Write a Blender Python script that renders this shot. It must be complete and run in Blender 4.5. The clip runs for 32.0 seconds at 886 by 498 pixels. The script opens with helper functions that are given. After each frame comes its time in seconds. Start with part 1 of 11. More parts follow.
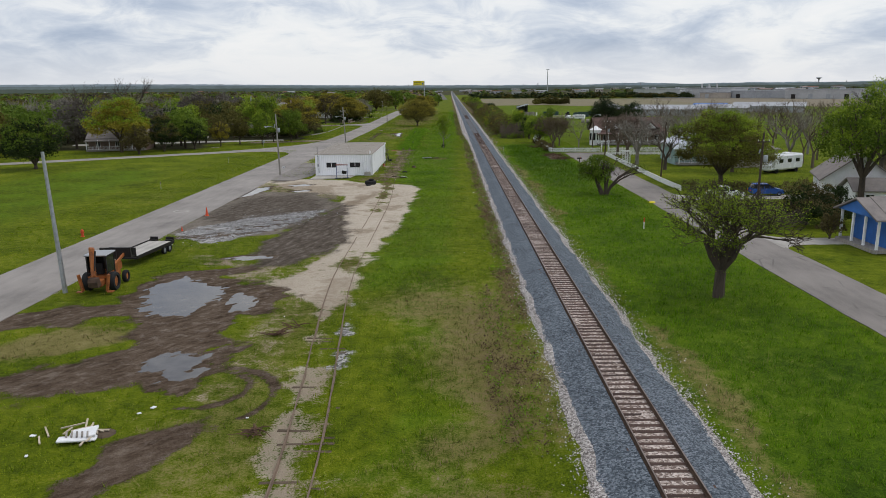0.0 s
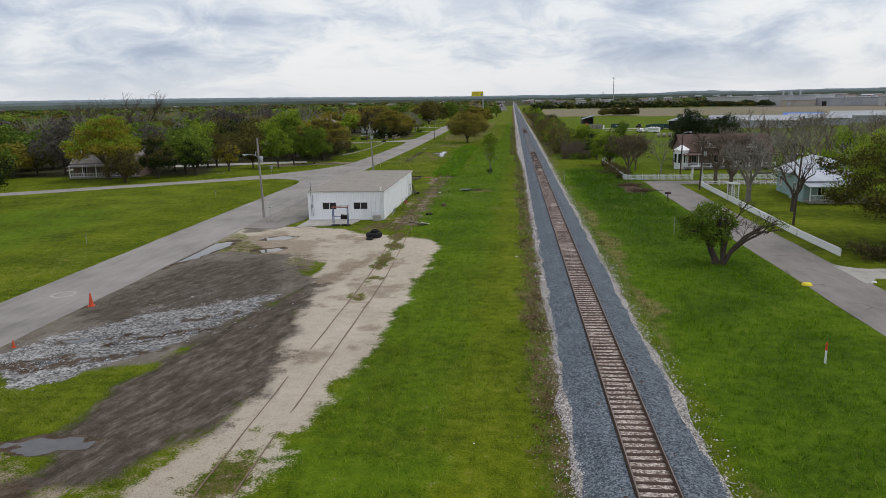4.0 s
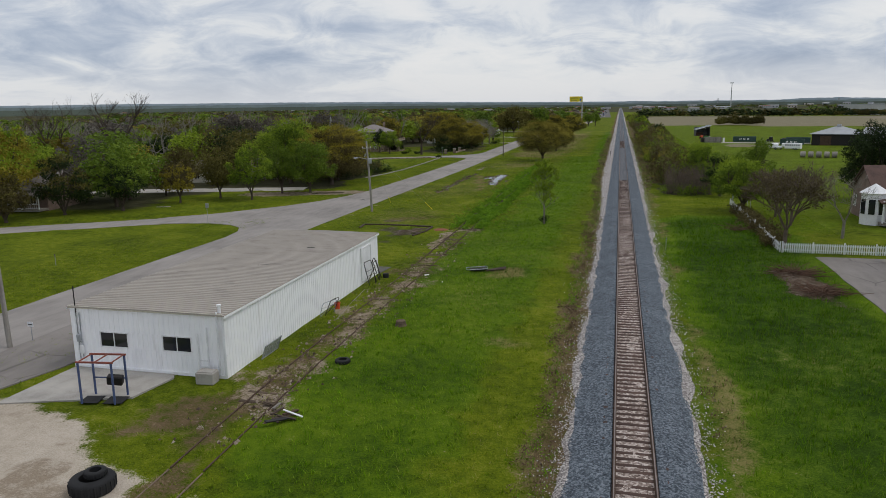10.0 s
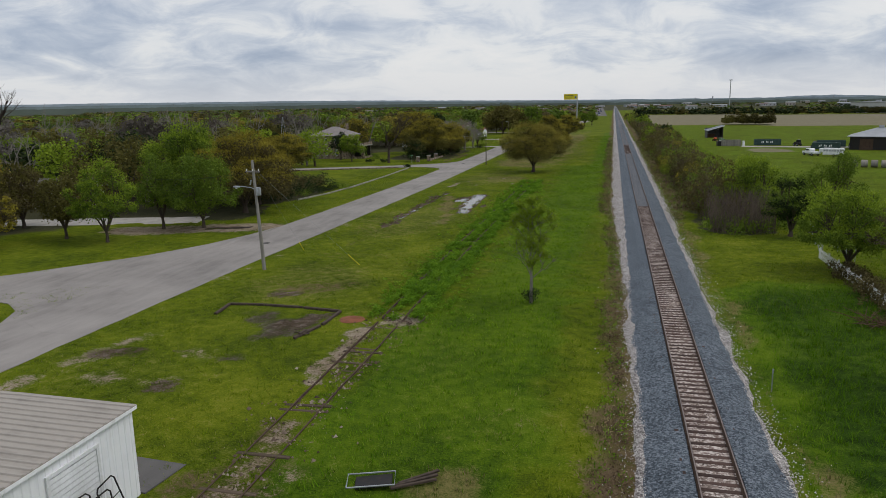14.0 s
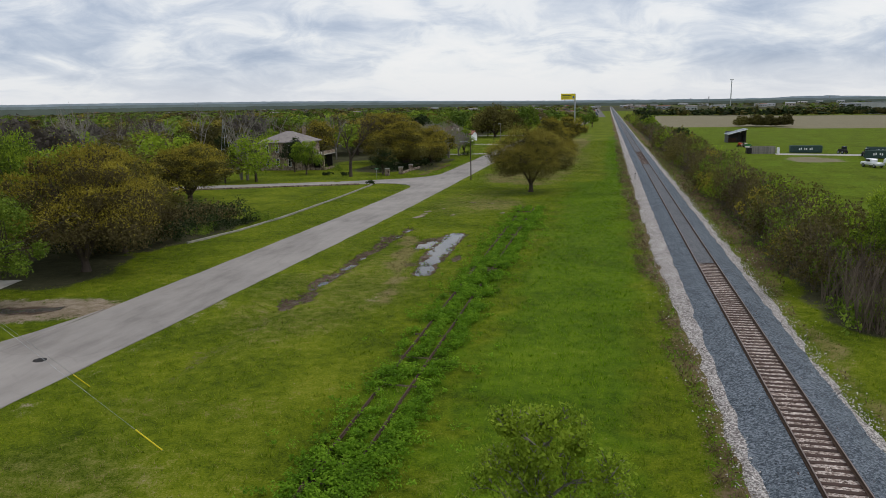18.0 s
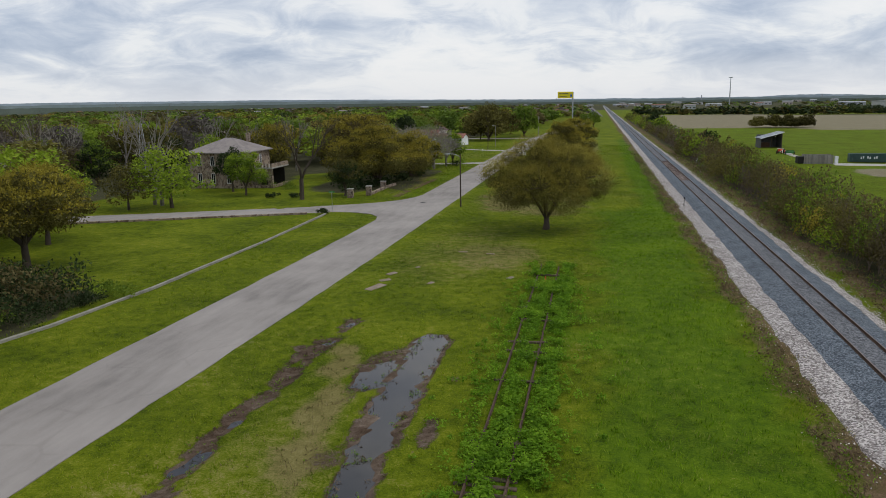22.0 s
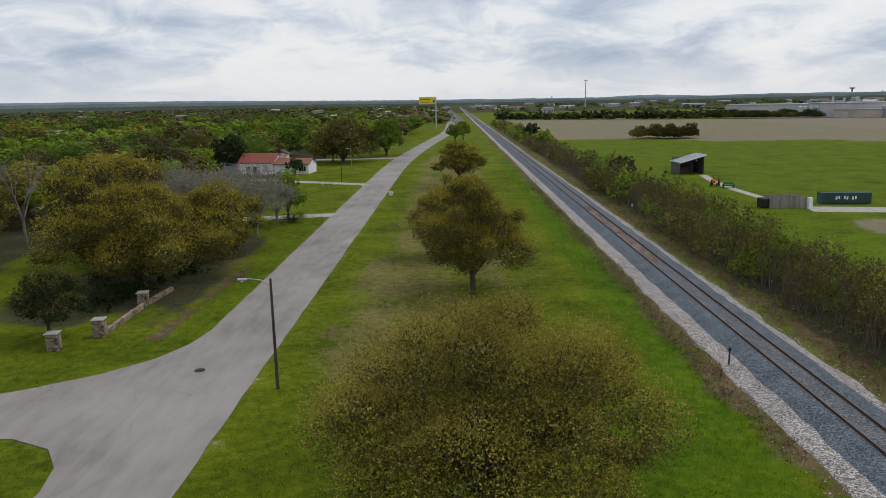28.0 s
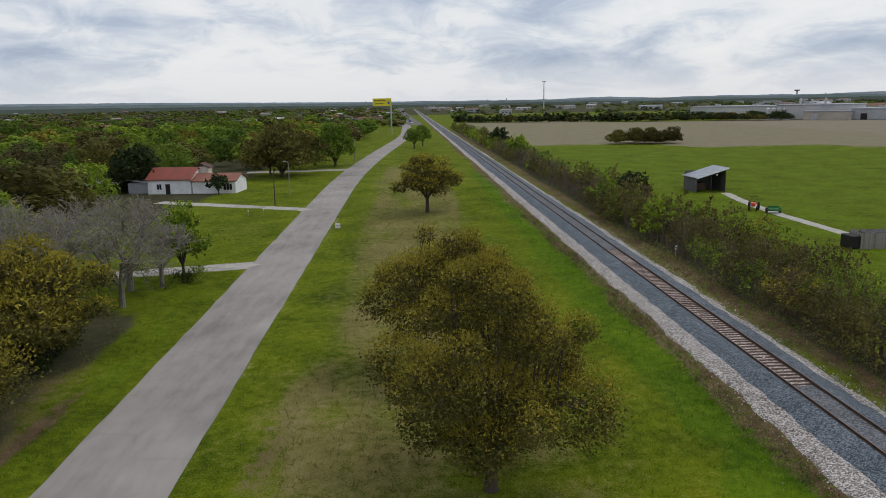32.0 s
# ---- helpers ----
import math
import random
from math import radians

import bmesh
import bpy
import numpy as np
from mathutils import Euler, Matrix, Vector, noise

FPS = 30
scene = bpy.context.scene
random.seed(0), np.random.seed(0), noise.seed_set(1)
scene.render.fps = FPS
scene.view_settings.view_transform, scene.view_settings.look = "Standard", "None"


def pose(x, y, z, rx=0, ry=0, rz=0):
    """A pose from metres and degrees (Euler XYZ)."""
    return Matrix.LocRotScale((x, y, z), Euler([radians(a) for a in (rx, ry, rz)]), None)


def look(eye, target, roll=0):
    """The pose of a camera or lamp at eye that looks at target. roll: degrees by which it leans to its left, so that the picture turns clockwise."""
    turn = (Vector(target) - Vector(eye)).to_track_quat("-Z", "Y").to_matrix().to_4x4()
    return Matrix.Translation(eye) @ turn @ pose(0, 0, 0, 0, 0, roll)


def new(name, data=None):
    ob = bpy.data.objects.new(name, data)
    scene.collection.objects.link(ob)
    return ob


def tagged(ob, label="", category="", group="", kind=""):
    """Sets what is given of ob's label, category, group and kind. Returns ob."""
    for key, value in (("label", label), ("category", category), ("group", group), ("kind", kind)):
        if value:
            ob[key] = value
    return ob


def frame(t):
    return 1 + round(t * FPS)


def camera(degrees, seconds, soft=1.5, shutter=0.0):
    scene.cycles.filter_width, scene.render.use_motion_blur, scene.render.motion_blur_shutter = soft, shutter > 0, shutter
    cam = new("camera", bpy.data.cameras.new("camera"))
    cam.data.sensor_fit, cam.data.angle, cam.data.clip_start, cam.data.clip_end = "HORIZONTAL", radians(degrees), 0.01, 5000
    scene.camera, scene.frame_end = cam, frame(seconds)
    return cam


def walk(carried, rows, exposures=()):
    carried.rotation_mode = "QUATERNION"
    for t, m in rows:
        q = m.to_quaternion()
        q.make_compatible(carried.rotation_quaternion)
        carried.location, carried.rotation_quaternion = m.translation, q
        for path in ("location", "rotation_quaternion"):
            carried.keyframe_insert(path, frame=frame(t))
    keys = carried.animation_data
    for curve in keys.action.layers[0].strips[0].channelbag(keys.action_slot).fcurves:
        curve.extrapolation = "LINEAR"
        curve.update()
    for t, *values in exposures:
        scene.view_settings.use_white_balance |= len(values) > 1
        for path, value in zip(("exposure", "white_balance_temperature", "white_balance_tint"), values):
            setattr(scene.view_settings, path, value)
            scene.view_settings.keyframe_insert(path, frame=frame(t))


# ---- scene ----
cam = camera(63.3, 32.0, soft=0.6)
METRES, EYE, TILT, LEAN, TURN = 284.0, 14.2, 0.0, 0.0, 0.6
ROWS = [
    (0.0, 0.0, 0.0, 0.0, -0.12, -12.69, 0.52),
    (0.5, 0.0009, 0.0133, 0.0003, -0.11, -12.55, 0.65),
    (1.0, 0.0018, 0.0257, 0.0004, 1.3, -12.44, 0.74),
    (1.5, 0.0028, 0.0399, 0.0006, 1.29, -12.33, 0.86),
    (2.0, 0.0039, 0.0546, 0.0007, 1.27, -12.24, 0.98),
    (2.5, 0.0052, 0.0699, 0.0006, 1.25, -12.14, 1.11),
    (3.0, 0.0071, 0.0852, 0.0007, 1.23, -12.06, 1.18),
    (3.5, 0.0091, 0.101, 0.0007, 3.75, -11.92, 1.16),
    (5.5, 0.0183, 0.164, 0.0003, 6.0, -11.58, 1.16),
    (6.0, 0.0208, 0.18, 0.0002, 7.12, -11.5, 1.14),
    (6.5, 0.0227, 0.1956, 0.0002, 7.1, -11.47, 1.12),
    (7.0, 0.0243, 0.2115, 0.0001, 7.06, -11.44, 1.11),
    (7.5, 0.0257, 0.2273, -0.0, 7.03, -11.4, 1.11),
    (8.0, 0.0267, 0.243, -0.0, 8.84, -11.35, 0.98),
    (8.5, 0.0277, 0.2587, -0.0, 8.99, -11.34, 0.98),
    (9.0, 0.0281, 0.2742, -0.0002, 8.93, -11.32, 1.02),
    (9.5, 0.0279, 0.2895, -0.0002, 9.87, -11.31, 0.95),
    (10.0, 0.028, 0.3053, -0.0003, 13.02, -11.26, 0.81),
    (10.5, 0.0274, 0.3208, -0.0002, 12.97, -11.3, 0.84),
    (11.0, 0.0262, 0.3365, -0.0001, 12.9, -11.33, 0.83),
    (11.5, 0.025, 0.3526, -0.0001, 12.84, -11.34, 0.87),
    (12.0, 0.0236, 0.3687, 0.0, 12.75, -11.36, 0.88),
    (12.5, 0.0222, 0.3849, -0.0001, 12.66, -11.37, 0.92),
    (13.0, 0.021, 0.401, -0.0002, 12.62, -11.38, 0.93),
    (13.5, 0.0196, 0.4171, -0.0003, 12.56, -11.4, 0.9),
    (14.0, 0.0182, 0.4333, -0.0005, 12.51, -11.39, 0.92),
    (14.5, 0.0167, 0.4494, -0.0006, 12.44, -11.39, 0.92),
    (16.5, 0.01, 0.5113, -0.0011, 12.2, -11.37, 0.9),
    (17.0, 0.0082, 0.5268, -0.0012, 12.16, -11.36, 0.89),
    (17.5, 0.0065, 0.5424, -0.0012, 12.13, -11.36, 0.88),
    (18.0, 0.0045, 0.5581, -0.0013, 12.08, -11.36, 0.89),
    (18.5, 0.0022, 0.5737, -0.0012, 12.04, -11.38, 0.87),
    (19.0, -0.0002, 0.5892, -0.0011, 12.0, -11.41, 0.89),
    (19.5, -0.0028, 0.6046, -0.001, 11.95, -11.43, 0.89),
    (20.0, -0.0054, 0.6199, -0.001, 11.9, -11.46, 0.87),
    (20.5, -0.0081, 0.6352, -0.001, 11.86, -11.48, 0.89),
    (21.0, -0.0108, 0.6505, -0.0009, 11.82, -11.48, 0.88),
    (21.5, -0.0136, 0.6659, -0.0009, 11.77, -11.47, 0.87),
    (22.0, -0.0163, 0.6814, -0.001, 11.37, -11.47, 0.91),
    (22.5, -0.0191, 0.6968, -0.001, 10.63, -11.47, 0.96),
    (23.0, -0.0218, 0.712, -0.0011, 9.84, -11.46, 0.99),
    (23.5, -0.0242, 0.7271, -0.0012, 7.1, -11.52, 1.06),
    (24.0, -0.0271, 0.7421, -0.0013, 1.49, -11.65, 1.23),
    (24.5, -0.0298, 0.7576, -0.0013, 1.04, -11.66, 1.19),
    (25.0, -0.032, 0.7734, -0.0015, 1.06, -11.66, 1.15),
    (25.5, -0.0336, 0.7892, 0.0005, 1.04, -11.65, 1.12),
    (26.0, -0.0347, 0.8053, 0.0056, 1.04, -11.68, 1.01),
    (26.5, -0.0358, 0.8217, 0.0103, 1.01, -11.75, 0.92),
    (28.5, -0.0388, 0.8846, 0.0121, -0.04, -11.6, 1.07),
    (29.0, -0.0396, 0.9003, 0.0121, -0.06, -11.59, 1.03),
    (29.5, -0.0402, 0.9159, 0.0119, -0.08, -11.56, 1.03),
    (30.0, -0.0409, 0.9313, 0.0118, -0.1, -11.53, 1.02),
    (30.5, -0.0417, 0.9469, 0.0117, -0.1, -11.51, 1.02),
    (31.0, -0.0422, 0.9623, 0.0117, -0.42, -11.51, 1.01),
    (31.5, -0.0428, 0.9768, 0.0116, -1.31, -11.52, 1.01),
    (32.0, -0.0431, 0.9922, 0.0115, -3.5, -11.55, 1.06),
]
walk(cam, [(t, pose(0, 0, EYE, TILT, LEAN, TURN) @ pose(METRES * x, METRES * y, METRES * z, 90 + pitch, roll, yaw)) for t, x, y, z, yaw, pitch, roll in ROWS], [(0, -0.02), (3.5, -0.03), (7, -0.18), (13, -0.22), (14, -0.22), (17, -0.04), (24.0, -0.06), (32, -0.11)])

# ---- sky and sun: bright broken overcast ----
SUN_EL, SUN_AZ = 58.0, 75.0  # degrees; azimuth from +y towards +x


def sky_world():
    w = bpy.data.worlds.new("overcast_sky")
    scene.world = w
    w.use_nodes = True
    nt = w.node_tree
    nt.nodes.clear()
    N, L = nt.nodes.new, nt.links.new
    tc = N("ShaderNodeTexCoord")
    sep = N("ShaderNodeSeparateXYZ")
    L(tc.outputs["Generated"], sep.inputs[0])

    def m(op, a, b=None, c=None):
        n = N("ShaderNodeMath")
        n.operation = op
        for i, v in enumerate((a, b, c)):
            if v is None:
                continue
            if isinstance(v, (int, float)):
                n.inputs[i].default_value = v
            else:
                L(v, n.inputs[i])
        return n.outputs[0]

    up = m("MAXIMUM", sep.outputs["Z"], 0.0)
    den = m("ADD", up, 0.28)
    px, py = m("DIVIDE", sep.outputs["X"], den), m("DIVIDE", sep.outputs["Y"], den)
    comb = N("ShaderNodeCombineXYZ")
    L(px, comb.inputs[0]), L(py, comb.inputs[1])

    def noise_at(scale, detail, off, rough=0.55, distort=0.0):
        mp = N("ShaderNodeMapping")
        mp.inputs["Location"].default_value = off
        L(comb.outputs[0], mp.inputs[0])
        n = N("ShaderNodeTexNoise")
        n.inputs["Scale"].default_value = scale
        n.inputs["Detail"].default_value = detail
        n.inputs["Roughness"].default_value = rough
        n.inputs["Distortion"].default_value = distort
        L(mp.outputs[0], n.inputs["Vector"])
        return n.outputs["Fac"]

    big = noise_at(0.95, 3.0, CLOUD_A, 0.5)
    fine = noise_at(3.6, 8.0, CLOUD_B, 0.6, 0.5)
    mixed = m("ADD", m("MULTIPLY", big, 0.55), m("MULTIPLY", fine, 0.45))
    ramp = N("ShaderNodeValToRGB")
    e = ramp.color_ramp.elements
    e[0].position, e[0].color = 0.40, (0.97, 0.97, 0.98, 1)
    e[1].position, e[1].color = 0.65, (0.38, 0.46, 0.61, 1)
    for p, c in ((0.46, (0.90, 0.92, 0.95, 1)), (0.51, (0.71, 0.76, 0.85, 1)), (0.57, (0.53, 0.60, 0.73, 1))):
        k = e.new(p)
        k.color = c
    L(mixed, ramp.inputs[0])
    # brighter, paler band low over the horizon
    haze = N("ShaderNodeMapRange")
    haze.inputs["From Min"].default_value, haze.inputs["From Max"].default_value = 0.0, 0.06
    haze.inputs["To Min"].default_value, haze.inputs["To Max"].default_value = 0.85, 0.0
    L(up, haze.inputs[0])
    mix = N("ShaderNodeMixRGB")
    L(haze.outputs[0], mix.inputs[0]), L(ramp.outputs[0], mix.inputs[1])
    mix.inputs[2].default_value = (0.87, 0.89, 0.93, 1)
    cloud = N("ShaderNodeBackground")
    cloud.inputs["Strength"].default_value = CLOUD_STRENGTH
    L(mix.outputs[0], cloud.inputs["Color"])
    sky = N("ShaderNodeTexSky")
    sky.sky_type, sky.sun_disc = "NISHITA", False
    sky.sun_elevation, sky.sun_rotation = radians(SUN_EL), radians(SUN_AZ)
    clear = N("ShaderNodeBackground")
    clear.inputs["Strength"].default_value = 0.12
    L(sky.outputs[0], clear.inputs["Color"])
    ms = N("ShaderNodeMixShader")
    ms.inputs[0].default_value = 0.90
    L(clear.outputs[0], ms.inputs[1]), L(cloud.outputs[0], ms.inputs[2])
    out = N("ShaderNodeOutputWorld")
    L(ms.outputs[0], out.inputs[0])


CLOUD_A, CLOUD_B, CLOUD_STRENGTH = (3.1, 0.4, 0.0), (1.7, 5.2, 0.0), 0.95
sky_world()
sun = new("sun", bpy.data.lights.new("sun", "SUN"))
sun.data.energy, sun.data.angle, sun.data.color = 1.1, radians(25), (1.0, 0.96, 0.9)
az, el = radians(SUN_AZ), radians(SUN_EL)
sun.matrix_world = look((0, 0, 80), (-math.sin(az) * math.cos(el), -math.cos(az) * math.cos(el), 80 - math.sin(el)))

# ---- materials ----
class Nodes:
    """A short hand for node trees."""

    def __init__(self, name):
        self.mat = bpy.data.materials.new(name)
        self.mat.use_nodes = True
        self.nt = self.mat.node_tree
        self.nt.nodes.clear()
        self.tc = self.n("ShaderNodeTexCoord")
        self.co = self.tc.outputs["Object"]

    def n(self, kind):
        return self.nt.nodes.new(kind)

    def put(self, sock, v):
        if isinstance(v, bpy.types.NodeSocket):
            self.nt.links.new(v, sock)
        elif v is not None:
            sock.default_value = v

    def math(self, op, a, b=None, c=None, clamp=False):
        k = self.n("ShaderNodeMath")
        k.operation, k.use_clamp = op, clamp
        for i, v in enumerate((a, b, c)):
            self.put(k.inputs[i], v)
        return k.outputs[0]

    def noise(self, scale, detail=3.0, rough=0.55, stretch=None, distort=0.0, off=None):
        k = self.n("ShaderNodeTexNoise")
        k.inputs["Scale"].default_value, k.inputs["Detail"].default_value = scale, detail
        k.inputs["Roughness"].default_value, k.inputs["Distortion"].default_value = rough, distort
        v = self.co
        if stretch or off:
            mp = self.n("ShaderNodeMapping")
            mp.inputs["Scale"].default_value = stretch or (1, 1, 1)
            mp.inputs["Location"].default_value = off or (0, 0, 0)
            self.put(mp.inputs[0], v)
            v = mp.outputs[0]
        self.put(k.inputs["Vector"], v)
        return k.outputs["Fac"]

    def along(self, scale, degrees, length, detail=4, rough=0.6):
        """Noise drawn out along one level direction."""
        mp = self.n("ShaderNodeMapping")
        mp.vector_type = "TEXTURE"
        mp.inputs["Rotation"].default_value = (0, 0, radians(degrees))
        mp.inputs["Scale"].default_value = (length, 1, 1)
        self.put(mp.inputs[0], self.co)
        k = self.n("ShaderNodeTexNoise")
        k.inputs["Scale"].default_value, k.inputs["Detail"].default_value = scale, detail
        k.inputs["Roughness"].default_value, k.inputs["Distortion"].default_value = rough, 0.25
        self.put(k.inputs["Vector"], mp.outputs[0])
        return k.outputs["Fac"]

    def voronoi(self, scale, feature="F1", out="Distance", stretch=None):
        k = self.n("ShaderNodeTexVoronoi")
        k.feature = feature
        k.inputs["Scale"].default_value = scale
        v = self.co
        if stretch:
            mp = self.n("ShaderNodeMapping")
            mp.inputs["Scale"].default_value = stretch
            self.put(mp.inputs[0], v)
            v = mp.outputs[0]
        self.put(k.inputs["Vector"], v)
        return k.outputs[out]

    def ramp(self, fac, *stops):
        k = self.n("ShaderNodeValToRGB")
        e = k.color_ramp.elements
        while len(e) < len(stops):
            e.new(0.5)
        for s, (p, c) in zip(e, stops):
            s.position = p
            s.color = (c, c, c, 1) if isinstance(c, (int, float)) else (*c, 1)
        self.put(k.inputs[0], fac)
        return k.outputs[0]

    def step(self, v, lo, hi):
        k = self.n("ShaderNodeMapRange")
        k.interpolation_type = "SMOOTHSTEP"
        self.put(k.inputs["Value"], v)
        k.inputs["From Min"].default_value, k.inputs["From Max"].default_value = lo, hi
        return k.outputs[0]

    def mix(self, fac, a, b, blend="MIX"):
        k = self.n("ShaderNodeMixRGB")
        k.blend_type = blend
        self.put(k.inputs[0], fac)
        for i, v in ((1, a), (2, b)):
            self.put(k.inputs[i], (*v, 1) if isinstance(v, tuple) and len(v) == 3 else v)
        return k.outputs[0]

    def rand(self):
        return self.n("ShaderNodeObjectInfo").outputs["Random"]

    def island(self):
        return self.n("ShaderNodeNewGeometry").outputs["Random Per Island"]

    def bump(self, height, strength=0.4, dist=0.02):
        k = self.n("ShaderNodeBump")
        k.inputs["Strength"].default_value, k.inputs["Distance"].default_value = strength, dist
        self.put(k.inputs["Height"], height)
        return k.outputs[0]

    def attr(self, name):
        k = self.n("ShaderNodeAttribute")
        k.attribute_name = name
        s = self.n("ShaderNodeSeparateColor")
        self.put(s.inputs[0], k.outputs["Color"])
        return s.outputs[0], s.outputs[1], s.outputs[2], k.outputs["Alpha"]

    def done(self, color, rough=0.85, metal=0.0, normal=None, spec=0.3, thin=0.0, sheen=None):
        b = self.n("ShaderNodeBsdfPrincipled")
        if sheen:
            b.inputs["Sheen Weight"].default_value, b.inputs["Sheen Roughness"].default_value = sheen[0], 0.55
            b.inputs["Sheen Tint"].default_value = (*sheen[1], 1)
        self.put(b.inputs["Base Color"], (*color, 1) if isinstance(color, tuple) and len(color) == 3 else color)
        self.put(b.inputs["Roughness"], rough)
        self.put(b.inputs["Metallic"], metal)
        self.put(b.inputs["Specular IOR Level"], spec)
        if normal is not None:
            self.put(b.inputs["Normal"], normal)
        res = b.outputs[0]
        if thin:
            t = self.n("ShaderNodeBsdfTranslucent")
            self.put(t.inputs["Color"], (*color, 1) if isinstance(color, tuple) and len(color) == 3 else color)
            k = self.n("ShaderNodeMixShader")
            k.inputs[0].default_value = thin
            self.put(k.inputs[1], res), self.put(k.inputs[2], t.outputs[0])
            res = k.outputs[0]
        o = self.n("ShaderNodeOutputMaterial")
        self.put(o.inputs[0], res)
        return self.mat


def scale3(c, f):
    return tuple(min(1.0, v * f) for v in c)


def plain(name, c, dark=None, scale=2.0, fine=25.0, rough=0.8, metal=0.0, bump=0.25, dist=0.01, stretch=None, vary=0.0, spec=0.3):
    """Two scales of tone (patches and grain) with fine relief; vary: difference between alike pieces."""
    k = Nodes(name)
    dark = dark or scale3(c, 0.62)
    a, b = k.noise(scale, 4, 0.6, stretch), k.noise(fine, 3, 0.6, stretch)
    f = k.math("ADD", k.math("MULTIPLY", a, 0.65), k.math("MULTIPLY", b, 0.35))
    col = k.ramp(f, (0.32, dark), (0.52, c), (0.72, scale3(c, 1.18)))
    if vary:
        col = k.mix(1.0, col, k.ramp(k.rand(), (0.0, 1.0 - vary), (1.0, 1.0)), "MULTIPLY")
    r = k.math("ADD", k.math("MULTIPLY", a, 0.2), rough - 0.1)
    return k.done(col, r, metal, k.bump(f, bump, dist), spec)


def leaf_mat(name, dark, mid, light, thin=0.34, patch=0.14, clusters=True):
    k = Nodes(name)
    f = k.math("ADD", k.math("MULTIPLY", k.island(), 0.12), k.math("MULTIPLY", k.noise(0.055, 2), 0.88)) if not clusters else k.math("ADD", k.math("MULTIPLY", k.island(), 0.14), k.math("ADD", k.math("MULTIPLY", k.noise(patch, 4), 0.46), k.math("MULTIPLY", k.noise(1.3, 3), 0.40)))
    return k.done(k.ramp(f, (0.36, dark), (0.5, mid), (0.64, light)), 0.75, 0.0, None, 0.1, thin)


LEAF = {
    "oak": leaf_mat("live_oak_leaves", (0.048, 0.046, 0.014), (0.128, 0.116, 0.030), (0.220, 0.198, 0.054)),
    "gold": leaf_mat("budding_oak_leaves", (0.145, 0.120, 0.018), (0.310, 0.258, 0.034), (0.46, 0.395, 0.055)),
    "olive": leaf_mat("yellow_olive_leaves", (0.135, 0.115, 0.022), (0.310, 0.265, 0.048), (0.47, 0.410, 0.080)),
    "green": leaf_mat("fresh_green_leaves", (0.052, 0.094, 0.013), (0.142, 0.212, 0.025), (0.25, 0.335, 0.042)),
    "lime": leaf_mat("spring_green_leaves", (0.105, 0.165, 0.015), (0.255, 0.350, 0.030), (0.40, 0.50, 0.05), 0.42),
    "dark": leaf_mat("dark_cedar_leaves", (0.014, 0.024, 0.010), (0.036, 0.056, 0.019), (0.072, 0.100, 0.030)),
    "rust": leaf_mat("brown_budding_leaves", (0.058, 0.048, 0.022), (0.122, 0.100, 0.042), (0.20, 0.168, 0.068)),
    "bare": leaf_mat("leafless_twigs", (0.070, 0.060, 0.050), (0.125, 0.110, 0.094), (0.19, 0.172, 0.152)),
    "dead": leaf_mat("dead_brown_weeds", (0.060, 0.038, 0.026), (0.125, 0.084, 0.054), (0.22, 0.160, 0.105)),
    "straw": leaf_mat("straw_coloured_weeds", (0.13, 0.098, 0.045), (0.25, 0.195, 0.095), (0.40, 0.325, 0.175)),
    "weed": leaf_mat("broadleaf_weeds", (0.070, 0.150, 0.009), (0.150, 0.290, 0.016), (0.26, 0.43, 0.030), 0.44, 0.8),
}
CANOPY = {
    "oak": leaf_mat("olive_canopy", (0.052, 0.048, 0.014), (0.115, 0.104, 0.026), (0.175, 0.160, 0.038), clusters=False),
    "gold": leaf_mat("golden_canopy", (0.13, 0.108, 0.020), (0.225, 0.188, 0.032), (0.33, 0.28, 0.048), clusters=False),
    "green": leaf_mat("green_canopy", (0.060, 0.098, 0.014), (0.112, 0.172, 0.023), (0.175, 0.250, 0.034), clusters=False),
    "lime": leaf_mat("spring_green_canopy", (0.105, 0.155, 0.016), (0.180, 0.258, 0.026), (0.27, 0.360, 0.038), clusters=False),
    "dark": leaf_mat("cedar_canopy", (0.020, 0.032, 0.012), (0.040, 0.060, 0.020), (0.066, 0.092, 0.028), clusters=False),
    "rust": leaf_mat("brown_canopy", (0.070, 0.058, 0.026), (0.122, 0.100, 0.042), (0.185, 0.155, 0.062), clusters=False),
    "bare": leaf_mat("leafless_canopy", (0.080, 0.068, 0.056), (0.125, 0.110, 0.094), (0.18, 0.162, 0.142), clusters=False),
}
BARK = plain("rough_bark", (0.085, 0.065, 0.05), (0.03, 0.024, 0.02), 1.5, 14, 0.95, 0, 0.7, 0.05, (1, 1, 0.25))
TWIG = plain("grey_bare_twigs", (0.245, 0.222, 0.188), (0.14, 0.124, 0.104), 1.0, 9, 0.95)
BRUSH_STEM = plain("brown_brush_stems", (0.15, 0.115, 0.085), (0.07, 0.055, 0.042), 1.0, 9, 0.95)
RUST = plain("rusted_rail_steel", (0.095, 0.060, 0.042), (0.042, 0.028, 0.021), 3, 40, 0.92, 0.05, 0.3, 0.005)
DUSTY_RAIL = plain("dirt_caked_rail", (0.20, 0.145, 0.105), (0.11, 0.078, 0.055), 2, 30, 0.95)
RAIL_TOP = plain("worn_rail_head", (0.26, 0.21, 0.19), (0.15, 0.11, 0.095), 1, 30, 0.45, 0.7, 0.1, 0.002)
TIE = plain("weathered_tie_wood", (0.112, 0.070, 0.057), (0.050, 0.032, 0.027), 2.5, 18, 0.95, 0, 0.6, 0.02, (0.3, 3, 3), 0.45)
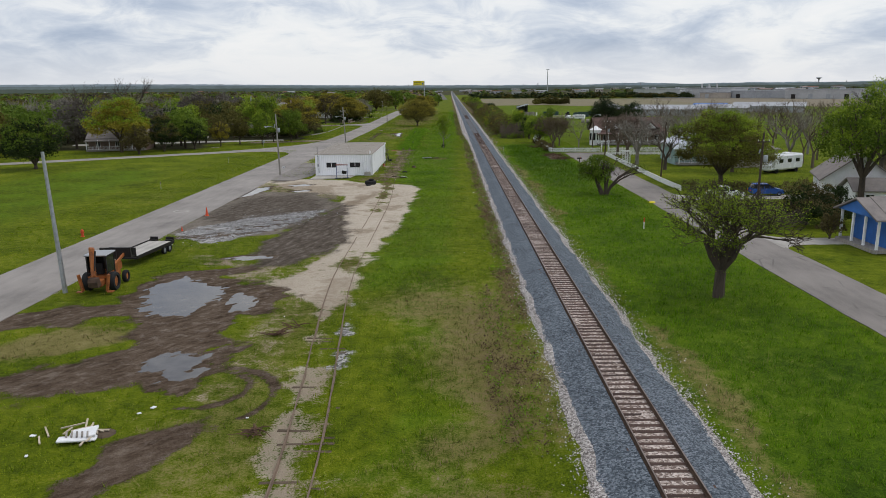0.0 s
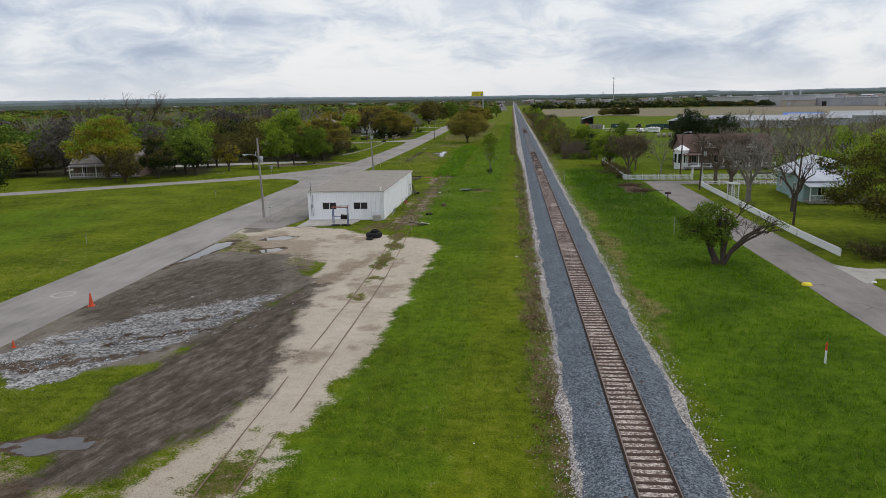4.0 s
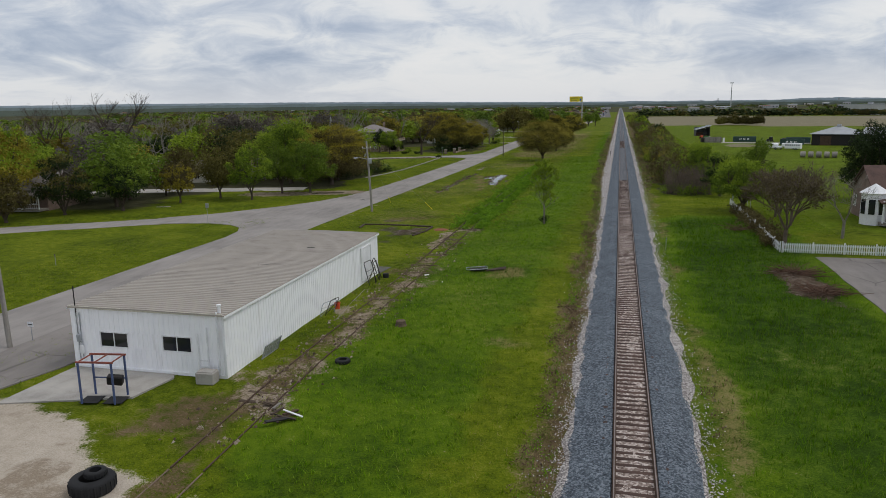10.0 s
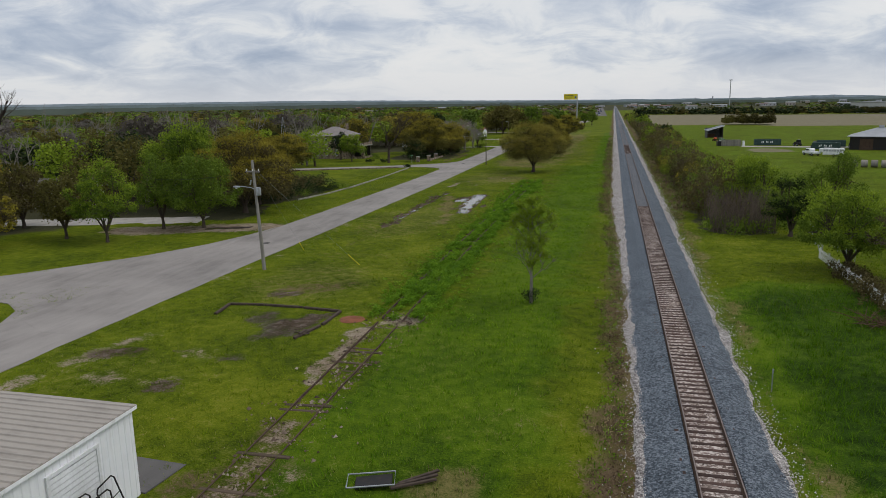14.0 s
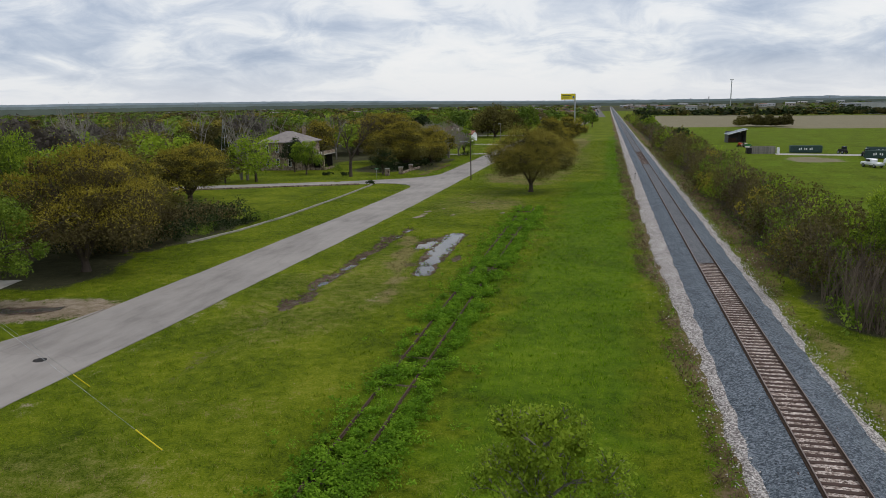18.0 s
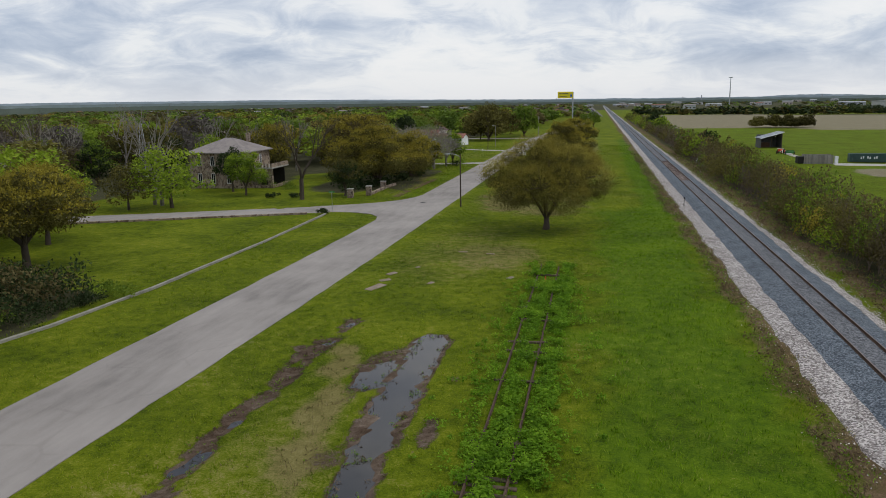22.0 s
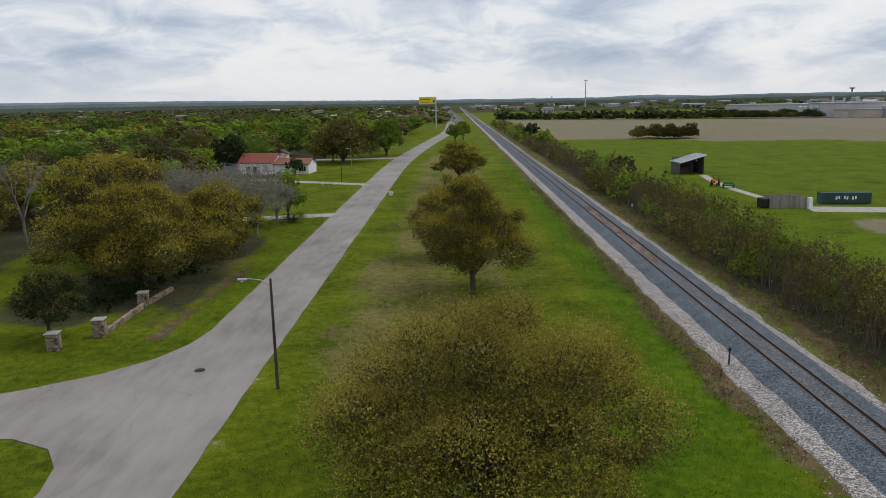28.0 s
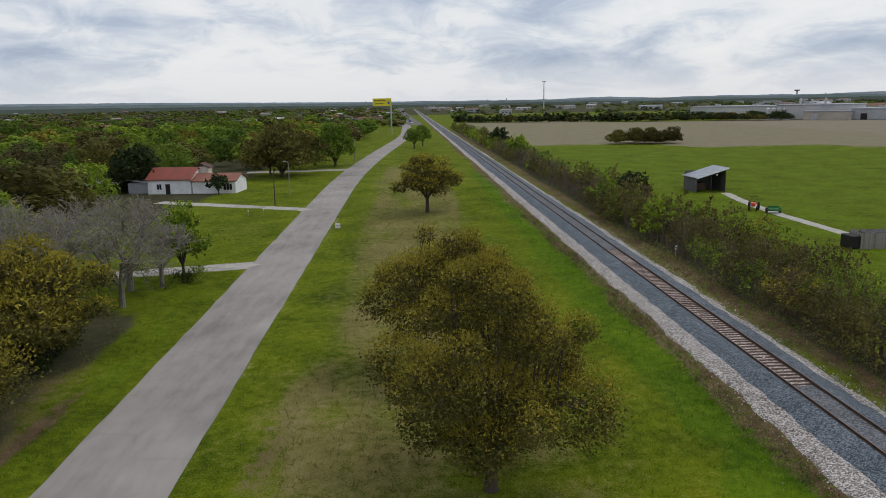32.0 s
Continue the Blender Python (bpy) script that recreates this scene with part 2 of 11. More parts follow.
OLD_TIE = plain("brown_decayed_tie", (0.145, 0.105, 0.072), (0.055, 0.038, 0.026), 2.0, 14, 0.97, 0, 0.7, 0.03, (0.3, 3, 3), 0.4)
WHITE_PAINT = plain("weathered_white_paint", (0.84, 0.84, 0.85), (0.70, 0.70, 0.69), 0.8, 12, 0.6, 0, 0.1, 0.004)
GALV = plain("galvanised_steel", (0.42, 0.44, 0.46), (0.30, 0.31, 0.33), 3, 30, 0.5, 0.6, 0.1, 0.003)
POLE_WOOD = plain("grey_pole_wood", (0.30, 0.28, 0.25), (0.17, 0.15, 0.13), 1.2, 16, 0.95, 0, 0.5, 0.01, (3, 3, 0.3))
DARK_POLE = plain("brown_creosote_wood", (0.085, 0.062, 0.048), (0.04, 0.03, 0.025), 1.2, 16, 0.95, 0, 0.5, 0.01, (3, 3, 0.3))
OLD_KERB = plain("mossy_grey_concrete", (0.29, 0.275, 0.235), (0.15, 0.145, 0.115), 0.9, 14, 0.95, 0, 0.4, 0.01)
PALE_SLAB = plain("pale_weathered_concrete", (0.27, 0.215, 0.17), (0.15, 0.115, 0.088), 2.2, 14, 0.95, 0, 0.5, 0.01)
BLACK_RUBBER = plain("black_rubber", (0.022, 0.022, 0.023), (0.012, 0.012, 0.012), 3, 30, 0.85)
CONCRETE = plain("grey_concrete", (0.40, 0.375, 0.34), (0.26, 0.243, 0.22), 0.7, 18, 0.9, 0, 0.3, 0.006)


def stone_gravel(name, dark, mid, light, scale=14.0, patch=0.5, rough=0.95, strength=0.9):
    k = Nodes(name)
    cell = k.voronoi(scale, "F1", "Color")
    s = k.n("ShaderNodeSeparateColor")
    k.put(s.inputs[0], cell)
    d = k.voronoi(scale)
    f = k.math("ADD", k.math("MULTIPLY", s.outputs[0], 0.7), k.math("MULTIPLY", k.noise(patch, 4, 0.6), 0.4))
    col = k.ramp(f, (0.15, dark), (0.5, mid), (0.9, light))
    return k.done(col, rough, 0, k.bump(k.math("SUBTRACT", 1.0, d), strength, 0.05), 0.2)


BALLAST = stone_gravel("blue_grey_ballast", (0.034, 0.041, 0.050), (0.088, 0.107, 0.129), (0.235, 0.265, 0.30), 15.0)
OLD_BALLAST = stone_gravel("whitish_old_ballast", (0.060, 0.050, 0.044), (0.25, 0.222, 0.207), (0.66, 0.62, 0.59), 14.0)
CRIB = stone_gravel("rust_stained_ballast", (0.085, 0.060, 0.050), (0.30, 0.235, 0.20), (0.66, 0.58, 0.53), 12.0)


def asphalt(name, c, crack=0.5):
    k = Nodes(name)
    big, mid_, fine = k.noise(0.12, 4, 0.6), k.noise(1.1, 4, 0.6, (1, 0.2, 1)), k.noise(60, 2)
    f = k.math("ADD", k.math("ADD", k.math("MULTIPLY", big, 0.45), k.math("MULTIPLY", mid_, 0.3)), k.math("MULTIPLY", fine, 0.25))
    col = k.ramp(f, (0.34, scale3(c, 0.62)), (0.5, c), (0.66, scale3(c, 1.26)))
    edge = k.voronoi(0.22, "DISTANCE_TO_EDGE", "Distance")
    line = k.math("MULTIPLY", k.math("SUBTRACT", 1.0, k.step(edge, 0.004, 0.02)), crack)
    line = k.math("MULTIPLY", line, k.step(k.noise(0.3, 2), 0.45, 0.6))
    col = k.mix(line, col, scale3(c, 0.35))
    return k.done(col, 0.92, 0, k.bump(fine, 0.4, 0.006), 0.25)


ASPHALT = asphalt("pale_worn_asphalt", (0.285, 0.260, 0.240), 0.12)
ASPHALT_OLD = asphalt("patched_grey_asphalt", (0.235, 0.212, 0.195), 0.5)
ASPHALT_DARK = asphalt("dark_asphalt", (0.13, 0.122, 0.116), 0.5)


def water_mat(name, f):
    k = Nodes(name)
    n = k.noise(1.2, 3)
    return k.done(k.ramp(n, (0.3, scale3((0.075, 0.066, 0.058), f)), (0.7, scale3((0.12, 0.108, 0.096), f))), 0.045, 0.0, k.bump(k.noise(3.0, 2), 0.02, 0.01), 0.5)


WATER = water_mat("puddle_water", 1.0)
DARK_WATER = water_mat("clear_dark_water", 0.28)


def ground_mat():
    """Grass, dry grass, caliche, mud, broken asphalt and far fields, by two sets of cover weights."""
    k = Nodes("ground_cover")
    cal, mud, dry, rub = k.attr("cover_a")
    brown, wood, lush, plough = k.attr("cover_b")
    scrape, crush, dirt, dead = k.attr("cover_c")
    n1, n2, n3, n4 = k.noise(0.16, 4, 0.6), k.noise(1.3, 4, 0.65), k.noise(9.0, 3, 0.7), k.noise(26.0, 2, 0.7)
    g = k.math("ADD", k.math("ADD", k.math("MULTIPLY", n1, 0.28), k.math("MULTIPLY", n2, 0.27)), k.math("ADD", k.math("MULTIPLY", n3, 0.28), k.math("MULTIPLY", n4, 0.17)))
    grass = k.ramp(g, (0.39, (0.026, 0.042, 0.002)), (0.465, (0.070, 0.100, 0.003)), (0.535, (0.126, 0.158, 0.005)), (0.62, (0.215, 0.222, 0.022)))
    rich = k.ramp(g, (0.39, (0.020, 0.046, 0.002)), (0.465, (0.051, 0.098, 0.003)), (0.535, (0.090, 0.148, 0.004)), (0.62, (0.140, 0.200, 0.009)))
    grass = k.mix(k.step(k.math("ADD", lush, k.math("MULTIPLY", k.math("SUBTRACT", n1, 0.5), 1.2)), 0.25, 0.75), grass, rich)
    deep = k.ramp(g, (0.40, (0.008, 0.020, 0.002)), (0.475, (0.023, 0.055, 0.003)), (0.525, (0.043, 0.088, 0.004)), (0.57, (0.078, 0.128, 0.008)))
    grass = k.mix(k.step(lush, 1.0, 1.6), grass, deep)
    straw = k.ramp(g, (0.34, (0.075, 0.064, 0.020)), (0.5, (0.170, 0.148, 0.050)), (0.66, (0.29, 0.245, 0.105)))
    w = k.math("ADD", k.math("MULTIPLY", k.math("SUBTRACT", n2, 0.5), 0.9), k.math("MULTIPLY", k.math("SUBTRACT", n3, 0.5), 0.8))
    col = k.mix(k.step(k.math("ADD", dry, k.math("MULTIPLY", w, 1.2)), 0.25, 0.85), grass, straw)
    wide = k.math("MULTIPLY", k.math("SUBTRACT", n1, 0.5), 0.5)

    def lay(col, weight, over, lo=0.38, hi=0.62, amount=0.8):
        f = k.step(k.math("ADD", k.math("ADD", weight, k.math("MULTIPLY", w, amount)), wide), lo, hi)
        return k.mix(f, col, over), f

    churn = k.math("ADD", k.math("MULTIPLY", k.along(1.9, 57, 4.2, 8, 0.7), 0.55), k.math("MULTIPLY", k.along(2.3, 28, 3.2, 8, 0.7), 0.45))
    soil = k.ramp(k.math("ADD", k.math("MULTIPLY", churn, 0.5), k.math("MULTIPLY", g, 0.5)), (0.40, (0.026, 0.016, 0.012)), (0.47, (0.070, 0.045, 0.033)), (0.54, (0.130, 0.094, 0.072)), (0.62, (0.22, 0.175, 0.14)))
    c_cal = k.ramp(k.math("ADD", k.math("MULTIPLY", g, 0.7), k.math("MULTIPLY", k.noise(48.0, 2, 0.7), 0.3)), (0.36, (0.23, 0.185, 0.14)), (0.46, (0.41, 0.345, 0.275)), (0.56, (0.54, 0.47, 0.39)), (0.66, (0.64, 0.575, 0.49)))
    streak = k.math("ADD", k.math("MULTIPLY", k.along(1.7, 72, 4.0, 8, 0.7), 0.6), k.math("MULTIPLY", k.noise(1.8, 6, 0.7, (1.0, 0.45, 1), 0.8), 0.4))
    c_rub = k.ramp(k.math("ADD", k.math("MULTIPLY", streak, 0.5), k.math("MULTIPLY", g, 0.5)), (0.36, (0.072, 0.058, 0.048)), (0.5, (0.170, 0.143, 0.122)), (0.66, (0.31, 0.270, 0.235)))
    c_dead = k.ramp(g, (0.38, (0.050, 0.031, 0.018)), (0.5, (0.118, 0.078, 0.045)), (0.62, (0.215, 0.158, 0.095)))
    col, f0 = lay(col, dead, c_dead, 0.25, 0.95, 1.7)
    c_dirt = k.ramp(g, (0.38, (0.085, 0.058, 0.038)), (0.48, (0.225, 0.170, 0.120)), (0.58, (0.355, 0.292, 0.225)), (0.68, (0.46, 0.395, 0.32)))
    col, f1 = lay(col, cal, c_cal, 0.30, 0.72, 1.3)
    col, f7 = lay(col, dirt, c_dirt, 0.38, 0.7, 1.2)
    col, f2 = lay(col, rub, c_rub, 0.28, 0.75, 1.2)
    c_scr = k.ramp(k.math("ADD", k.math("MULTIPLY", streak, 0.7), k.math("MULTIPLY", g, 0.3)), (0.40, (0.040, 0.029, 0.024)), (0.5, (0.092, 0.071, 0.060)), (0.60, (0.20, 0.168, 0.146)))
    col, f8 = lay(col, scrape, c_scr, 0.3, 0.8, 1.2)
    cells = k.voronoi(7.0, "F1", "Color")
    sc = k.n("ShaderNodeSeparateColor")
    k.put(sc.inputs[0], cells)
    c_cr = k.ramp(k.math("ADD", k.math("MULTIPLY", sc.outputs[0], 0.55), k.math("MULTIPLY", n2, 0.5)), (0.25, (0.08, 0.074, 0.072)), (0.5, (0.24, 0.232, 0.232)), (0.8, (0.50, 0.485, 0.48)))
    col, f9 = lay(col, crush, c_cr, 0.4, 0.62, 1.4)
    col, f3 = lay(col, mud, soil)
    c_brown = k.ramp(g, (0.3, (0.13, 0.112, 0.068)), (0.5, (0.205, 0.178, 0.118)), (0.7, (0.29, 0.255, 0.18)))
    col, f4 = lay(col, brown, c_brown, 0.35, 0.65, 0.3)
    # wood floor: leaf litter, darkened to paint the shade under the canopy
    c_wood_shade = k.ramp(g, (0.38, (0.022, 0.022, 0.012)), (0.5, (0.050, 0.048, 0.026)), (0.62, (0.090, 0.084, 0.046)))
    col, f5 = lay(col, wood, c_wood_shade, 0.35, 0.65, 0.3)
    c_pl = k.ramp(g, (0.3, (0.15, 0.122, 0.09)), (0.5, (0.22, 0.185, 0.14)), (0.7, (0.30, 0.258, 0.205)))
    col, f6 = lay(col, plough, c_pl, 0.35, 0.65, 0.4)
    h = k.math("ADD", k.math("MULTIPLY", n2, 0.35), k.math("ADD", k.math("MULTIPLY", n3, 0.4), k.math("MULTIPLY", n4, 0.25)))
    h = k.math("ADD", h, k.math("ADD", k.math("MULTIPLY", f3, churn), k.math("MULTIPLY", f8, streak)))
    rough = k.ramp(k.math("MULTIPLY", f3, k.step(n2, 0.5, 0.62)), (0.0, 0.95), (1.0, 0.42))
    return k.done(col, rough, 0, k.bump(h, 0.8, 0.14), 0.03, sheen=(0.04, (0.7, 0.8, 0.4)))


GROUND = ground_mat()


def blade_mat():
    k = Nodes("grass_blades")
    dry, lush, shade, _ = k.attr("cover")
    n1, n2 = k.noise(0.16, 4, 0.6), k.noise(1.3, 3)
    g = k.math("ADD", k.math("MULTIPLY", k.island(), 0.4), k.math("ADD", k.math("MULTIPLY", n1, 0.3), k.math("MULTIPLY", n2, 0.3)))
    green = k.ramp(g, (0.3, (0.080, 0.135, 0.004)), (0.5, (0.165, 0.245, 0.008)), (0.7, (0.29, 0.34, 0.024)))
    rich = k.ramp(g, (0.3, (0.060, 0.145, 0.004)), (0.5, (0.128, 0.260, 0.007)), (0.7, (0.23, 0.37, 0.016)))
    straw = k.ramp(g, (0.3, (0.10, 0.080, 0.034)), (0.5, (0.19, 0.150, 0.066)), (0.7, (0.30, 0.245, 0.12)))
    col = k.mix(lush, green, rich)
    col = k.mix(k.step(k.math("ADD", dry, k.math("MULTIPLY", k.math("SUBTRACT", k.island(), 0.5), 0.9)), 0.3, 0.8), col, straw)
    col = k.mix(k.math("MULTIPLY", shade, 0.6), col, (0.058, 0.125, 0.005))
    return k.done(col, 0.8, 0, None, 0.06, 0.3)


BLADE = blade_mat()

# ---- mesh builders ----
class MB:
    """Collects vertices and faces of one mesh."""

    def __init__(self):
        self.v, self.f = [], []

    def add(self, vs, fs):
        o = len(self.v)
        self.v.extend(tuple(p) for p in vs)
        self.f.extend(tuple(i + o for i in f) for f in fs)
        return self

    def box(self, c, s, rz=0.0, bev=0.0, rx=0.0, ry=0.0):
        hx, hy, hz = s[0] / 2, s[1] / 2, s[2] / 2
        m = Matrix.Translation(c) @ Euler((radians(rx), radians(ry), radians(rz))).to_matrix().to_4x4()
        if not bev:
            vs = [(x, y, z) for z in (-hz, hz) for y in (-hy, hy) for x in (-hx, hx)]
            fs = [(0, 2, 3, 1), (4, 5, 7, 6), (0, 1, 5, 4), (2, 6, 7, 3), (0, 4, 6, 2), (1, 3, 7, 5)]
            return self.add([m @ Vector(p) for p in vs], fs)
        b = min(bev, hx * 0.9, hy * 0.9, hz * 0.9)
        vs, idx = [], {}
        for z in (-1, 1):
            for y in (-1, 1):
                for x in (-1, 1):
                    for ax in range(3):
                        p = [x * (hx - b), y * (hy - b), z * (hz - b)]
                        p[ax] = (x * hx, y * hy, z * hz)[ax]
                        idx[x, y, z, ax] = len(vs)
                        vs.append(m @ Vector(p))
        fs = []
        for ax in range(3):
            o = [a for a in range(3) if a != ax]
            for sgn in (-1, 1):
                q = []
                for u, w in ((-1, -1), (1, -1), (1, 1), (-1, 1)):
                    k = [0, 0, 0]
                    k[ax], k[o[0]], k[o[1]] = sgn, u, w
                    q.append(idx[k[0], k[1], k[2], ax])
                fs.append(q if (sgn > 0) != (ax == 1) else q[::-1])
            for u in (-1, 1):
                for w in (-1, 1):
                    k0, k1 = [0, 0, 0], [0, 0, 0]
                    k0[ax], k1[ax] = -1, 1
                    k0[o[0]] = k1[o[0]] = u
                    k0[o[1]] = k1[o[1]] = w
                    q = [idx[(*k0, o[0])], idx[(*k1, o[0])], idx[(*k1, o[1])], idx[(*k0, o[1])]]
                    fs.append(q if (u * w > 0) != (ax == 1) else q[::-1])
        for z in (-1, 1):
            for y in (-1, 1):
                for x in (-1, 1):
                    q = [idx[x, y, z, a] for a in range(3)]
                    fs.append(q if x * y * z > 0 else q[::-1])
        return self.add(vs, fs)

    def tube(self, pts, radii, n=6, caps=True):
        pts = [Vector(p) for p in pts]
        rings = []
        for i, p in enumerate(pts):
            d = (pts[min(i + 1, len(pts) - 1)] - pts[max(i - 1, 0)]).normalized()
            u = d.cross(Vector((0.31, 0.95, 0.07)) if abs(d.y) < 0.9 else Vector((1, 0, 0))).normalized()
            w = d.cross(u)
            r = radii[i] if isinstance(radii, (list, tuple)) else radii
            rings.append([p + (u * math.cos(a) + w * math.sin(a)) * r for a in (2 * math.pi * k / n for k in range(n))])
        fs = []
        for i in range(len(pts) - 1):
            for k in range(n):
                a, b = i * n + k, i * n + (k + 1) % n
                fs.append((a, b, b + n, a + n))
        if caps:
            fs.append(tuple(range(n - 1, -1, -1)))
            fs.append(tuple((len(pts) - 1) * n + k for k in range(n)))
        return self.add([p for r in rings for p in r], fs)

    def cyl(self, p0, p1, r0, r1=None, n=10):
        return self.tube((p0, p1), [r0, r0 if r1 is None else r1], n)

    def prism(self, poly, z0, z1):
        """A flat polygon (counter-clockwise, x and y) raised from z0 to z1."""
        n = len(poly)
        fs = [tuple(range(n - 1, -1, -1)), tuple(range(n, 2 * n))]
        fs += [(i, (i + 1) % n, n + (i + 1) % n, n + i) for i in range(n)]
        return self.add([(x, y, z0) for x, y in poly] + [(x, y, z1) for x, y in poly], fs)

    def lathe(self, prof, n=16, c=(0, 0, 0), closed=False):
        """Turns (radius, z) pairs round the z axis through c."""
        vs = [(c[0] + r * math.cos(2 * math.pi * k / n), c[1] + r * math.sin(2 * math.pi * k / n), c[2] + z) for r, z in prof for k in range(n)]
        m = len(prof)
        fs = [(i * n + k, i * n + (k + 1) % n, ((i + 1) % m) * n + (k + 1) % n, ((i + 1) % m) * n + k) for i in range(m if closed else m - 1) for k in range(n)]
        return self.add(vs, fs)

    def sweep(self, prof, pts, closed=True):
        """Carries a profile of (side, up) pairs along pts that lie nearly level."""
        n, rings = len(prof), []
        for i, p in enumerate(pts):
            a, b = pts[max(i - 1, 0)], pts[min(i + 1, len(pts) - 1)]
            d = Vector((b[0] - a[0], b[1] - a[1], 0)).normalized()
            s = Vector((d.y, -d.x, 0))
            rings += [(p[0] + s.x * u, p[1] + s.y * u, (p[2] if len(p) > 2 else 0) + w) for u, w in prof]
        fs = []
        for i in range(len(pts) - 1):
            for k in range(n if closed else n - 1):
                a, b = i * n + k, i * n + (k + 1) % n
                fs.append((a, a + n, b + n, b))
        if closed:
            fs.append(tuple(range(n)))
            fs.append(tuple((len(pts) - 1) * n + k for k in range(n - 1, -1, -1)))
        return self.add(rings, fs)

    def mesh(self, name, material, smooth=None):
        me = bpy.data.meshes.new(name)
        me.from_pydata(self.v, [], self.f)
        me.materials.append(material)
        if smooth:
            me.polygons.foreach_set("use_smooth", [True] * len(me.polygons))
            me.set_sharp_from_angle(angle=radians(smooth))
        me.update()
        return me


def mesh_np(name, v, f, material, cover=None):
    """A mesh from arrays: v (n, 3), f (m, 3 or 4); cover: a colour for each vertex."""
    me = bpy.data.meshes.new(name)
    k = f.shape[1]
    me.vertices.add(len(v)), me.loops.add(f.size), me.polygons.add(len(f))
    me.vertices.foreach_set("co", np.ascontiguousarray(v, np.float32).ravel())
    me.loops.foreach_set("vertex_index", np.ascontiguousarray(f, np.int32).ravel())
    me.polygons.foreach_set("loop_start", np.arange(0, f.size, k, dtype=np.int32))
    if cover:
        for key, c in cover.items():
            me.color_attributes.new(key, "FLOAT_COLOR", "POINT").data.foreach_set("color", np.ascontiguousarray(c, np.float32).ravel())
    me.materials.append(material)
    me.update(calc_edges=True)
    return me


def thing(name, x=0.0, y=0.0, z=0.0, rz=0.0, label="", category="", group="", kind=""):
    ob = new(name)
    ob.empty_display_size = 0.3
    ob.matrix_world = pose(x, y, z, 0, 0, rz)
    return tagged(ob, label, category, group, kind)


def part(name, mb, material, parent=None, label="", smooth=None):
    ob = new(name, mb.mesh(name, material, smooth) if isinstance(mb, MB) else mb)
    ob.parent = parent
    return tagged(ob, label) if label else ob


def solo(name, mb, material, label="", category="", group="", kind="", smooth=None, at=None):
    ob = new(name, mb.mesh(name, material, smooth) if isinstance(mb, MB) else mb)
    if at:
        ob.matrix_world = pose(*at)
    return tagged(ob, label, category, group, kind)


def fbm(x, y, s, seed=0.0, octaves=4):
    """Smooth noise of arrays, about -1 to 1."""
    t, a, tot = np.zeros_like(x, dtype=float), 1.0, 0.0
    for o in range(octaves):
        f = 2.0 ** o / s
        t += a * (np.sin(x * f * 1.7 + 2.1 * np.sin(y * f * 1.1 + seed + o) + 3.1 * o + seed) * np.cos(y * f * 1.9 + 1.7 * np.sin(x * f * 1.3 - seed * 1.3 + 2 * o) + 1.3 * o))
        tot += a
        a *= 0.55
    return t / tot * 1.3


def sstep(v, lo, hi):
    t = np.clip((v - lo) / (hi - lo), 0, 1)
    return t * t * (3 - 2 * t)


def capsule(x, y, x0, y0, x1, y1, r):
    """How far inside (positive) a band of half-width r from (x0, y0) to (x1, y1) a place lies."""
    dx, dy = x1 - x0, y1 - y0
    t = np.clip(((x - x0) * dx + (y - y0) * dy) / max(dx * dx + dy * dy, 1e-9), 0, 1)
    return r - np.hypot(x - x0 - t * dx, y - y0 - t * dy)


def ell(x, y, cx, cy, rx, ry, rot=0.0):
    c, s = math.cos(radians(rot)), math.sin(radians(rot))
    u, w = (x - cx) * c + (y - cy) * s, -(x - cx) * s + (y - cy) * c
    return (1 - np.hypot(u / rx, w / ry)) * min(rx, ry)


def rect(x, y, x0, y0, x1, y1):
    return np.minimum(np.minimum(x - x0, x1 - x), np.minimum(y - y0, y1 - y))


def most(*a):
    r = a[0]
    for b in a[1:]:
        r = np.maximum(r, b)
    return r


# ---- the lie of the land ----
RAIL_X = 8.0


def road_x(y):
    """Middle of the street west of the line: straight, then swinging over towards the line."""
    y = np.asarray(y, float)
    base = -32.0 + 2.2 * sstep(y, 150, 270)
    return base + 14.5 * sstep(y, 425, 720)


def south_y(x):
    """Middle line of the side street south of the woods."""
    return 176.4 + 0.62 * (x + 35.6)


def north_y(x):
    return 289.0 + 0.42 * (x + 33.2)


def poly(x, y, *pts):
    """How deep inside a convex outline, given anticlockwise, a place lies."""
    d = np.full(np.shape(x), 1e9)
    for (x0, y0), (x1, y1) in zip(pts, pts[1:] + pts[:1]):
        l = math.hypot(x1 - x0, y1 - y0)
        d = np.minimum(d, ((x1 - x0) * (y - y0) - (y1 - y0) * (x - x0)) / l)
    return d


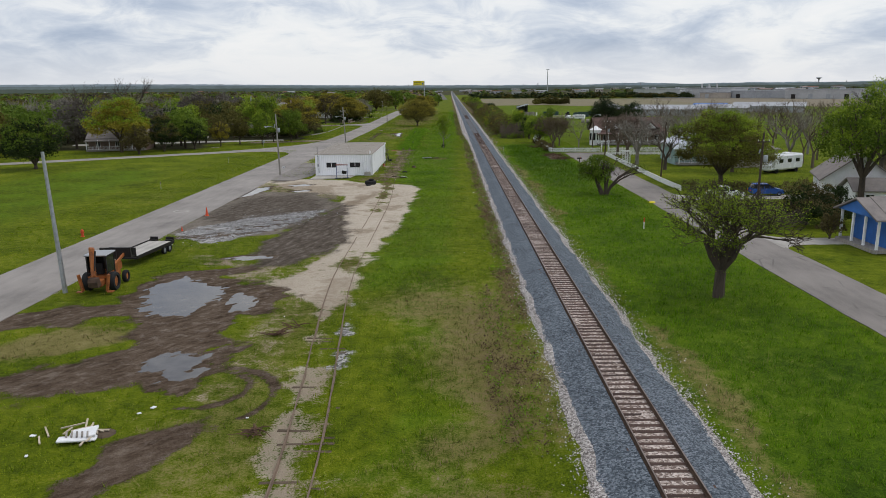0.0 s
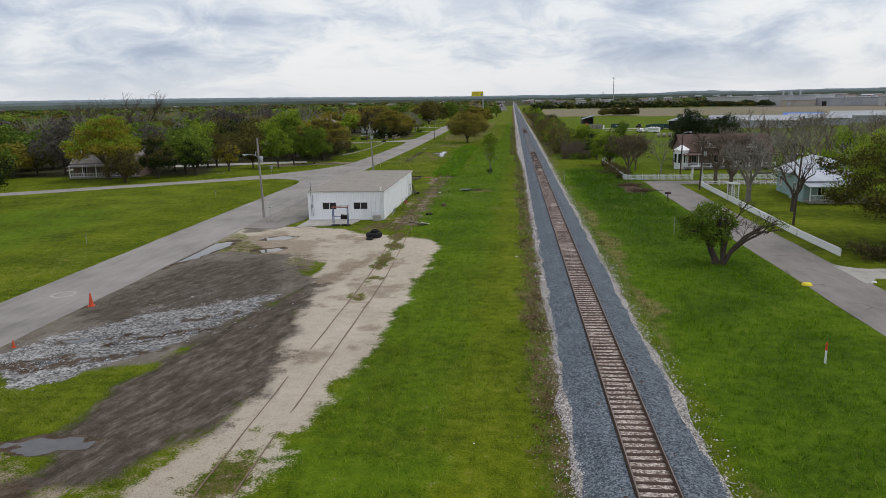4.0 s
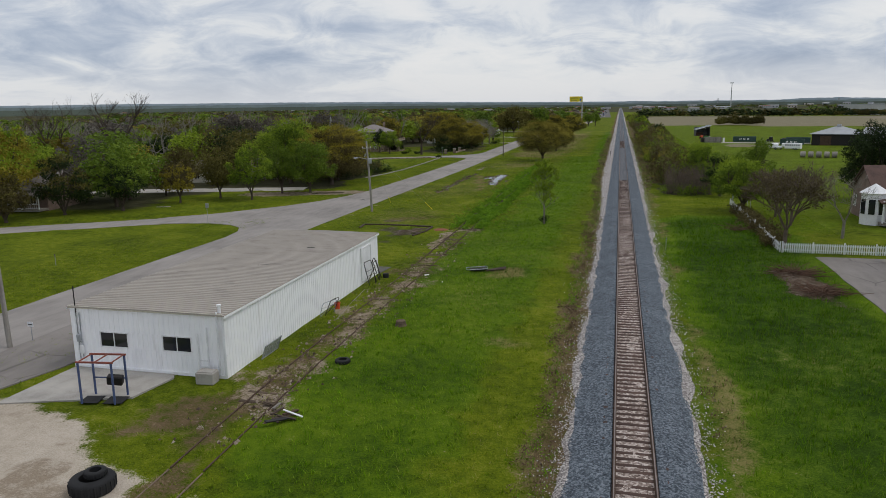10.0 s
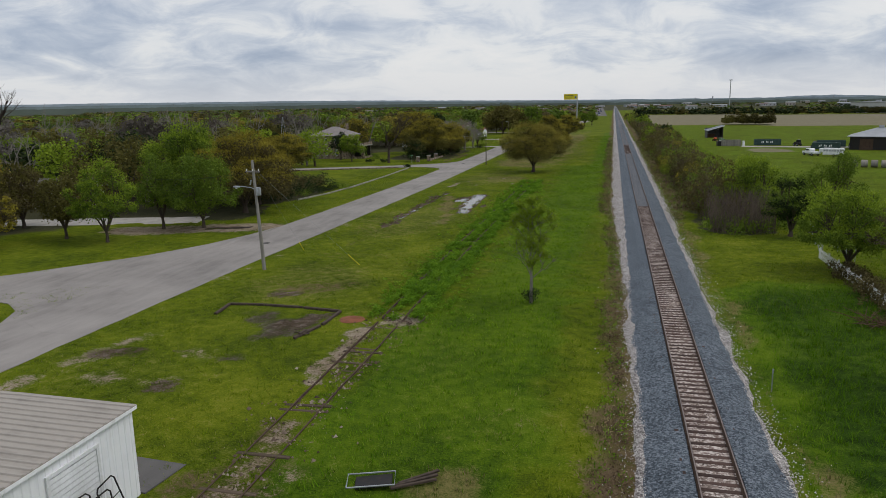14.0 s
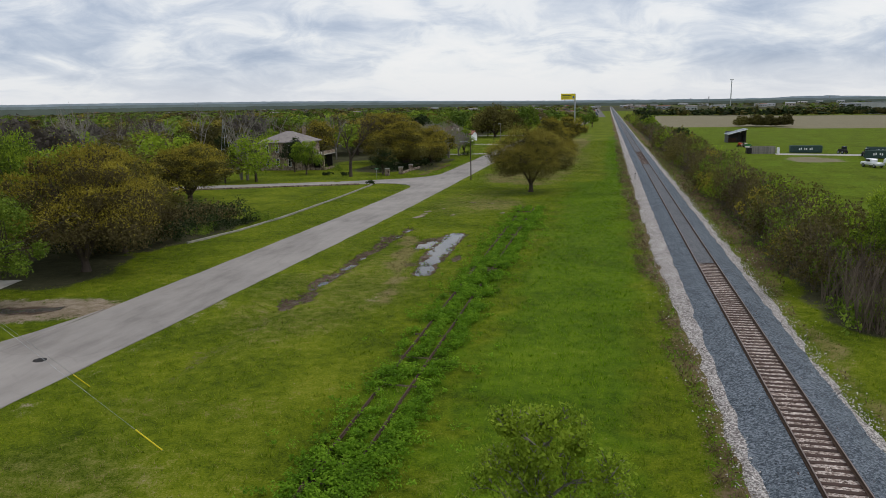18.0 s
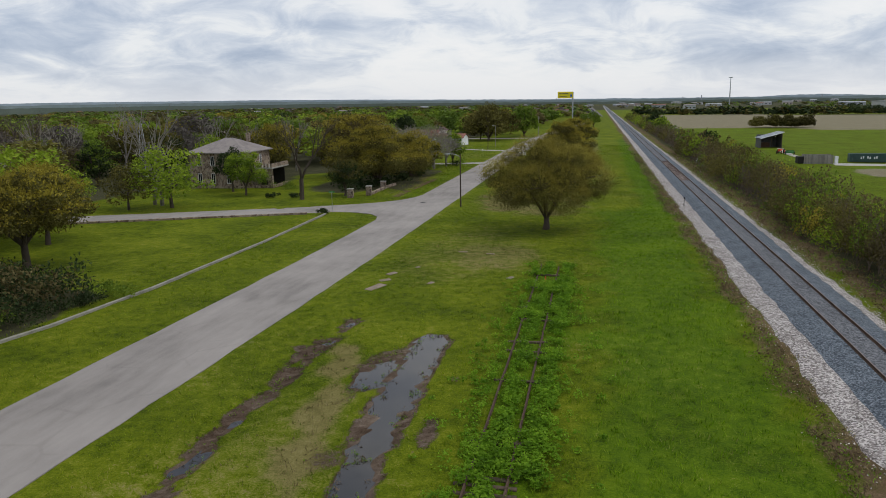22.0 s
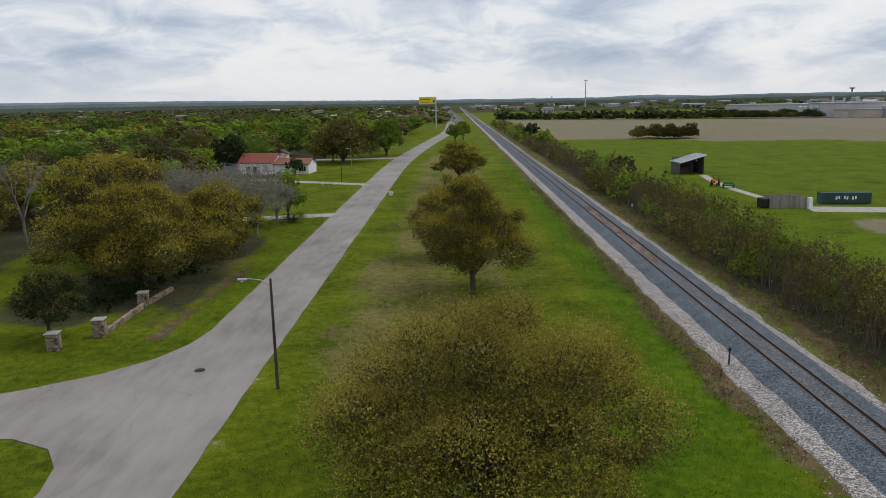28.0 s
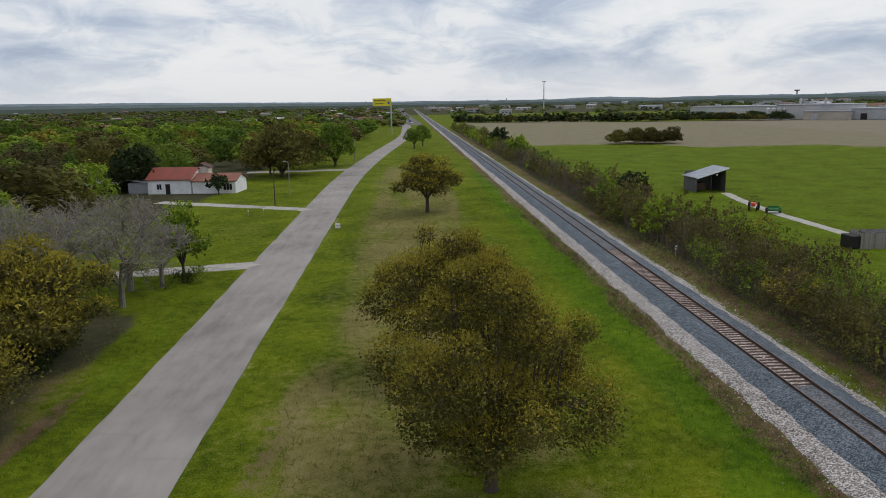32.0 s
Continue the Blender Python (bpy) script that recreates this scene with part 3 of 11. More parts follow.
def puddles(x, y):
    """How deep inside a puddle a place lies, in metres across."""
    w = 0.42 * fbm(x, y, 1.5, 8.0) + 0.3 * fbm(x, y * 2.2, 0.9, 3.0)
    # wheel-dragged edges, drawn out along the traffic
    u, v = 0.5 * x + 0.866 * y, -0.866 * x + 0.5 * y
    drag = 0.55 * fbm(u * 0.22, v, 0.55, 6.0) + 0.25 * fbm(u * 0.3, v, 0.28, 2.0)
    a = poly(x, y, (-21.0, 45.8), (-18.8, 43.6), (-17.0, 45.2), (-16.5, 48.5), (-16.8, 50.6), (-20.6, 53.8), (-21.9, 52.0)) - 0.1 + drag
    b = poly(x, y, (-15.6, 46.9), (-14.2, 45.1), (-13.3, 45.5), (-13.5, 48.6), (-15.1, 49.2)) + drag
    c = poly(x, y, (-16.8, 36.2), (-15.8, 34.6), (-14.6, 33.3), (-13.5, 33.3), (-13.1, 35.1), (-13.4, 37.0), (-15.8, 37.5)) - 0.05 + drag
    d = most(capsule(x, y, -15.1, 215.4, -15.5, 220, 0.5), capsule(x, y, -15.6, 220, -15.9, 226, 0.9), capsule(x, y, -16.0, 226, -15.9, 233.6, 0.85), ell(x, y, -17.8, 228.0, 0.9, 2.2, -8) - 0.2)
    e = most(ell(x, y, -27.9, 100.2, 1.0, 5.6, -9), ell(x, y, -22.3, 107.6, 1.5, 0.85, 20), ell(x, y, -21.4, 101.4, 1.3, 0.7, 15), ell(x, y, -17.4, 60.3, 1.5, 0.6, 10), ell(x, y, -24.6, 70.0, 1.5, 0.35, 25), ell(x, y, -21.6, 70.6, 1.6, 0.3, 30), ell(x, y, -23.5, 74.2, 1.3, 0.25, 25), ell(x, y, -19.8, 74.6, 1.5, 0.25, 35), ell(x, y, -17.8, 79.0, 1.2, 0.22, 35))
    f = most(ell(x, y, -21.9, 207.2, 0.35, 1.3, 8), ell(x, y, -22.6, 211.5, 0.4, 1.5), ell(x, y, -22.3, 214.2, 0.3, 1.1), ell(x, y, -22.5, 217.6, 0.4, 1.4), ell(x, y, -22.7, 222, 0.25, 1.5), ell(x, y, -22.6, 227, 0.35, 1.2), ell(x, y, -23.0, 229.4, 0.25, 1.2), ell(x, y, -22.2, 232.6, 0.4, 1.3, -10), ell(x, y, -22.2, 236, 0.25, 0.8)) - 0.14
    g = capsule(x, y, -42.5, 199.0, -38.5, 200.4, 0.55)
    return most(a + w, b + w, c + w, d + w * 0.5, e + w * 0.8, f + w * 0.7, g + w)


def cover_of(x, y):
    """Weights of bare caliche, mud, dry grass, broken asphalt | brown field, wood floor with painted tree shade, lush
    grass, ploughed soil | scraped dark ground, crushed rubble, tan dirt, dead weeds.
    """
    wob = fbm(x, y, 3.0, 1.0) * 0.8
    wob2 = fbm(x, y, 11.0, 4.0)

    def soft(d, w=1.2, n=1.0):
        return sstep(d + wob * n, -w, w)

    lot = most(poly(x, y, (-9.9, 62), (-6.5, 62), (-4.6, 103), (-6.3, 107), (-12.3, 109), (-14.0, 90)), poly(x, y, (-14, 88), (-11, 108), (-18.4, 113.4), (-24, 114.5), (-28.8, 112), (-28.9, 101), (-20, 98)))
    cal = soft(lot + 0.3, 0.9)
    cal = np.maximum(cal, 0.8 * soft(most(poly(x, y, (-14.8, 56.0), (-12.4, 50.0), (-9.5, 47.2), (-7.6, 47.5), (-7.0, 56), (-6.3, 70), (-10.2, 68), (-11.6, 60)), capsule(x, y, -7.7, 35, -8.4, 47, 0.5)), 1.0, 1.5))
    dirt = 0.42 * soft(poly(x, y, (-15.5, 49), (-9, 46.5), (-7.3, 52), (-6.6, 64), (-10, 67), (-14.0, 57.5)), 1.4, 1.4)
    dirt = most(dirt, 0.7 * soft(capsule(x, y, -13, 88, -9.5, 100, 1.4), 1.6, 1.6), 0.55 * soft(capsule(x, y, -5.8, 18, -8.6, 52, 0.95), 1.0, 2.4), 0.6 * soft(capsule(x, y, -21, 60, -16, 56.5, 1.2), 1.4, 1.4))
    dirt = np.maximum(dirt, 0.6 * soft(most(capsule(x, y, -27.4, 147, -25.0, 160, 1.0), ell(x, y, -22, 154, 3.0, 1.2, 20)), 1.2, 1.7))
    # the strip of dirt along the old spur, broken up by weeds
    bare = 0.35 + 0.65 * sstep(fbm(x, y, 2.4, 9.0), -0.3, 0.2)
    dirt = most(dirt, 0.45 * bare * soft(capsule(x, y, -9.4, 112, -9.6, 126, 1.0), 0.9, 2.2), 0.66 * soft(capsule(x, y, -9.5, 128, -9.9, 151, 0.75), 0.8, 1.2), 0.5 * bare * soft(capsule(x, y, -8.2, 136, -8.4, 150, 0.35), 0.8, 1.8), 0.7 * soft(most(capsule(x, y, -11.0, 156, -11.2, 166, 0.45), capsule(x, y, -10.8, 166, -9.0, 167.5, 0.6)), 0.8, 1.6), 0.5 * soft(ell(x, y, -19.0, 158.4, 1.5, 1.8, 15), 0.8, 1.6), 0.6 * bare * soft(capsule(x, y, -11.2, 116, -11.6, 140, 0.5), 0.9, 2.0))
    cal = np.maximum(cal, 0.32 * bare * soft(capsule(x, y, -9.3, 116, -9.7, 134, 0.3), 0.9, 2.6))
    cal = np.maximum(cal, 0.6 * soft(capsule(x, y, -29.5, 20, -28.0, 150, 0.7), 1.0))
    dirt = np.maximum(dirt, 0.42 * soft(capsule(x, y, -27.2, 150, -26.4, 420, 0.3), 0.8, 1.6))
    cal = np.maximum(cal, 0.5 * soft(capsule(x, y, -50, 196, -36, 200.5, 2.6), 1.0, 1.4))
    dirt = np.maximum(dirt, 0.75 * soft(capsule(x, y, -52, 196, -36.5, 201, 3.0), 1.2, 1.4))
    cal = np.maximum(cal, 0.62 * soft(capsule(x, y, -5.9, 14, -8.3, 47, 0.6), 0.7, 1.5))
    stain = sstep(fbm(x, y, 6.0, 21.0) + 0.5 * fbm(x, y, 1.8, 5.0), 0.1, 0.55)
    dirt = most(dirt, 0.6 * cal * stain, 0.66 * soft(most(ell(x, y, -9.7, 80.8, 0.45, 0.6), ell(x, y, -8.2, 73.4, 0.4, 0.5), ell(x, y, -6.3, 77.0, 0.9, 0.7), ell(x, y, -10.0, 89.4, 0.5, 0.9), ell(x, y, -8.9, 81.2, 0.3, 0.4)), 0.35, 0.3))
    # tan earth tracked over the caliche beside the broken asphalt
    dirt = np.maximum(dirt, 0.44 * soft(poly(x, y, (-13.2, 30), (-8.6, 30), (-8.2, 48), (-12.6, 50)), 2.0, 2.4))
    dirt = np.maximum(dirt, 0.62 * soft(most(poly(x, y, (-15.5, 86), (-12.6, 88.5), (-15.5, 104), (-22, 111), (-28.6, 110.5), (-28.4, 101)), capsule(x, y, -16, 53, -9.8, 72, 1.5)), 2.2, 2.4))
    weedy = 0.85 * most(soft(capsule(x, y, -8.6, 84, -9.4, 112, 0.62), 0.5, 1.6), 0.8 * soft(capsule(x, y, -8.1, 55, -8.3, 63, 0.55), 0.6, 1.6))
    cal, dirt = cal * (1 - weedy), dirt * (1 - 0.8 * weedy)
    rub = soft(most(poly(x, y, (-28.6, 71), (-23, 67.5), (-17.2, 70), (-12.8, 88), (-18.6, 99), (-28.6, 101.5), (-29.4, 85)), capsule(x, y, -26.4, 112, -27.2, 116, 1.2)), 1.2)
    scrape = soft(poly(x, y, (-17.3, 62.5), (-15.6, 57.6), (-12.7, 58.0), (-9.7, 66.0), (-12.4, 88), (-13.6, 88.5), (-17.0, 74)) + 0.2, 1.5, 1.3)
    scrape = most(scrape, 0.5 * soft(capsule(x, y, -14.5, 88, -17, 98, 2.0), 2.5, 1.5), 0.66 * soft(poly(x, y, (-28.6, 80), (-20, 70), (-12.5, 80), (-16.5, 94), (-19.5, 98.8), (-25.6, 96.8), (-28, 93)), 2.0, 1.6))
    crush = soft(poly(x, y, (-27.8, 71.0), (-23.3, 66.6), (-20.9, 68.2), (-16.2, 77), (-14.4, 85.6), (-18.6, 82.5), (-24.2, 78.2)), 0.8, 1.1)
    crush = np.maximum(crush, 0.5 * soft(capsule(x, y, -22.4, 81, -19.9, 88.6, 0.6), 1.0, 2.0))
    crush = np.maximum(crush, 0.9 * soft(most(ell(x, y, -6.5, 42.0, 0.7, 2.6), ell(x, y, -6.0, 37.0, 0.5, 1.4)), 0.7, 1.0))
    tracks = most(capsule(x, y, -31, 41.6, -21, 46.4, 1.9), poly(x, y, (-23.2, 46.5), (-19, 42.4), (-12.6, 44.2), (-11.6, 48.2), (-14, 51), (-20.5, 55.2), (-23.2, 53.5)), poly(x, y, (-20, 42.5), (-17.6, 37), (-12.9, 36.5), (-13.2, 44.8), (-17, 46)), poly(x, y, (-24.5, 28.5), (-19.5, 29.0), (-15.8, 32.6), (-12.8, 33.4), (-13.1, 38.8), (-18.4, 37.8), (-24.5, 33.5)), capsule(x, y, -14.6, 21, -12.6, 26.5, 1.1), capsule(x, y, -12.6, 26.5, -11.0, 28.8, 0.8), capsule(x, y, -21.5, 54.5, -17, 56, 0.9))
    # churned twin wheel ruts
    rut = np.sin((y - 0.28 * x) * 2.1 + 1.5 * wob) * 0.5
    ring = 0.32 - np.abs(np.hypot(x + 12.1, y - 32.5) - 2.2)
    ring2 = 0.32 - np.abs(np.hypot(x + 12.3, y - 31.5) - 3.8)
    ring2 = np.where((x > -12.6) & (y > 29), ring2, -3)
    ring = np.where(x > -13.0, ring, -3)
    mud = most(soft(tracks + 0.6 * rut, 1.3, 1.3), 0.85 * soft(ring, 0.4, 0.3), 0.85 * soft(ring2, 0.4, 0.3))
    p = puddles(x, y)
    wet = (y > 190) & (y < 245) & (x > -30)
    mud = most(mud, sstep(p, -0.6, 0.0), np.where(wet | (x < -32) | ((y > 56) & (y < 116)), 0.25, 0.8) * sstep(p + wob, -2.2, -0.6))
    mud = np.maximum(mud, 0.8 * soft(most(ell(x, y, 21.5, 146, 2.0, 6.2, 8)), 1.0))
    scrape = np.maximum(scrape, 0.7 * soft(most(poly(x, y, (-18.4, 162.0), (-16.4, 161.4), (-14.7, 163.4), (-14.3, 168.2), (-20.8, 166.9)) - 0.2, ell(x, y, -17.3, 158.6, 1.4, 0.7, 20)), 0.9, 1.7))
    mud = np.maximum(mud, 0.45 * (1.2 - bare) * soft(capsule(x, y, -9.5, 116, -9.9, 150, 0.5) - 0.5 * wob, 0.9, 2.2))
    mud = np.maximum(mud, 0.6 * soft(most(poly(x, y, (-18.0, 162.5), (-16.3, 162), (-14.6, 164), (-14.2, 168.2), (-19.6, 166.8)) - 0.2, ell(x, y, -18.2, 153.6, 1.0, 0.7), ell(x, y, -24, 158.5, 3.2, 0.8, 15), ell(x, y, -21.4, 172.3, 1.2, 0.6)), 1.0, 1.5))
    dead = 0.95 * soft(capsule(x, y, 13.4, 222, 13.2, 700, 1.5), 1.2, 1.2)
    dead = most(dead, 0.9 * weedy, 1.15 * soft(capsule(x, y, -37.0, 299.5, -36.4, 324, 0.6), 0.7, 0.9))
    dead = np.maximum(dead, 0.8 * soft(most(ell(x, y, -39.6, 320, 3.0, 16, 4), ell(x, y, -22.8, 315.7, 0.7, 2.2), ell(x, y, -22.9, 301.0, 0.5, 1.2), ell(x, y, -23.0, 307.5, 0.35, 0.9), ell(x, y, -18.4, 296.5, 0.5, 0.9), ell(x, y, -19.0, 287.5, 0.45, 0.9)), 2.0))
    dead = most(dead, 0.3 * soft(ell(x, y, -19.6, 187.2, 4.2, 1.5, 12), 1.2, 1.8), 0.62 * soft(ell(x, y, -18.8, 174.8, 2.8, 1.5, 15), 1.2, 1.8))
    dead = np.maximum(dead, 0.78 * soft(most(capsule(x, y, -9.6, 128, -9.8, 151, 1.1), capsule(x, y, -10.0, 112, -10.4, 150, 0.8), capsule(x, y, -13.5, 113, -11, 117, 1.2)), 1.2, 2.2))
    # grass that has died back beside the line, and pale worn places
    verge = np.minimum(np.abs(x - RAIL_X - 0.2) - 3.1, 4.4 - np.abs(x - RAIL_X - 0.2) + 1.6 * wob2 + 0.7 * wob)
    near0 = 1 - sstep(y, 40, 62)
    dry = np.where(x < RAIL_X, 0.75, 0.72) * sstep(verge, -0.4, 0.9)
    foot = np.where(x < RAIL_X, 3.3 + 0.95 * sstep(y, 175, 235), 3.2 + 0.35 * sstep(y, 175, 235))
    strip = foot + np.where(x < RAIL_X, 0.9 + 0.7 * wob + 0.8 * wob2 + 0.35 * sstep(y, 200, 240), 0.7 + 0.6 * wob2 + 0.6 * wob) - np.abs(x - RAIL_X)
    dead = most(dead, np.where(x < RAIL_X, 0.72 + 0.16 * sstep(y, 190, 215), 0.26 + 0.25 * sstep(y, 190, 215)) * (1 + 0.25 * wob2) * sstep(strip, -0.9, 0.9) * sstep(y, 20, 60))
    mud = np.maximum(mud, 0.55 * soft(most(ell(x, y, -18.0, 228.5, 1.3, 3.4, -8), capsule(x, y, -16.6, 214, -16.9, 221, 0.35)), 0.7, 1.4))
    mud = np.maximum(mud, 0.85 * soft(capsule(x, y, -22.2, 204, -22.4, 237, 0.35), 0.6, 1.2))
    dirt = np.maximum(dirt, 0.55 * soft(capsule(x, y, -16.3, 206.5, -16.7, 215, 0.4), 0.9, 1.8))
    mud = np.maximum(mud, 0.75 * soft(capsule(x, y, -13.5, 219.5, -13.4, 229.5, 0.22), 0.5, 0.9))
    scrape = np.maximum(scrape, 0.35 * soft(capsule(x, y, -22.4, 190, -22.4, 240, 0.5), 0.9, 1.8))
    dry = np.maximum(dry, 0.95 * soft(most(capsule(x, y, -20.4, 231, -18.8, 222, 0.9), capsule(x, y, -18.8, 222, -16.6, 212, 0.9), capsule(x, y, -16.6, 212, -15.6, 206, 0.7)), 0.9, 1.2))
    dry = np.maximum(dry, 0.3 * weedy)
    dry = np.maximum(dry, 0.9 * soft(ell(x, y, -22.4, 39.2, 4.2, 2.4, 18), 1.2, 1.4))
    dry = np.maximum(dry, 0.8 * near0 * soft(rect(x, y, -2.5, 5, 5, 54) * 0.5 + wob2 * 2, 2.0))
    dry = np.maximum(dry, 0.7 * soft(most(ell(x, y, -1.0, 47.5, 2.0, 2.6), ell(x, y, -2.0, 146.5, 1.6, 2.2), ell(x, y, 0.8, 128, 1.2, 1.0)), 1.2))
    dry = np.maximum(dry, 0.40 * soft(most(ell(x, y, -20, 210, 6.5, 16, -4), ell(x, y, -19, 260, 6, 14), ell(x, y, -20, 176, 5.5, 8), ell(x, y, -19, 345, 3.5, 40), ell(x, y, -6, 340, 3.0, 45), ell(x, y, -40, 96, 3, 10), ell(x, y, -40, 384, 5.5, 10)), 2.5, 1.6))
    dry = np.maximum(dry, 0.5 * soft(capsule(x, y, -10, 24, -10, 60, 3.6), 2.5, 2.0))
    dry = np.maximum(dry, 0.62 * soft(most(ell(x, y, -20.7, 333.5, 1.6, 4), ell(x, y, -16, 258, 5, 7), capsule(x, y, -18, 316, -20, 440, 2.4), ell(x, y, -19.5, 300, 1.6, 5), ell(x, y, -21, 290, 1.2, 3), capsule(x, y, -9, 320, -8, 470, 1.6)), 2.5, 2.0))
    dry = np.maximum(dry, 0.62 * soft(capsule(x, y, -15, 290, -14, 480, 8.0), 3.0, 1.5) * (1 + 0.6 * wob2 + 0.5 * wob))
    dry = np.maximum(dry, 0.08 + 0.22 * wob2)
    dead = np.maximum(dead, 0.5 * near0 * soft(rect(x, y, 0.2, 5, 4.6, 50) * 0.6 + wob2, 1.6))
    dry = np.where(x < -36, dry * 0.8, dry)
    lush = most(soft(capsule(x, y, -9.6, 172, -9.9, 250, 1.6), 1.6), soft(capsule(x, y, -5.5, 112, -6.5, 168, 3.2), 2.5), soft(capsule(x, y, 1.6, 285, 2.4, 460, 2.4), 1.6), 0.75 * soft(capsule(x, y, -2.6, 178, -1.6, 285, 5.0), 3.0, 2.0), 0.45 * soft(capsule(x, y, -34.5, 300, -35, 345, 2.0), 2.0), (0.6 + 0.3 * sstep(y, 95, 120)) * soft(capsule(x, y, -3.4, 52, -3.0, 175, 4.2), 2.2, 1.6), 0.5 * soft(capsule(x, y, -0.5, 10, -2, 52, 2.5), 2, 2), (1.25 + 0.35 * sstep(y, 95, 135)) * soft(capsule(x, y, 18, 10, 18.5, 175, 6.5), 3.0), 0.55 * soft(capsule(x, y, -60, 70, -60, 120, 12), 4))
    far = np.hypot(x, y - 200)
    # fields east of the line
    dry = np.where((x > 24) & (y > 200), dry * 0.25, dry)
    lush = np.maximum(lush, 0.45 * soft(rect(x, y, 24, 170, 420, 575 - 0.48 * (x - 24).clip(0)), 3))
    br = rect(x, y, 22, 578 - 0.48 * (x - 24).clip(0), 260, 900 - 0.3 * x.clip(0))
    brown = soft(br, 4)
    brown = np.maximum(brown, 0.8 * soft(ell(x, y, 46, 340, 6, 9), 2))
    pl = soft(rect(x, y, 190, 560 - 0.5 * (x - 100).clip(0), 620, 800), 8)
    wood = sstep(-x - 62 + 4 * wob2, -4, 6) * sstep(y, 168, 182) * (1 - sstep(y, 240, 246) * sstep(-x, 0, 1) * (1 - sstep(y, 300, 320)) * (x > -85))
    # the dark floor also paints shade under street trees and thickets
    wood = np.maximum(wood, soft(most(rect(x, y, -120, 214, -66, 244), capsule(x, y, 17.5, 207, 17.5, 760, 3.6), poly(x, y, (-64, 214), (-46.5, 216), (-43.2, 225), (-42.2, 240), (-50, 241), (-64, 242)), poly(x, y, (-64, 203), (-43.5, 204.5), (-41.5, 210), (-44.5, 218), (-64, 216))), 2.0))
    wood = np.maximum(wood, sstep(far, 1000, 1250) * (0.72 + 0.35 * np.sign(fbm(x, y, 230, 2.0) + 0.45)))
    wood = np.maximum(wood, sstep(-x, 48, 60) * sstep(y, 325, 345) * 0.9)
    # oak shade painted on the ground, together with dark litter
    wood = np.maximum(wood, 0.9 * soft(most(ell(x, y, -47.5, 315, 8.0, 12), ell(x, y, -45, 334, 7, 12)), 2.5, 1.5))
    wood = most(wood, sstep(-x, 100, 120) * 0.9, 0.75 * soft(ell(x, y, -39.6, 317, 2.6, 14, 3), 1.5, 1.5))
    return np.stack([cal, mud, np.clip(dry, 0, 1), rub], -1), np.stack([brown, wood, lush, pl], -1), np.stack([scrape, crush, dirt, dead], -1)


def height_of(x, y):
    p = puddles(x, y)
    h = 0.035 * fbm(x, y, 4.0, 7.0) + 0.05 * fbm(x, y, 0.7, 2.0) * sstep(p, -1.0, 0.3) - 0.13 * sstep(p + 0.3 * fbm(x, y, 0.9, 3.0), -0.7, 0.6)
    h -= 0.20 * sstep(capsule(x, y, -22.7, 190, -22.0, 242, 1.2) + 0.4 * fbm(x, y, 2.2, 1.0), 0, 1.1)
    h -= 0.4 * sstep(capsule(x, y, -110, 136.5, -50, 174.0, 1.3), 0, 1.1)
    h -= 0.3 * sstep(capsule(x, y, -37.0, 301, -36.4, 322, 1.0), 0, 1.0)
    h += 0.28 * sstep(ell(x, y, 21.5, 147, 2.2, 5.5, 8), 0, 1.6) * (1 + 0.5 * fbm(x, y, 0.8, 1.0))
    h *= 1 - sstep(np.abs(RAIL_X - x), 4.2, 3.0)
    r = np.hypot(x, y - 200)
    a = np.arctan2(x, y - 200)
    ridge = sstep(r, 1700, 4200) * (20 + 13 * np.sin(a * 7 + 1.0) + 7 * np.sin(a * 19) + 4 * np.sin(a * 43 + 2))
    ridge *= 0.72 + 0.35 * sstep(a, 0.05, 0.3)
    ridge *= 0.55 + 0.55 * sstep(a, -0.35, 0.05)
    return h + 0.12 * ridge


def lines(lo, hi, a, b, step, grow):
    """Grid lines: even from a to b, then ever wider out to lo and hi."""
    mid = list(np.arange(a, b + 1e-6, step))
    d, v = step, mid[-1]
    while v < hi:
        d *= grow
        v = min(v + d, hi)
        mid.append(v)
    d, v = step, mid[0]
    while v > lo:
        d *= grow
        v = max(v - d, lo)
        mid.insert(0, v)
    return np.array(mid)


def ground_sheet():
    gx = lines(-4700, 4700, -46, 28, 0.55, 1.18)
    gy = lines(-1500, 4900, 14, 300, 0.65, 1.12)
    # finer over the rutted lot
    gx = np.sort(np.concatenate([gx, (gx[:-1] + gx[1:])[(gx[:-1] > -24) & (gx[:-1] < -7)] / 2]))
    gy = np.sort(np.concatenate([gy, (gy[:-1] + gy[1:])[(gy[:-1] > 22) & (gy[:-1] < 62)] / 2]))
    X, Y = np.meshgrid(gx, gy)
    x, y = X.ravel(), Y.ravel()
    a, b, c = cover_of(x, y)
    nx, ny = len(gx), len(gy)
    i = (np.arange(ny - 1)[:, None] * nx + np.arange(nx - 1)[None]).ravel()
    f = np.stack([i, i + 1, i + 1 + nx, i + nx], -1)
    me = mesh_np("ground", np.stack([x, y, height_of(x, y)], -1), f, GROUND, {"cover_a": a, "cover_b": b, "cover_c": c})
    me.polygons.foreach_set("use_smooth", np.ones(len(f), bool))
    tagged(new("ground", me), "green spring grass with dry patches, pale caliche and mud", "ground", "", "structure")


ground_sheet()


def water_sheet(name, x0, y0, x1, y1, z, label, material=None):
    mb = MB().add([(x0, y0, z), (x1, y0, z), (x1, y1, z), (x0, y1, z)], [(0, 1, 2, 3)])
    solo(name, mb, material or WATER, label, "puddle", "puddles", "structure")


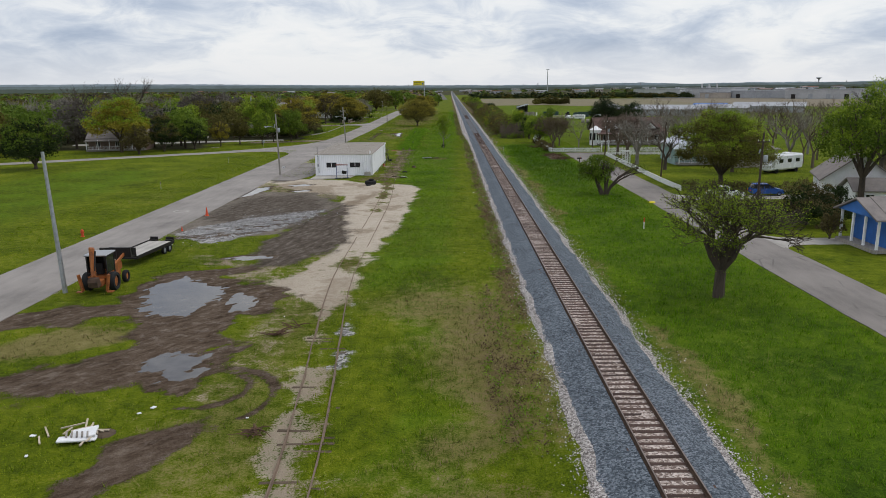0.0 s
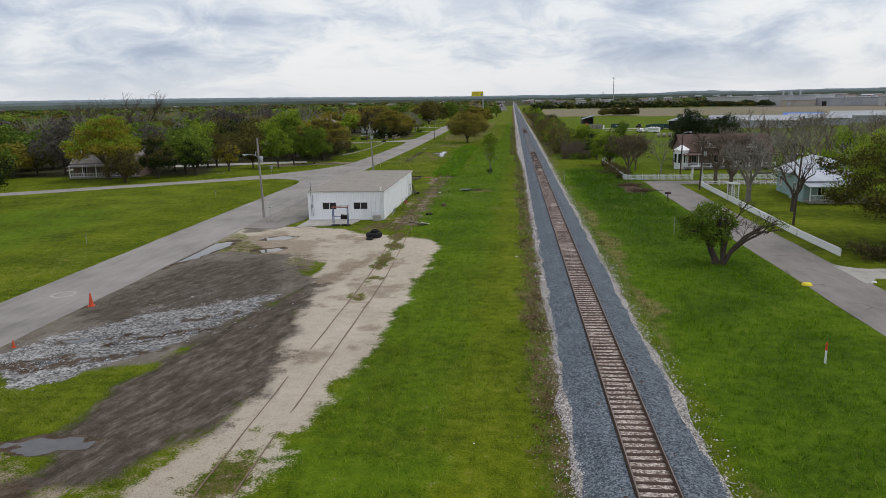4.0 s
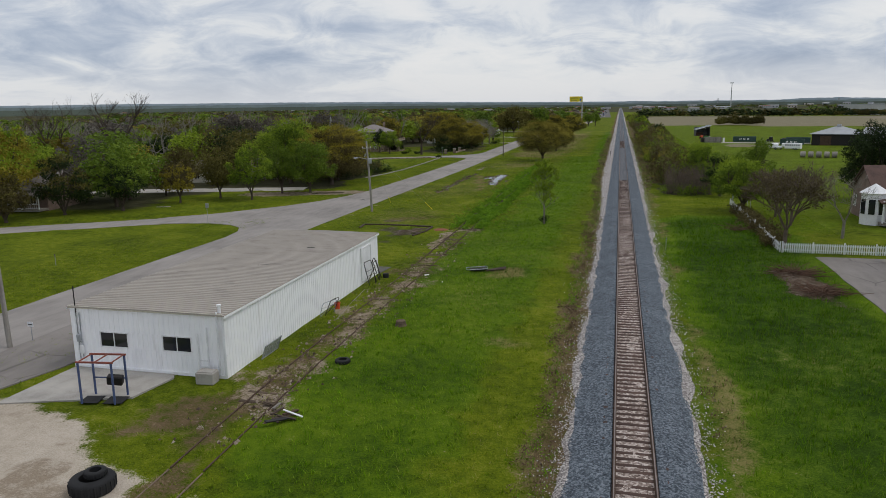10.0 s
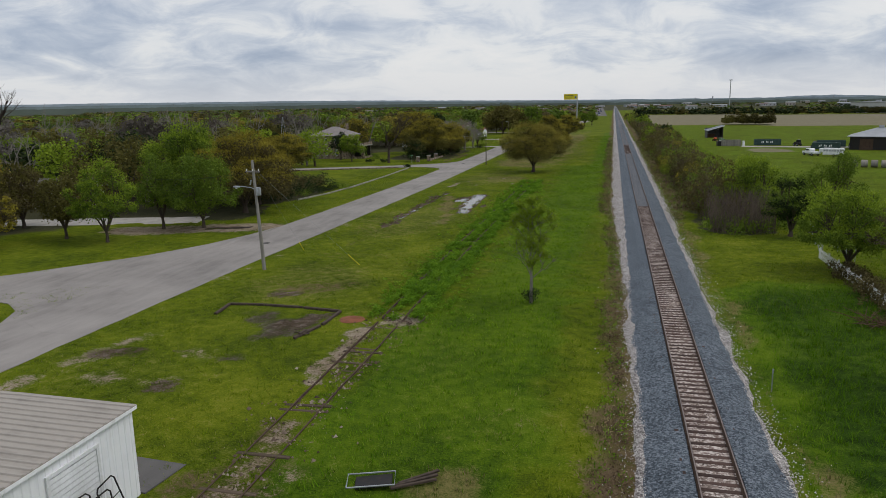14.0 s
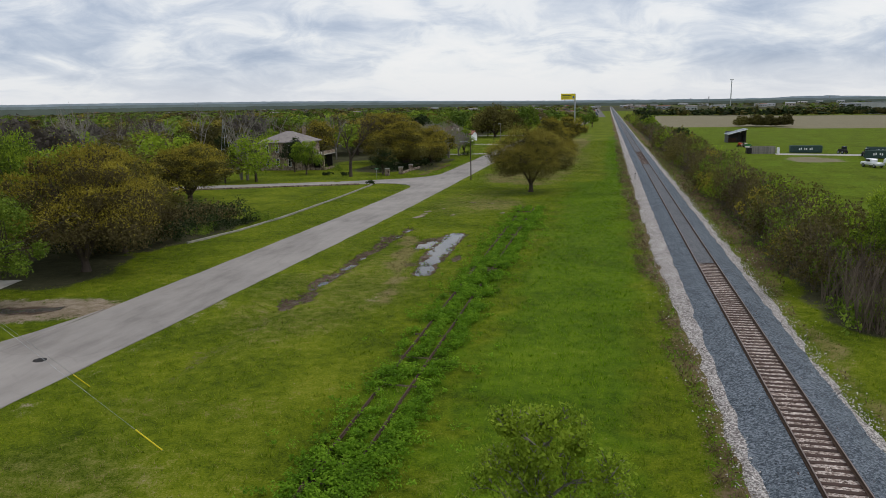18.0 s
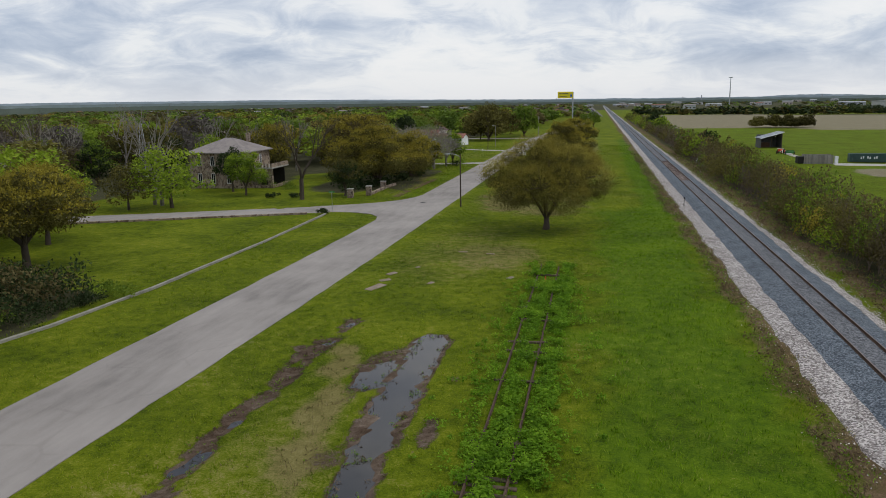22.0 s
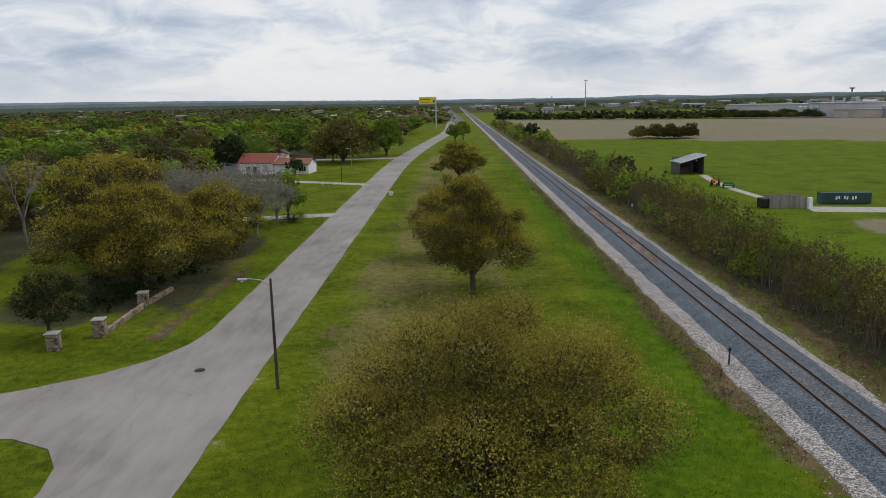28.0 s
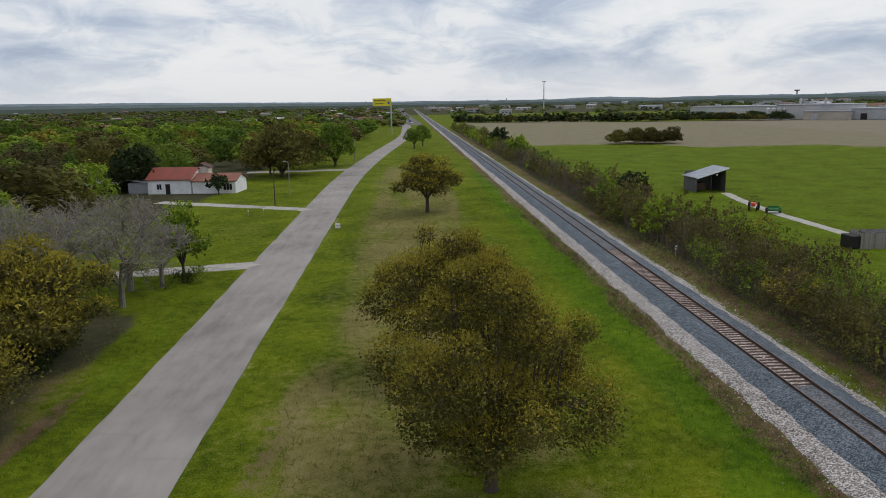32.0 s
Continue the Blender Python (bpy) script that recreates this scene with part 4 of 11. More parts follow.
water_sheet("puddle", -23.6, 42.5, -12.4, 54.6, -0.062, "shallow muddy rain puddle in the rutted dirt lot")
water_sheet("puddle", -18.2, 32.0, -12.4, 39, -0.062, "shallow muddy rain puddle beside the tyre ruts")
water_sheet("puddle", -20.6, 210.5, -12.7, 235.5, -0.062, "long shallow puddle in flattened wet grass", DARK_WATER)
water_sheet("puddle", -29.3, 91, -17.4, 109.6, -0.062, "thin rain puddle on the broken asphalt")
water_sheet("puddle", -24.2, 203, -20.8, 239, -0.26, "dark standing water in the roadside ditch", DARK_WATER)
water_sheet("puddle", -28.2, 57, -15.4, 82, -0.062, "thin wet film among crushed rubble")
water_sheet("puddle", -49.5, 191.5, -34.6, 202, -0.062, "brown puddle at the mouth of the gravel drive")


# ---- roads ----
def ribbon(mb, ys, left, right, z, rng, wobble=0.06):
    """A paved strip along y with slightly ragged edges and a thickness that goes into the ground."""
    n = len(ys)
    lx = [left(y) + rng.uniform(-wobble, wobble) for y in ys]
    rx = [right(y) + rng.uniform(-wobble, wobble) for y in ys]
    vs = []
    for i, y in enumerate(ys):
        m = (lx[i] + rx[i]) / 2
        vs += [(lx[i], y, z - 0.15), (lx[i], y, z - 0.015), (m, y, z + 0.03), (rx[i], y, z - 0.015), (rx[i], y, z - 0.15)]
    fs = [(i * 5 + k, i * 5 + k + 1, i * 5 + k + 6, i * 5 + k + 5) for i in range(n - 1) for k in range(4)]
    return mb.add(vs, [f[::-1] for f in fs])


def street():
    rng = random.Random(3)
    ys = list(np.arange(-120, 460, 2.0)) + list(np.arange(460, 1000, 10.0))
    half = lambda y: 3.55 - 0.35 * float(sstep(np.array(y), 150, 270))
    mb = ribbon(MB(), ys, lambda y: float(road_x(y)) - half(y), lambda y: float(road_x(y)) + half(y), 0.045, rng)
    solo("street", mb, ASPHALT, "pale worn asphalt street without kerbs beside the railway", "road", "", "structure")


street()


def side_street(name, x0, y0, x1, y1, half, z, material, label, bend=0.0, seed=1, flares=(0, 0)):
    """A strip from (x0, y0), where it widens in curves of the given radii to join another road, to (x1, y1)."""
    rng = random.Random(seed)
    a, b = Vector((x0, y0)), Vector((x1, y1))
    d, length = (b - a).normalized(), (b - a).length
    s0 = Vector((d.y, -d.x))
    along = Vector((0, 1.0 if s0.y > 0 else -1.0)) if max(flares) else s0
    vs, n = [], 0
    t = 0.0
    while True:
        s = along.lerp(s0, min(1.0, t / max(max(flares), 0.1))).normalized()
        w = [half + rng.uniform(-0.08, 0.08) + (fl - math.sqrt(max(fl ** 2 - (fl - t) ** 2, 0)) if t < fl else 0) for fl in flares]
        c = a + d * t + s * bend * math.sin(math.pi * t / length)
        l, r = c - s * w[0], c + s * w[1]
        vs += [(l.x, l.y, z - 0.15), (l.x, l.y, z - 0.015), (c.x, c.y, z + 0.02), (r.x, r.y, z - 0.015), (r.x, r.y, z - 0.15)]
        n += 1
        if t >= length:
            break
        t = min(t + (0.5 if t < 16 else 2.5), length)
    fs = [(i * 5 + k, i * 5 + k + 5, i * 5 + k + 6, i * 5 + k + 1) for i in range(n - 1) for k in range(4)]
    return solo(name, MB().add(vs, [f[::-1] for f in fs]), material, label, "road", "", "structure")


side_street("side_street_south", -41.0, south_y(-41.0), -115, south_y(-115), 2.5, 0.030, ASPHALT, "narrow grey asphalt lane meeting the street at a wide mouth", 0, 2)
MOUTH = [(-34.7, 152.0), (-34.7, 201.0), (-35.6, 195.5), (-37.4, 189.2), (-40.4, 183.0), (-43.9, 178.2), (-47.0, 174.0), (-51.0, 170.6), (-53.5, 166.4), (-48.6, 165.6), (-43.0, 166.7), (-39.6, 166.0), (-37.4, 164.4), (-36.1, 161.8), (-35.5, 158.0)]
solo("street_mouth", MB().prism(MOUTH, -0.1, 0.046), ASPHALT, "wide asphalt mouth where the lane meets the street", "road", "", "structure")
side_street("side_street_north", -40.0, north_y(-40.0), -125, north_y(-125), 2.9, 0.030, ASPHALT, "grey asphalt lane meeting the street in curved corners", 0, 4)
NORTH_MOUTH = [(-32.5, 275.0), (-32.5, 308.0), (-32.9, 302.0), (-33.5, 298.0), (-34.9, 294.9), (-37.4, 292.1), (-41.0, 289.6), (-45.5, 287.0), (-47.5, 282.4), (-42.0, 282.9), (-37.6, 282.6), (-35.0, 281.4), (-33.6, 279.4)]
solo("street_mouth", MB().prism(NORTH_MOUTH, -0.1, 0.044), ASPHALT, "curved asphalt mouth where the lane meets the street", "road", "", "structure")
side_street("lane_east", 27.3, -120, 27.4, 157.5, 2.5, 0.045, ASPHALT_OLD, "patched asphalt lane with grassy broken edges", 0, 5)
side_street("lane_turn", 25.2, 155.2, 60, 155.0, 2.4, 0.036, ASPHALT_OLD, "asphalt lane end turning past the picket fence", 0, 6)
side_street("red_house_drive", -30.0, 402.6, -62, 418, 1.6, 0.030, CONCRETE, "pale concrete drive to the red-roofed house", 0, 7, (5, 5))
side_street("gravel_drive", -30.2, 361.5, -47, 358.0, 1.8, 0.028, CONCRETE, "pale gravel drive between trees", 0, 8, (3, 3))
side_street("parking_strip", -47, 205, -100, 192, 2.8, 0.026, CONCRETE, "pale concrete parking strip behind street trees", 0, 9)
side_street("white_car_drive", 29.5, 91.8, 46, 92.3, 1.7, 0.036, CONCRETE, "pale gravel drive beside the lane", 0, 10, (3, 3))
side_street("blue_house_drive", 29.5, 65.4, 39, 65.0, 1.5, 0.036, CONCRETE, "pale concrete drive to the blue house", 0, 11, (3, 3))
side_street("far_drive", -29.0, 478, -58, 476, 2.6, 0.030, ASPHALT, "pale drive off the street", 0, 12, (5, 5))


# ---- railway ----
def bed_line():
    ys = list(np.arange(-150, 420, 1.5)) + list(np.arange(420, 2600, 20.0))
    rng = random.Random(5)
    line = thing("railway_track", RAIL_X, 0, 0, 0, "single railway track on blue-grey ballast with rusty rails", "railway", "", "structure")

    def strip(name, xs, zs, jit, material, label):
        vs = []
        for y in ys:
            vs += [(x + rng.uniform(-j, j), y, z + rng.uniform(-j, j) * 0.12) for x, z, j in zip(xs, zs, jit)]
        k = len(xs)
        fs = [(i * k + a, i * k + a + 1, (i + 1) * k + a + 1, (i + 1) * k + a) for i in range(len(ys) - 1) for a in range(k - 1)]
        part(name, MB().add(vs, fs), material, line, label)

    strip("ballast_shoulder", (-2.6, -2.15, -1.5, -0.86, -0.80), (0.08, 0.22, 0.44, 0.50, 0.40), (0.12, 0.06, 0.04, 0.01, 0), BALLAST, "clean blue-grey crushed stone ballast")
    strip("ballast_shoulder", (0.80, 0.86, 1.5, 2.15, 2.6), (0.40, 0.50, 0.44, 0.22, 0.08), (0, 0.01, 0.04, 0.06, 0.12), BALLAST, "clean blue-grey crushed stone ballast")
    def fringe(side):
        vs = []
        for y in ys:
            wide = 2.72 + (1.05 if side < 0 else 0.4) * float(sstep(np.array(y), 175, 235)) + 0.12 * math.sin(y * 0.31) + 0.1 * math.sin(y * 0.87 + 1)
            xs = (2.3, wide + rng.uniform(-0.15, 0.15), wide + 0.45 + rng.uniform(-0.25, 0.25))
            vs += [(side * x, y, z) for x, z in zip(xs, (0.13, 0.06, -0.12))]
        fs = [(i * 3 + a, i * 3 + a + 1, (i + 1) * 3 + a + 1, (i + 1) * 3 + a) for i in range(len(ys) - 1) for a in range(2)]
        part("ballast_fringe", MB().add(vs, fs if side > 0 else [f[::-1] for f in fs]), OLD_BALLAST, line, "older whitish ballast along the foot")

    fringe(-1)
    fringe(1)
    # between the rails: open cribs, but filled level with stone where the line was surfaced lately
    cy = [y for y in ys]
    vs, fs_a, fs_b = [], [], []
    for y in cy:
        full = (221 < y < 321) or y > 362
        z = 0.475 if full else 0.440
        vs += [(x, y, z + rng.uniform(-0.012, 0.012)) for x in (-0.82, -0.4, 0.0, 0.4, 0.82)]
    for i in range(len(cy) - 1):
        full = (221 < cy[i] < 321) or cy[i] > 362 or (221 < cy[i + 1] < 321) or cy[i + 1] > 362
        (fs_b if full else fs_a).extend((i * 5 + a, i * 5 + a + 1, i * 5 + a + 6, i * 5 + a + 5) for a in range(4))
    part("crib_ballast", MB().add(vs, fs_a), CRIB, line, "rust-stained stone between the ties")
    part("crib_ballast", MB().add(vs, fs_b), DIM_BALLAST, line, "dusty grey stone covering the ties")
    # rails: foot, web and head
    prof = [(-0.07, 0.0), (0.07, 0.0), (0.07, 0.02), (0.014, 0.04), (0.014, 0.12), (0.036, 0.13), (0.036, 0.165), (0.028, 0.172), (-0.028, 0.172), (-0.036, 0.165), (-0.036, 0.13), (-0.014, 0.12), (-0.014, 0.04), (-0.07, 0.02)]
    run = [(0, -150, 0.46), (0, 300, 0.46), (0, 800, 0.46), (0, 2600, 0.46)]
    for s in (-0.7525, 0.7525):
        rail = part("rail", MB().sweep([(s + u, w) for u, w in prof], run), RUST, line, "rusty steel rail")
        part("rail_head", MB().sweep([(s - 0.024, 0.168), (s + 0.024, 0.168), (s + 0.024, 0.176), (s - 0.024, 0.176)], run), RAIL_TOP, rail, "worn bright running surface")
    # ties
    one = MB().box((0, 0, 0), (2.5, 0.23, 0.16), 0, 0.02).mesh("tie", TIE)
    far = MB()
    y, count = -2.0, 0
    while y < 362:
        if not 221 < y < 321:
            dz, dr = rng.uniform(-0.012, 0.008), rng.uniform(-1.2, 1.2)
            if 17 < y and count < 300:
                t = new("tie", one)
                t.parent = line
                t.matrix_basis = pose(rng.uniform(-0.03, 0.03), y, 0.378 + dz, 0, rng.uniform(-0.8, 0.8), dr)
                count += 1
            else:
                far.box((rng.uniform(-0.03, 0.03), y, 0.378 + dz), (2.5, 0.23, 0.16), dr)
        y += 0.53 + rng.uniform(-0.03, 0.03)
    tagged(part("more_ties", far, TIE, line, "weathered brown wooden ties"), kind="stuff")
    return line


DIM_BALLAST = stone_gravel("dusty_grey_ballast", (0.045, 0.048, 0.054), (0.112, 0.118, 0.130), (0.24, 0.245, 0.26), 13.0)
bed_line()


def fringe_stones():
    """Loose whitish stones along both feet of the ballast."""
    rng = np.random.default_rng(8)
    n = 52000
    y = 16 + (390 - 16) * rng.random(n) ** 1.25
    side = np.where(rng.random(n) < 0.5, -1.0, 1.0)
    wide = np.where(side < 0, 0.9, 0.4) * sstep(y, 175, 235)
    x = RAIL_X + side * (2.42 + np.abs(rng.normal(0.0, 0.42 + 0.3 * wide, n)) * np.where(rng.random(n) < 0.2, 1.9, 1.0) + 0.6 * wide * rng.random(n) + 0.22 * fbm(y, y * 0.3, 2.5, 2.0) + 0.15 * fbm(y, y, 0.8, 4.0))
    s = 0.022 + 0.036 * rng.random(n) ** 2
    z = np.clip(0.10 - (np.abs(x - RAIL_X) - 2.5) * 0.07, 0.01, 0.12) + s * 0.3
    base = np.array([(1, 0, -0.3), (-0.5, 0.87, -0.3), (-0.5, -0.87, -0.3), (0, 0, 0.8)], float)
    a = rng.random(n) * 6.28
    c, q = np.cos(a), np.sin(a)
    v = base[None] * s[:, None, None] * rng.uniform(0.7, 1.3, (n, 4, 1))
    v = np.stack([v[..., 0] * c[:, None] - v[..., 1] * q[:, None] + x[:, None], v[..., 0] * q[:, None] + v[..., 1] * c[:, None] + y[:, None], v[..., 2] + z[:, None]], -1).reshape(-1, 3)
    f0 = np.array([(0, 1, 3), (1, 2, 3), (2, 0, 3)])
    f = (f0[None] + 4 * np.arange(n)[:, None, None]).reshape(-1, 3)
    k = Nodes("loose_ballast_stone")
    m = k.done(k.ramp(k.island(), (0.0, (0.12, 0.112, 0.108)), (0.4, (0.38, 0.35, 0.335)), (1.0, (0.70, 0.665, 0.64))), 0.95, 0, None, 0.2)
    tagged(new("ballast_stones", mesh_np("ballast_stones", v, f, m)), "loose whitish crushed stones scattered along the ballast foot", "stones", "", "stuff")


fringe_stones()


def spur_clods():
    """Clods of earth and rotten wood strewn along the old spur."""
    rng = np.random.default_rng(18)
    n = 3600
    y = 112 + 57 * rng.random(n)
    x = -9.7 + rng.normal(0, 1.0, n) - 0.35 * sstep(y, 130, 165)
    keep = fbm(x, y, 1.6, 4.0) > -0.15
    x, y = x[keep], y[keep]
    n = len(x)
    s = 0.03 + 0.10 * rng.random(n) ** 3
    base = np.array([(1, 0, -0.3), (-0.5, 0.87, -0.3), (-0.5, -0.87, -0.3), (0, 0, 0.7)], float)
    v = base[None] * s[:, None, None] * rng.uniform(0.6, 1.5, (n, 4, 1))
    a = rng.random(n) * 6.28
    c, q = np.cos(a)[:, None], np.sin(a)[:, None]
    v = np.stack([v[..., 0] * c - v[..., 1] * q + x[:, None], v[..., 0] * q + v[..., 1] * c + y[:, None], v[..., 2] + s[:, None] * 0.3 + 0.01], -1).reshape(-1, 3)
    f = (np.array([(0, 1, 3), (1, 2, 3), (2, 0, 3)])[None] + 4 * np.arange(n)[:, None, None]).reshape(-1, 3)
    k = Nodes("earth_clods")
    m = k.done(k.ramp(k.island(), (0.0, (0.055, 0.038, 0.028)), (0.55, (0.16, 0.115, 0.085)), (1.0, (0.36, 0.30, 0.24))), 0.95, 0, None, 0.15)
    tagged(new("earth_clods", mesh_np("earth_clods", v, f, m)), "brown clods of earth and rotten wood along the old spur", "clods", "", "stuff")


spur_clods()


def spur_x(y):
    return -5.75 - 2.6 * sstep(np.array(float(y)), 18, 58) - 1.4 * sstep(np.array(float(y)), 85, 125) - 0.6 * sstep(np.array(float(y)), 130, 200)


def spur():
    rng = random.Random(11)
    line = thing("abandoned_spur_track", 0, 0, 0, 0, "abandoned rusty spur track half buried in dirt and weeds", "railway", "", "structure")

    def up(y):
        return 0.014 if 47 < y < 110 else (0.17 if y > 168 else 0.10 if y < 50 or y > 152 else 0.045)
    prof = [(-0.06, -0.12), (0.06, -0.12), (0.06, -0.10), (0.014, -0.085), (0.014, -0.03), (0.033, -0.02), (0.033, 0.01), (-0.033, 0.01), (-0.033, -0.02), (-0.014, -0.03), (-0.014, -0.085), (-0.06, -0.10)]
    for s, y0, y1 in ((-0.7525, 8, 47.9), (0.7525, 8, 47.9), (-0.7525, 48, 109.9), (0.7525, 48, 109.9), (-0.7525, 110, 166.4), (0.7525, 110, 165.5), (-0.7525, 167.2, 254.6), (0.7525, 166.8, 253.8)):
        run, y = [], y0
        while y <= y1 + 0.01:
            run.append((float(spur_x(y)) + s + rng.uniform(-0.02, 0.02), y, up(y)))
            y += 2.0
        if len(run) < 2 or run[-1][1] < y1 - 0.05:
            run.append((float(spur_x(y1)) + s, y1, up(y1)))
        part("rail", MB().sweep(prof, run), DUSTY_RAIL if y0 < 110 else RUST, line, "rail worn level with the dirt" if y0 == 48 else "thin rusty rail")
    one = MB().box((0, 0, 0), (2.4, 0.22, 0.15), 0, 0.03).mesh("old_tie", OLD_TIE)
    y = 10.0
    while y < 254:
        keep = (y < 40 and rng.random() < 0.72) or (y < 44 and rng.random() < 0.2) or (112 < y < 150 and rng.random() < 0.16) or (150 <= y < 170 and rng.random() < 0.35) or (y >= 170 and rng.random() < 0.10) or 250.5 < y < 251.1
        if keep:
            t = new("tie", one)
            t.parent = line
            t.matrix_basis = pose(float(spur_x(y)) + rng.uniform(-0.1, 0.1), y, (0.06 if y > 220 else -0.02) + rng.uniform(-0.05, 0.0) - (0.035 if y < 60 else 0.0 if y > 170 else rng.uniform(-0.03, 0.04)), rng.uniform(-2, 2), rng.uniform(-1.5, 1.5), rng.uniform(-3, 3))
        y += 0.56 + rng.uniform(-0.05, 0.08)


spur()

# ---- trees ----
def leaves_at(rng, p, d, size, aspect=0.6, loose=0.6, lift=0.55, stand=0.4, three=False):
    """Four-cornered leaves at p, lying mostly across the way out d and a little upwards."""
    m = len(p)
    nrm = d + np.array([0, 0, lift]) + rng.normal(0, loose, (m, 3))
    u = np.cross(nrm, rng.normal(size=(m, 3)))
    # some stand out along their twigs
    out = rng.random(m) < stand
    u[out] = d[out] + np.array([0, 0, 0.5]) + rng.normal(0, 0.35, (out.sum(), 3))
    nrm[out] = rng.normal(size=(out.sum(), 3))
    u /= np.linalg.norm(u, axis=1)[:, None]
    w = np.cross(nrm, u)
    w /= np.linalg.norm(w, axis=1)[:, None]
    s = size * rng.uniform(0.6, 1.4, m)
    a, b = u * s[:, None], w * (s * aspect)[:, None]
    if three:
        v = np.stack([p + a, p - a * 0.7 + b * 1.15, p - a * 0.7 - b * 1.15], 1).reshape(-1, 3)
        return v, np.arange(3 * m).reshape(-1, 3)
    v = np.stack([p - a, p - b, p + a, p + b], 1).reshape(-1, 3)
    return v, np.arange(4 * m).reshape(-1, 4)


def way(rng, m):
    d = rng.normal(size=(m, 3))
    return d / np.linalg.norm(d, axis=1)[:, None]


def leaf_cloud(rng, centres, radii, per, size, squash=0.75, aspect=0.6):
    """Loose leaves round clump centres."""
    cnt = np.maximum((per * (radii / radii.mean()) ** 2).astype(int), 3)
    c, r = np.repeat(centres, cnt, 0), np.repeat(radii, cnt)
    d = way(rng, len(c))
    p = c + d * (r * rng.random(len(c)) ** 0.42)[:, None] * np.array([1, 1, squash])
    return leaves_at(rng, p, d, size, aspect)


def crown_lobes(rng, h, r, base, lump=0.25, n=13, belly=0.35):
    """Boughs of a crown: large rounded lobes, and smaller ones that break its outline."""
    zc = base + (h - base) * belly
    up, down = (h - base) * (1 - belly), (h - base) * belly
    C, Rd = [], []
    turn = rng.random() * 6.28
    for i in range(n):
        q = 1 - 1.35 * (i + 0.5) / n
        a = turn + i * 2.39996 + rng.uniform(-0.3, 0.3)
        c = math.sqrt(max(0.0, 1 - q * q))
        k = 0.66 * (1 + lump * rng.uniform(-1, 1))
        C.append((math.cos(a) * c * r * k, math.sin(a) * c * r * k, zc + q * (up if q > 0 else down) * 0.66 * (1 + 0.7 * lump * rng.uniform(-1, 1))))
        Rd.append(rng.uniform(0.22, 0.40))
    C.append((0, 0, zc))
    Rd.append(0.45)
    for i in range(int(n * 1.6)):
        q, a = rng.uniform(-0.25, 0.95), rng.random() * 6.28
        c = math.sqrt(1 - q * q)
        k = 0.86 * (1 + 0.6 * lump * rng.uniform(-1, 1))
        C.append((math.cos(a) * c * r * k, math.sin(a) * c * r * k, zc + q * (up if q > 0 else down) * 0.84))
        Rd.append(rng.uniform(0.10, 0.2))
    C, Rd = np.array(C), np.array(Rd) * r
    flat = min(1.0, 0.5 * (h - base) / r + 0.1)
    # bring the whole to its true spread and height
    f = r / np.percentile(np.hypot(C[:, 0], C[:, 1]) + Rd, 88)
    C[:, :2] *= f
    Rd *= f
    C[:, 2] = zc + (C[:, 2] - zc) * (h - zc) / np.max(C[:, 2] - zc + Rd * flat)
    return C, Rd, flat


def crown_leaves(rng, C, Rd, flat, size, cover=0.55, fill=0.6, aspect=0.6, bottom=0.0, loose=0.45, ragged=0.18):
    """Leaves over the outside of the lobes, with larger ones within them; returns places, ways out, sizes, height in the lobe."""
    P, D, S, T = [], [], [], []
    sq = np.array([1, 1, flat])
    for big, cov in ((1.0, cover), (1.45, fill)):
        area = 4 * math.pi * Rd ** 2 * (0.35 + 0.65 * flat)
        cnt = np.maximum((cov * area / (2 * (size * big) ** 2 * aspect)).astype(int), 2)
        c, r = np.repeat(C, cnt, 0), np.repeat(Rd, cnt)
        m = len(c)
        # leaves gather in sprays
        k = max(3, m // 9)
        spray = way(rng, k)[rng.integers(0, k, m)]
        d = spray + rng.normal(0, 0.16, (m, 3))
        d /= np.linalg.norm(d, axis=1)[:, None]
        reach = (1.0 + rng.normal(0, ragged, m)) if big == 1 else rng.uniform(0.6, 0.86, m)
        p = c + d * (r * reach)[:, None] * sq
        keep = p[:, 2] > bottom + rng.normal(0, 0.15, m)
        for j in range(len(C)):
            q = (p - C[j]) / (Rd[j] * sq)
            keep &= (q * q).sum(1) > (0.55 if big == 1 else 0.25)
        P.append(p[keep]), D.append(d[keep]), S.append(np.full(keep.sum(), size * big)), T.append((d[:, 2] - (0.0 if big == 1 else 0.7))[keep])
    return np.concatenate(P), np.concatenate(D), np.concatenate(S), np.concatenate(T)


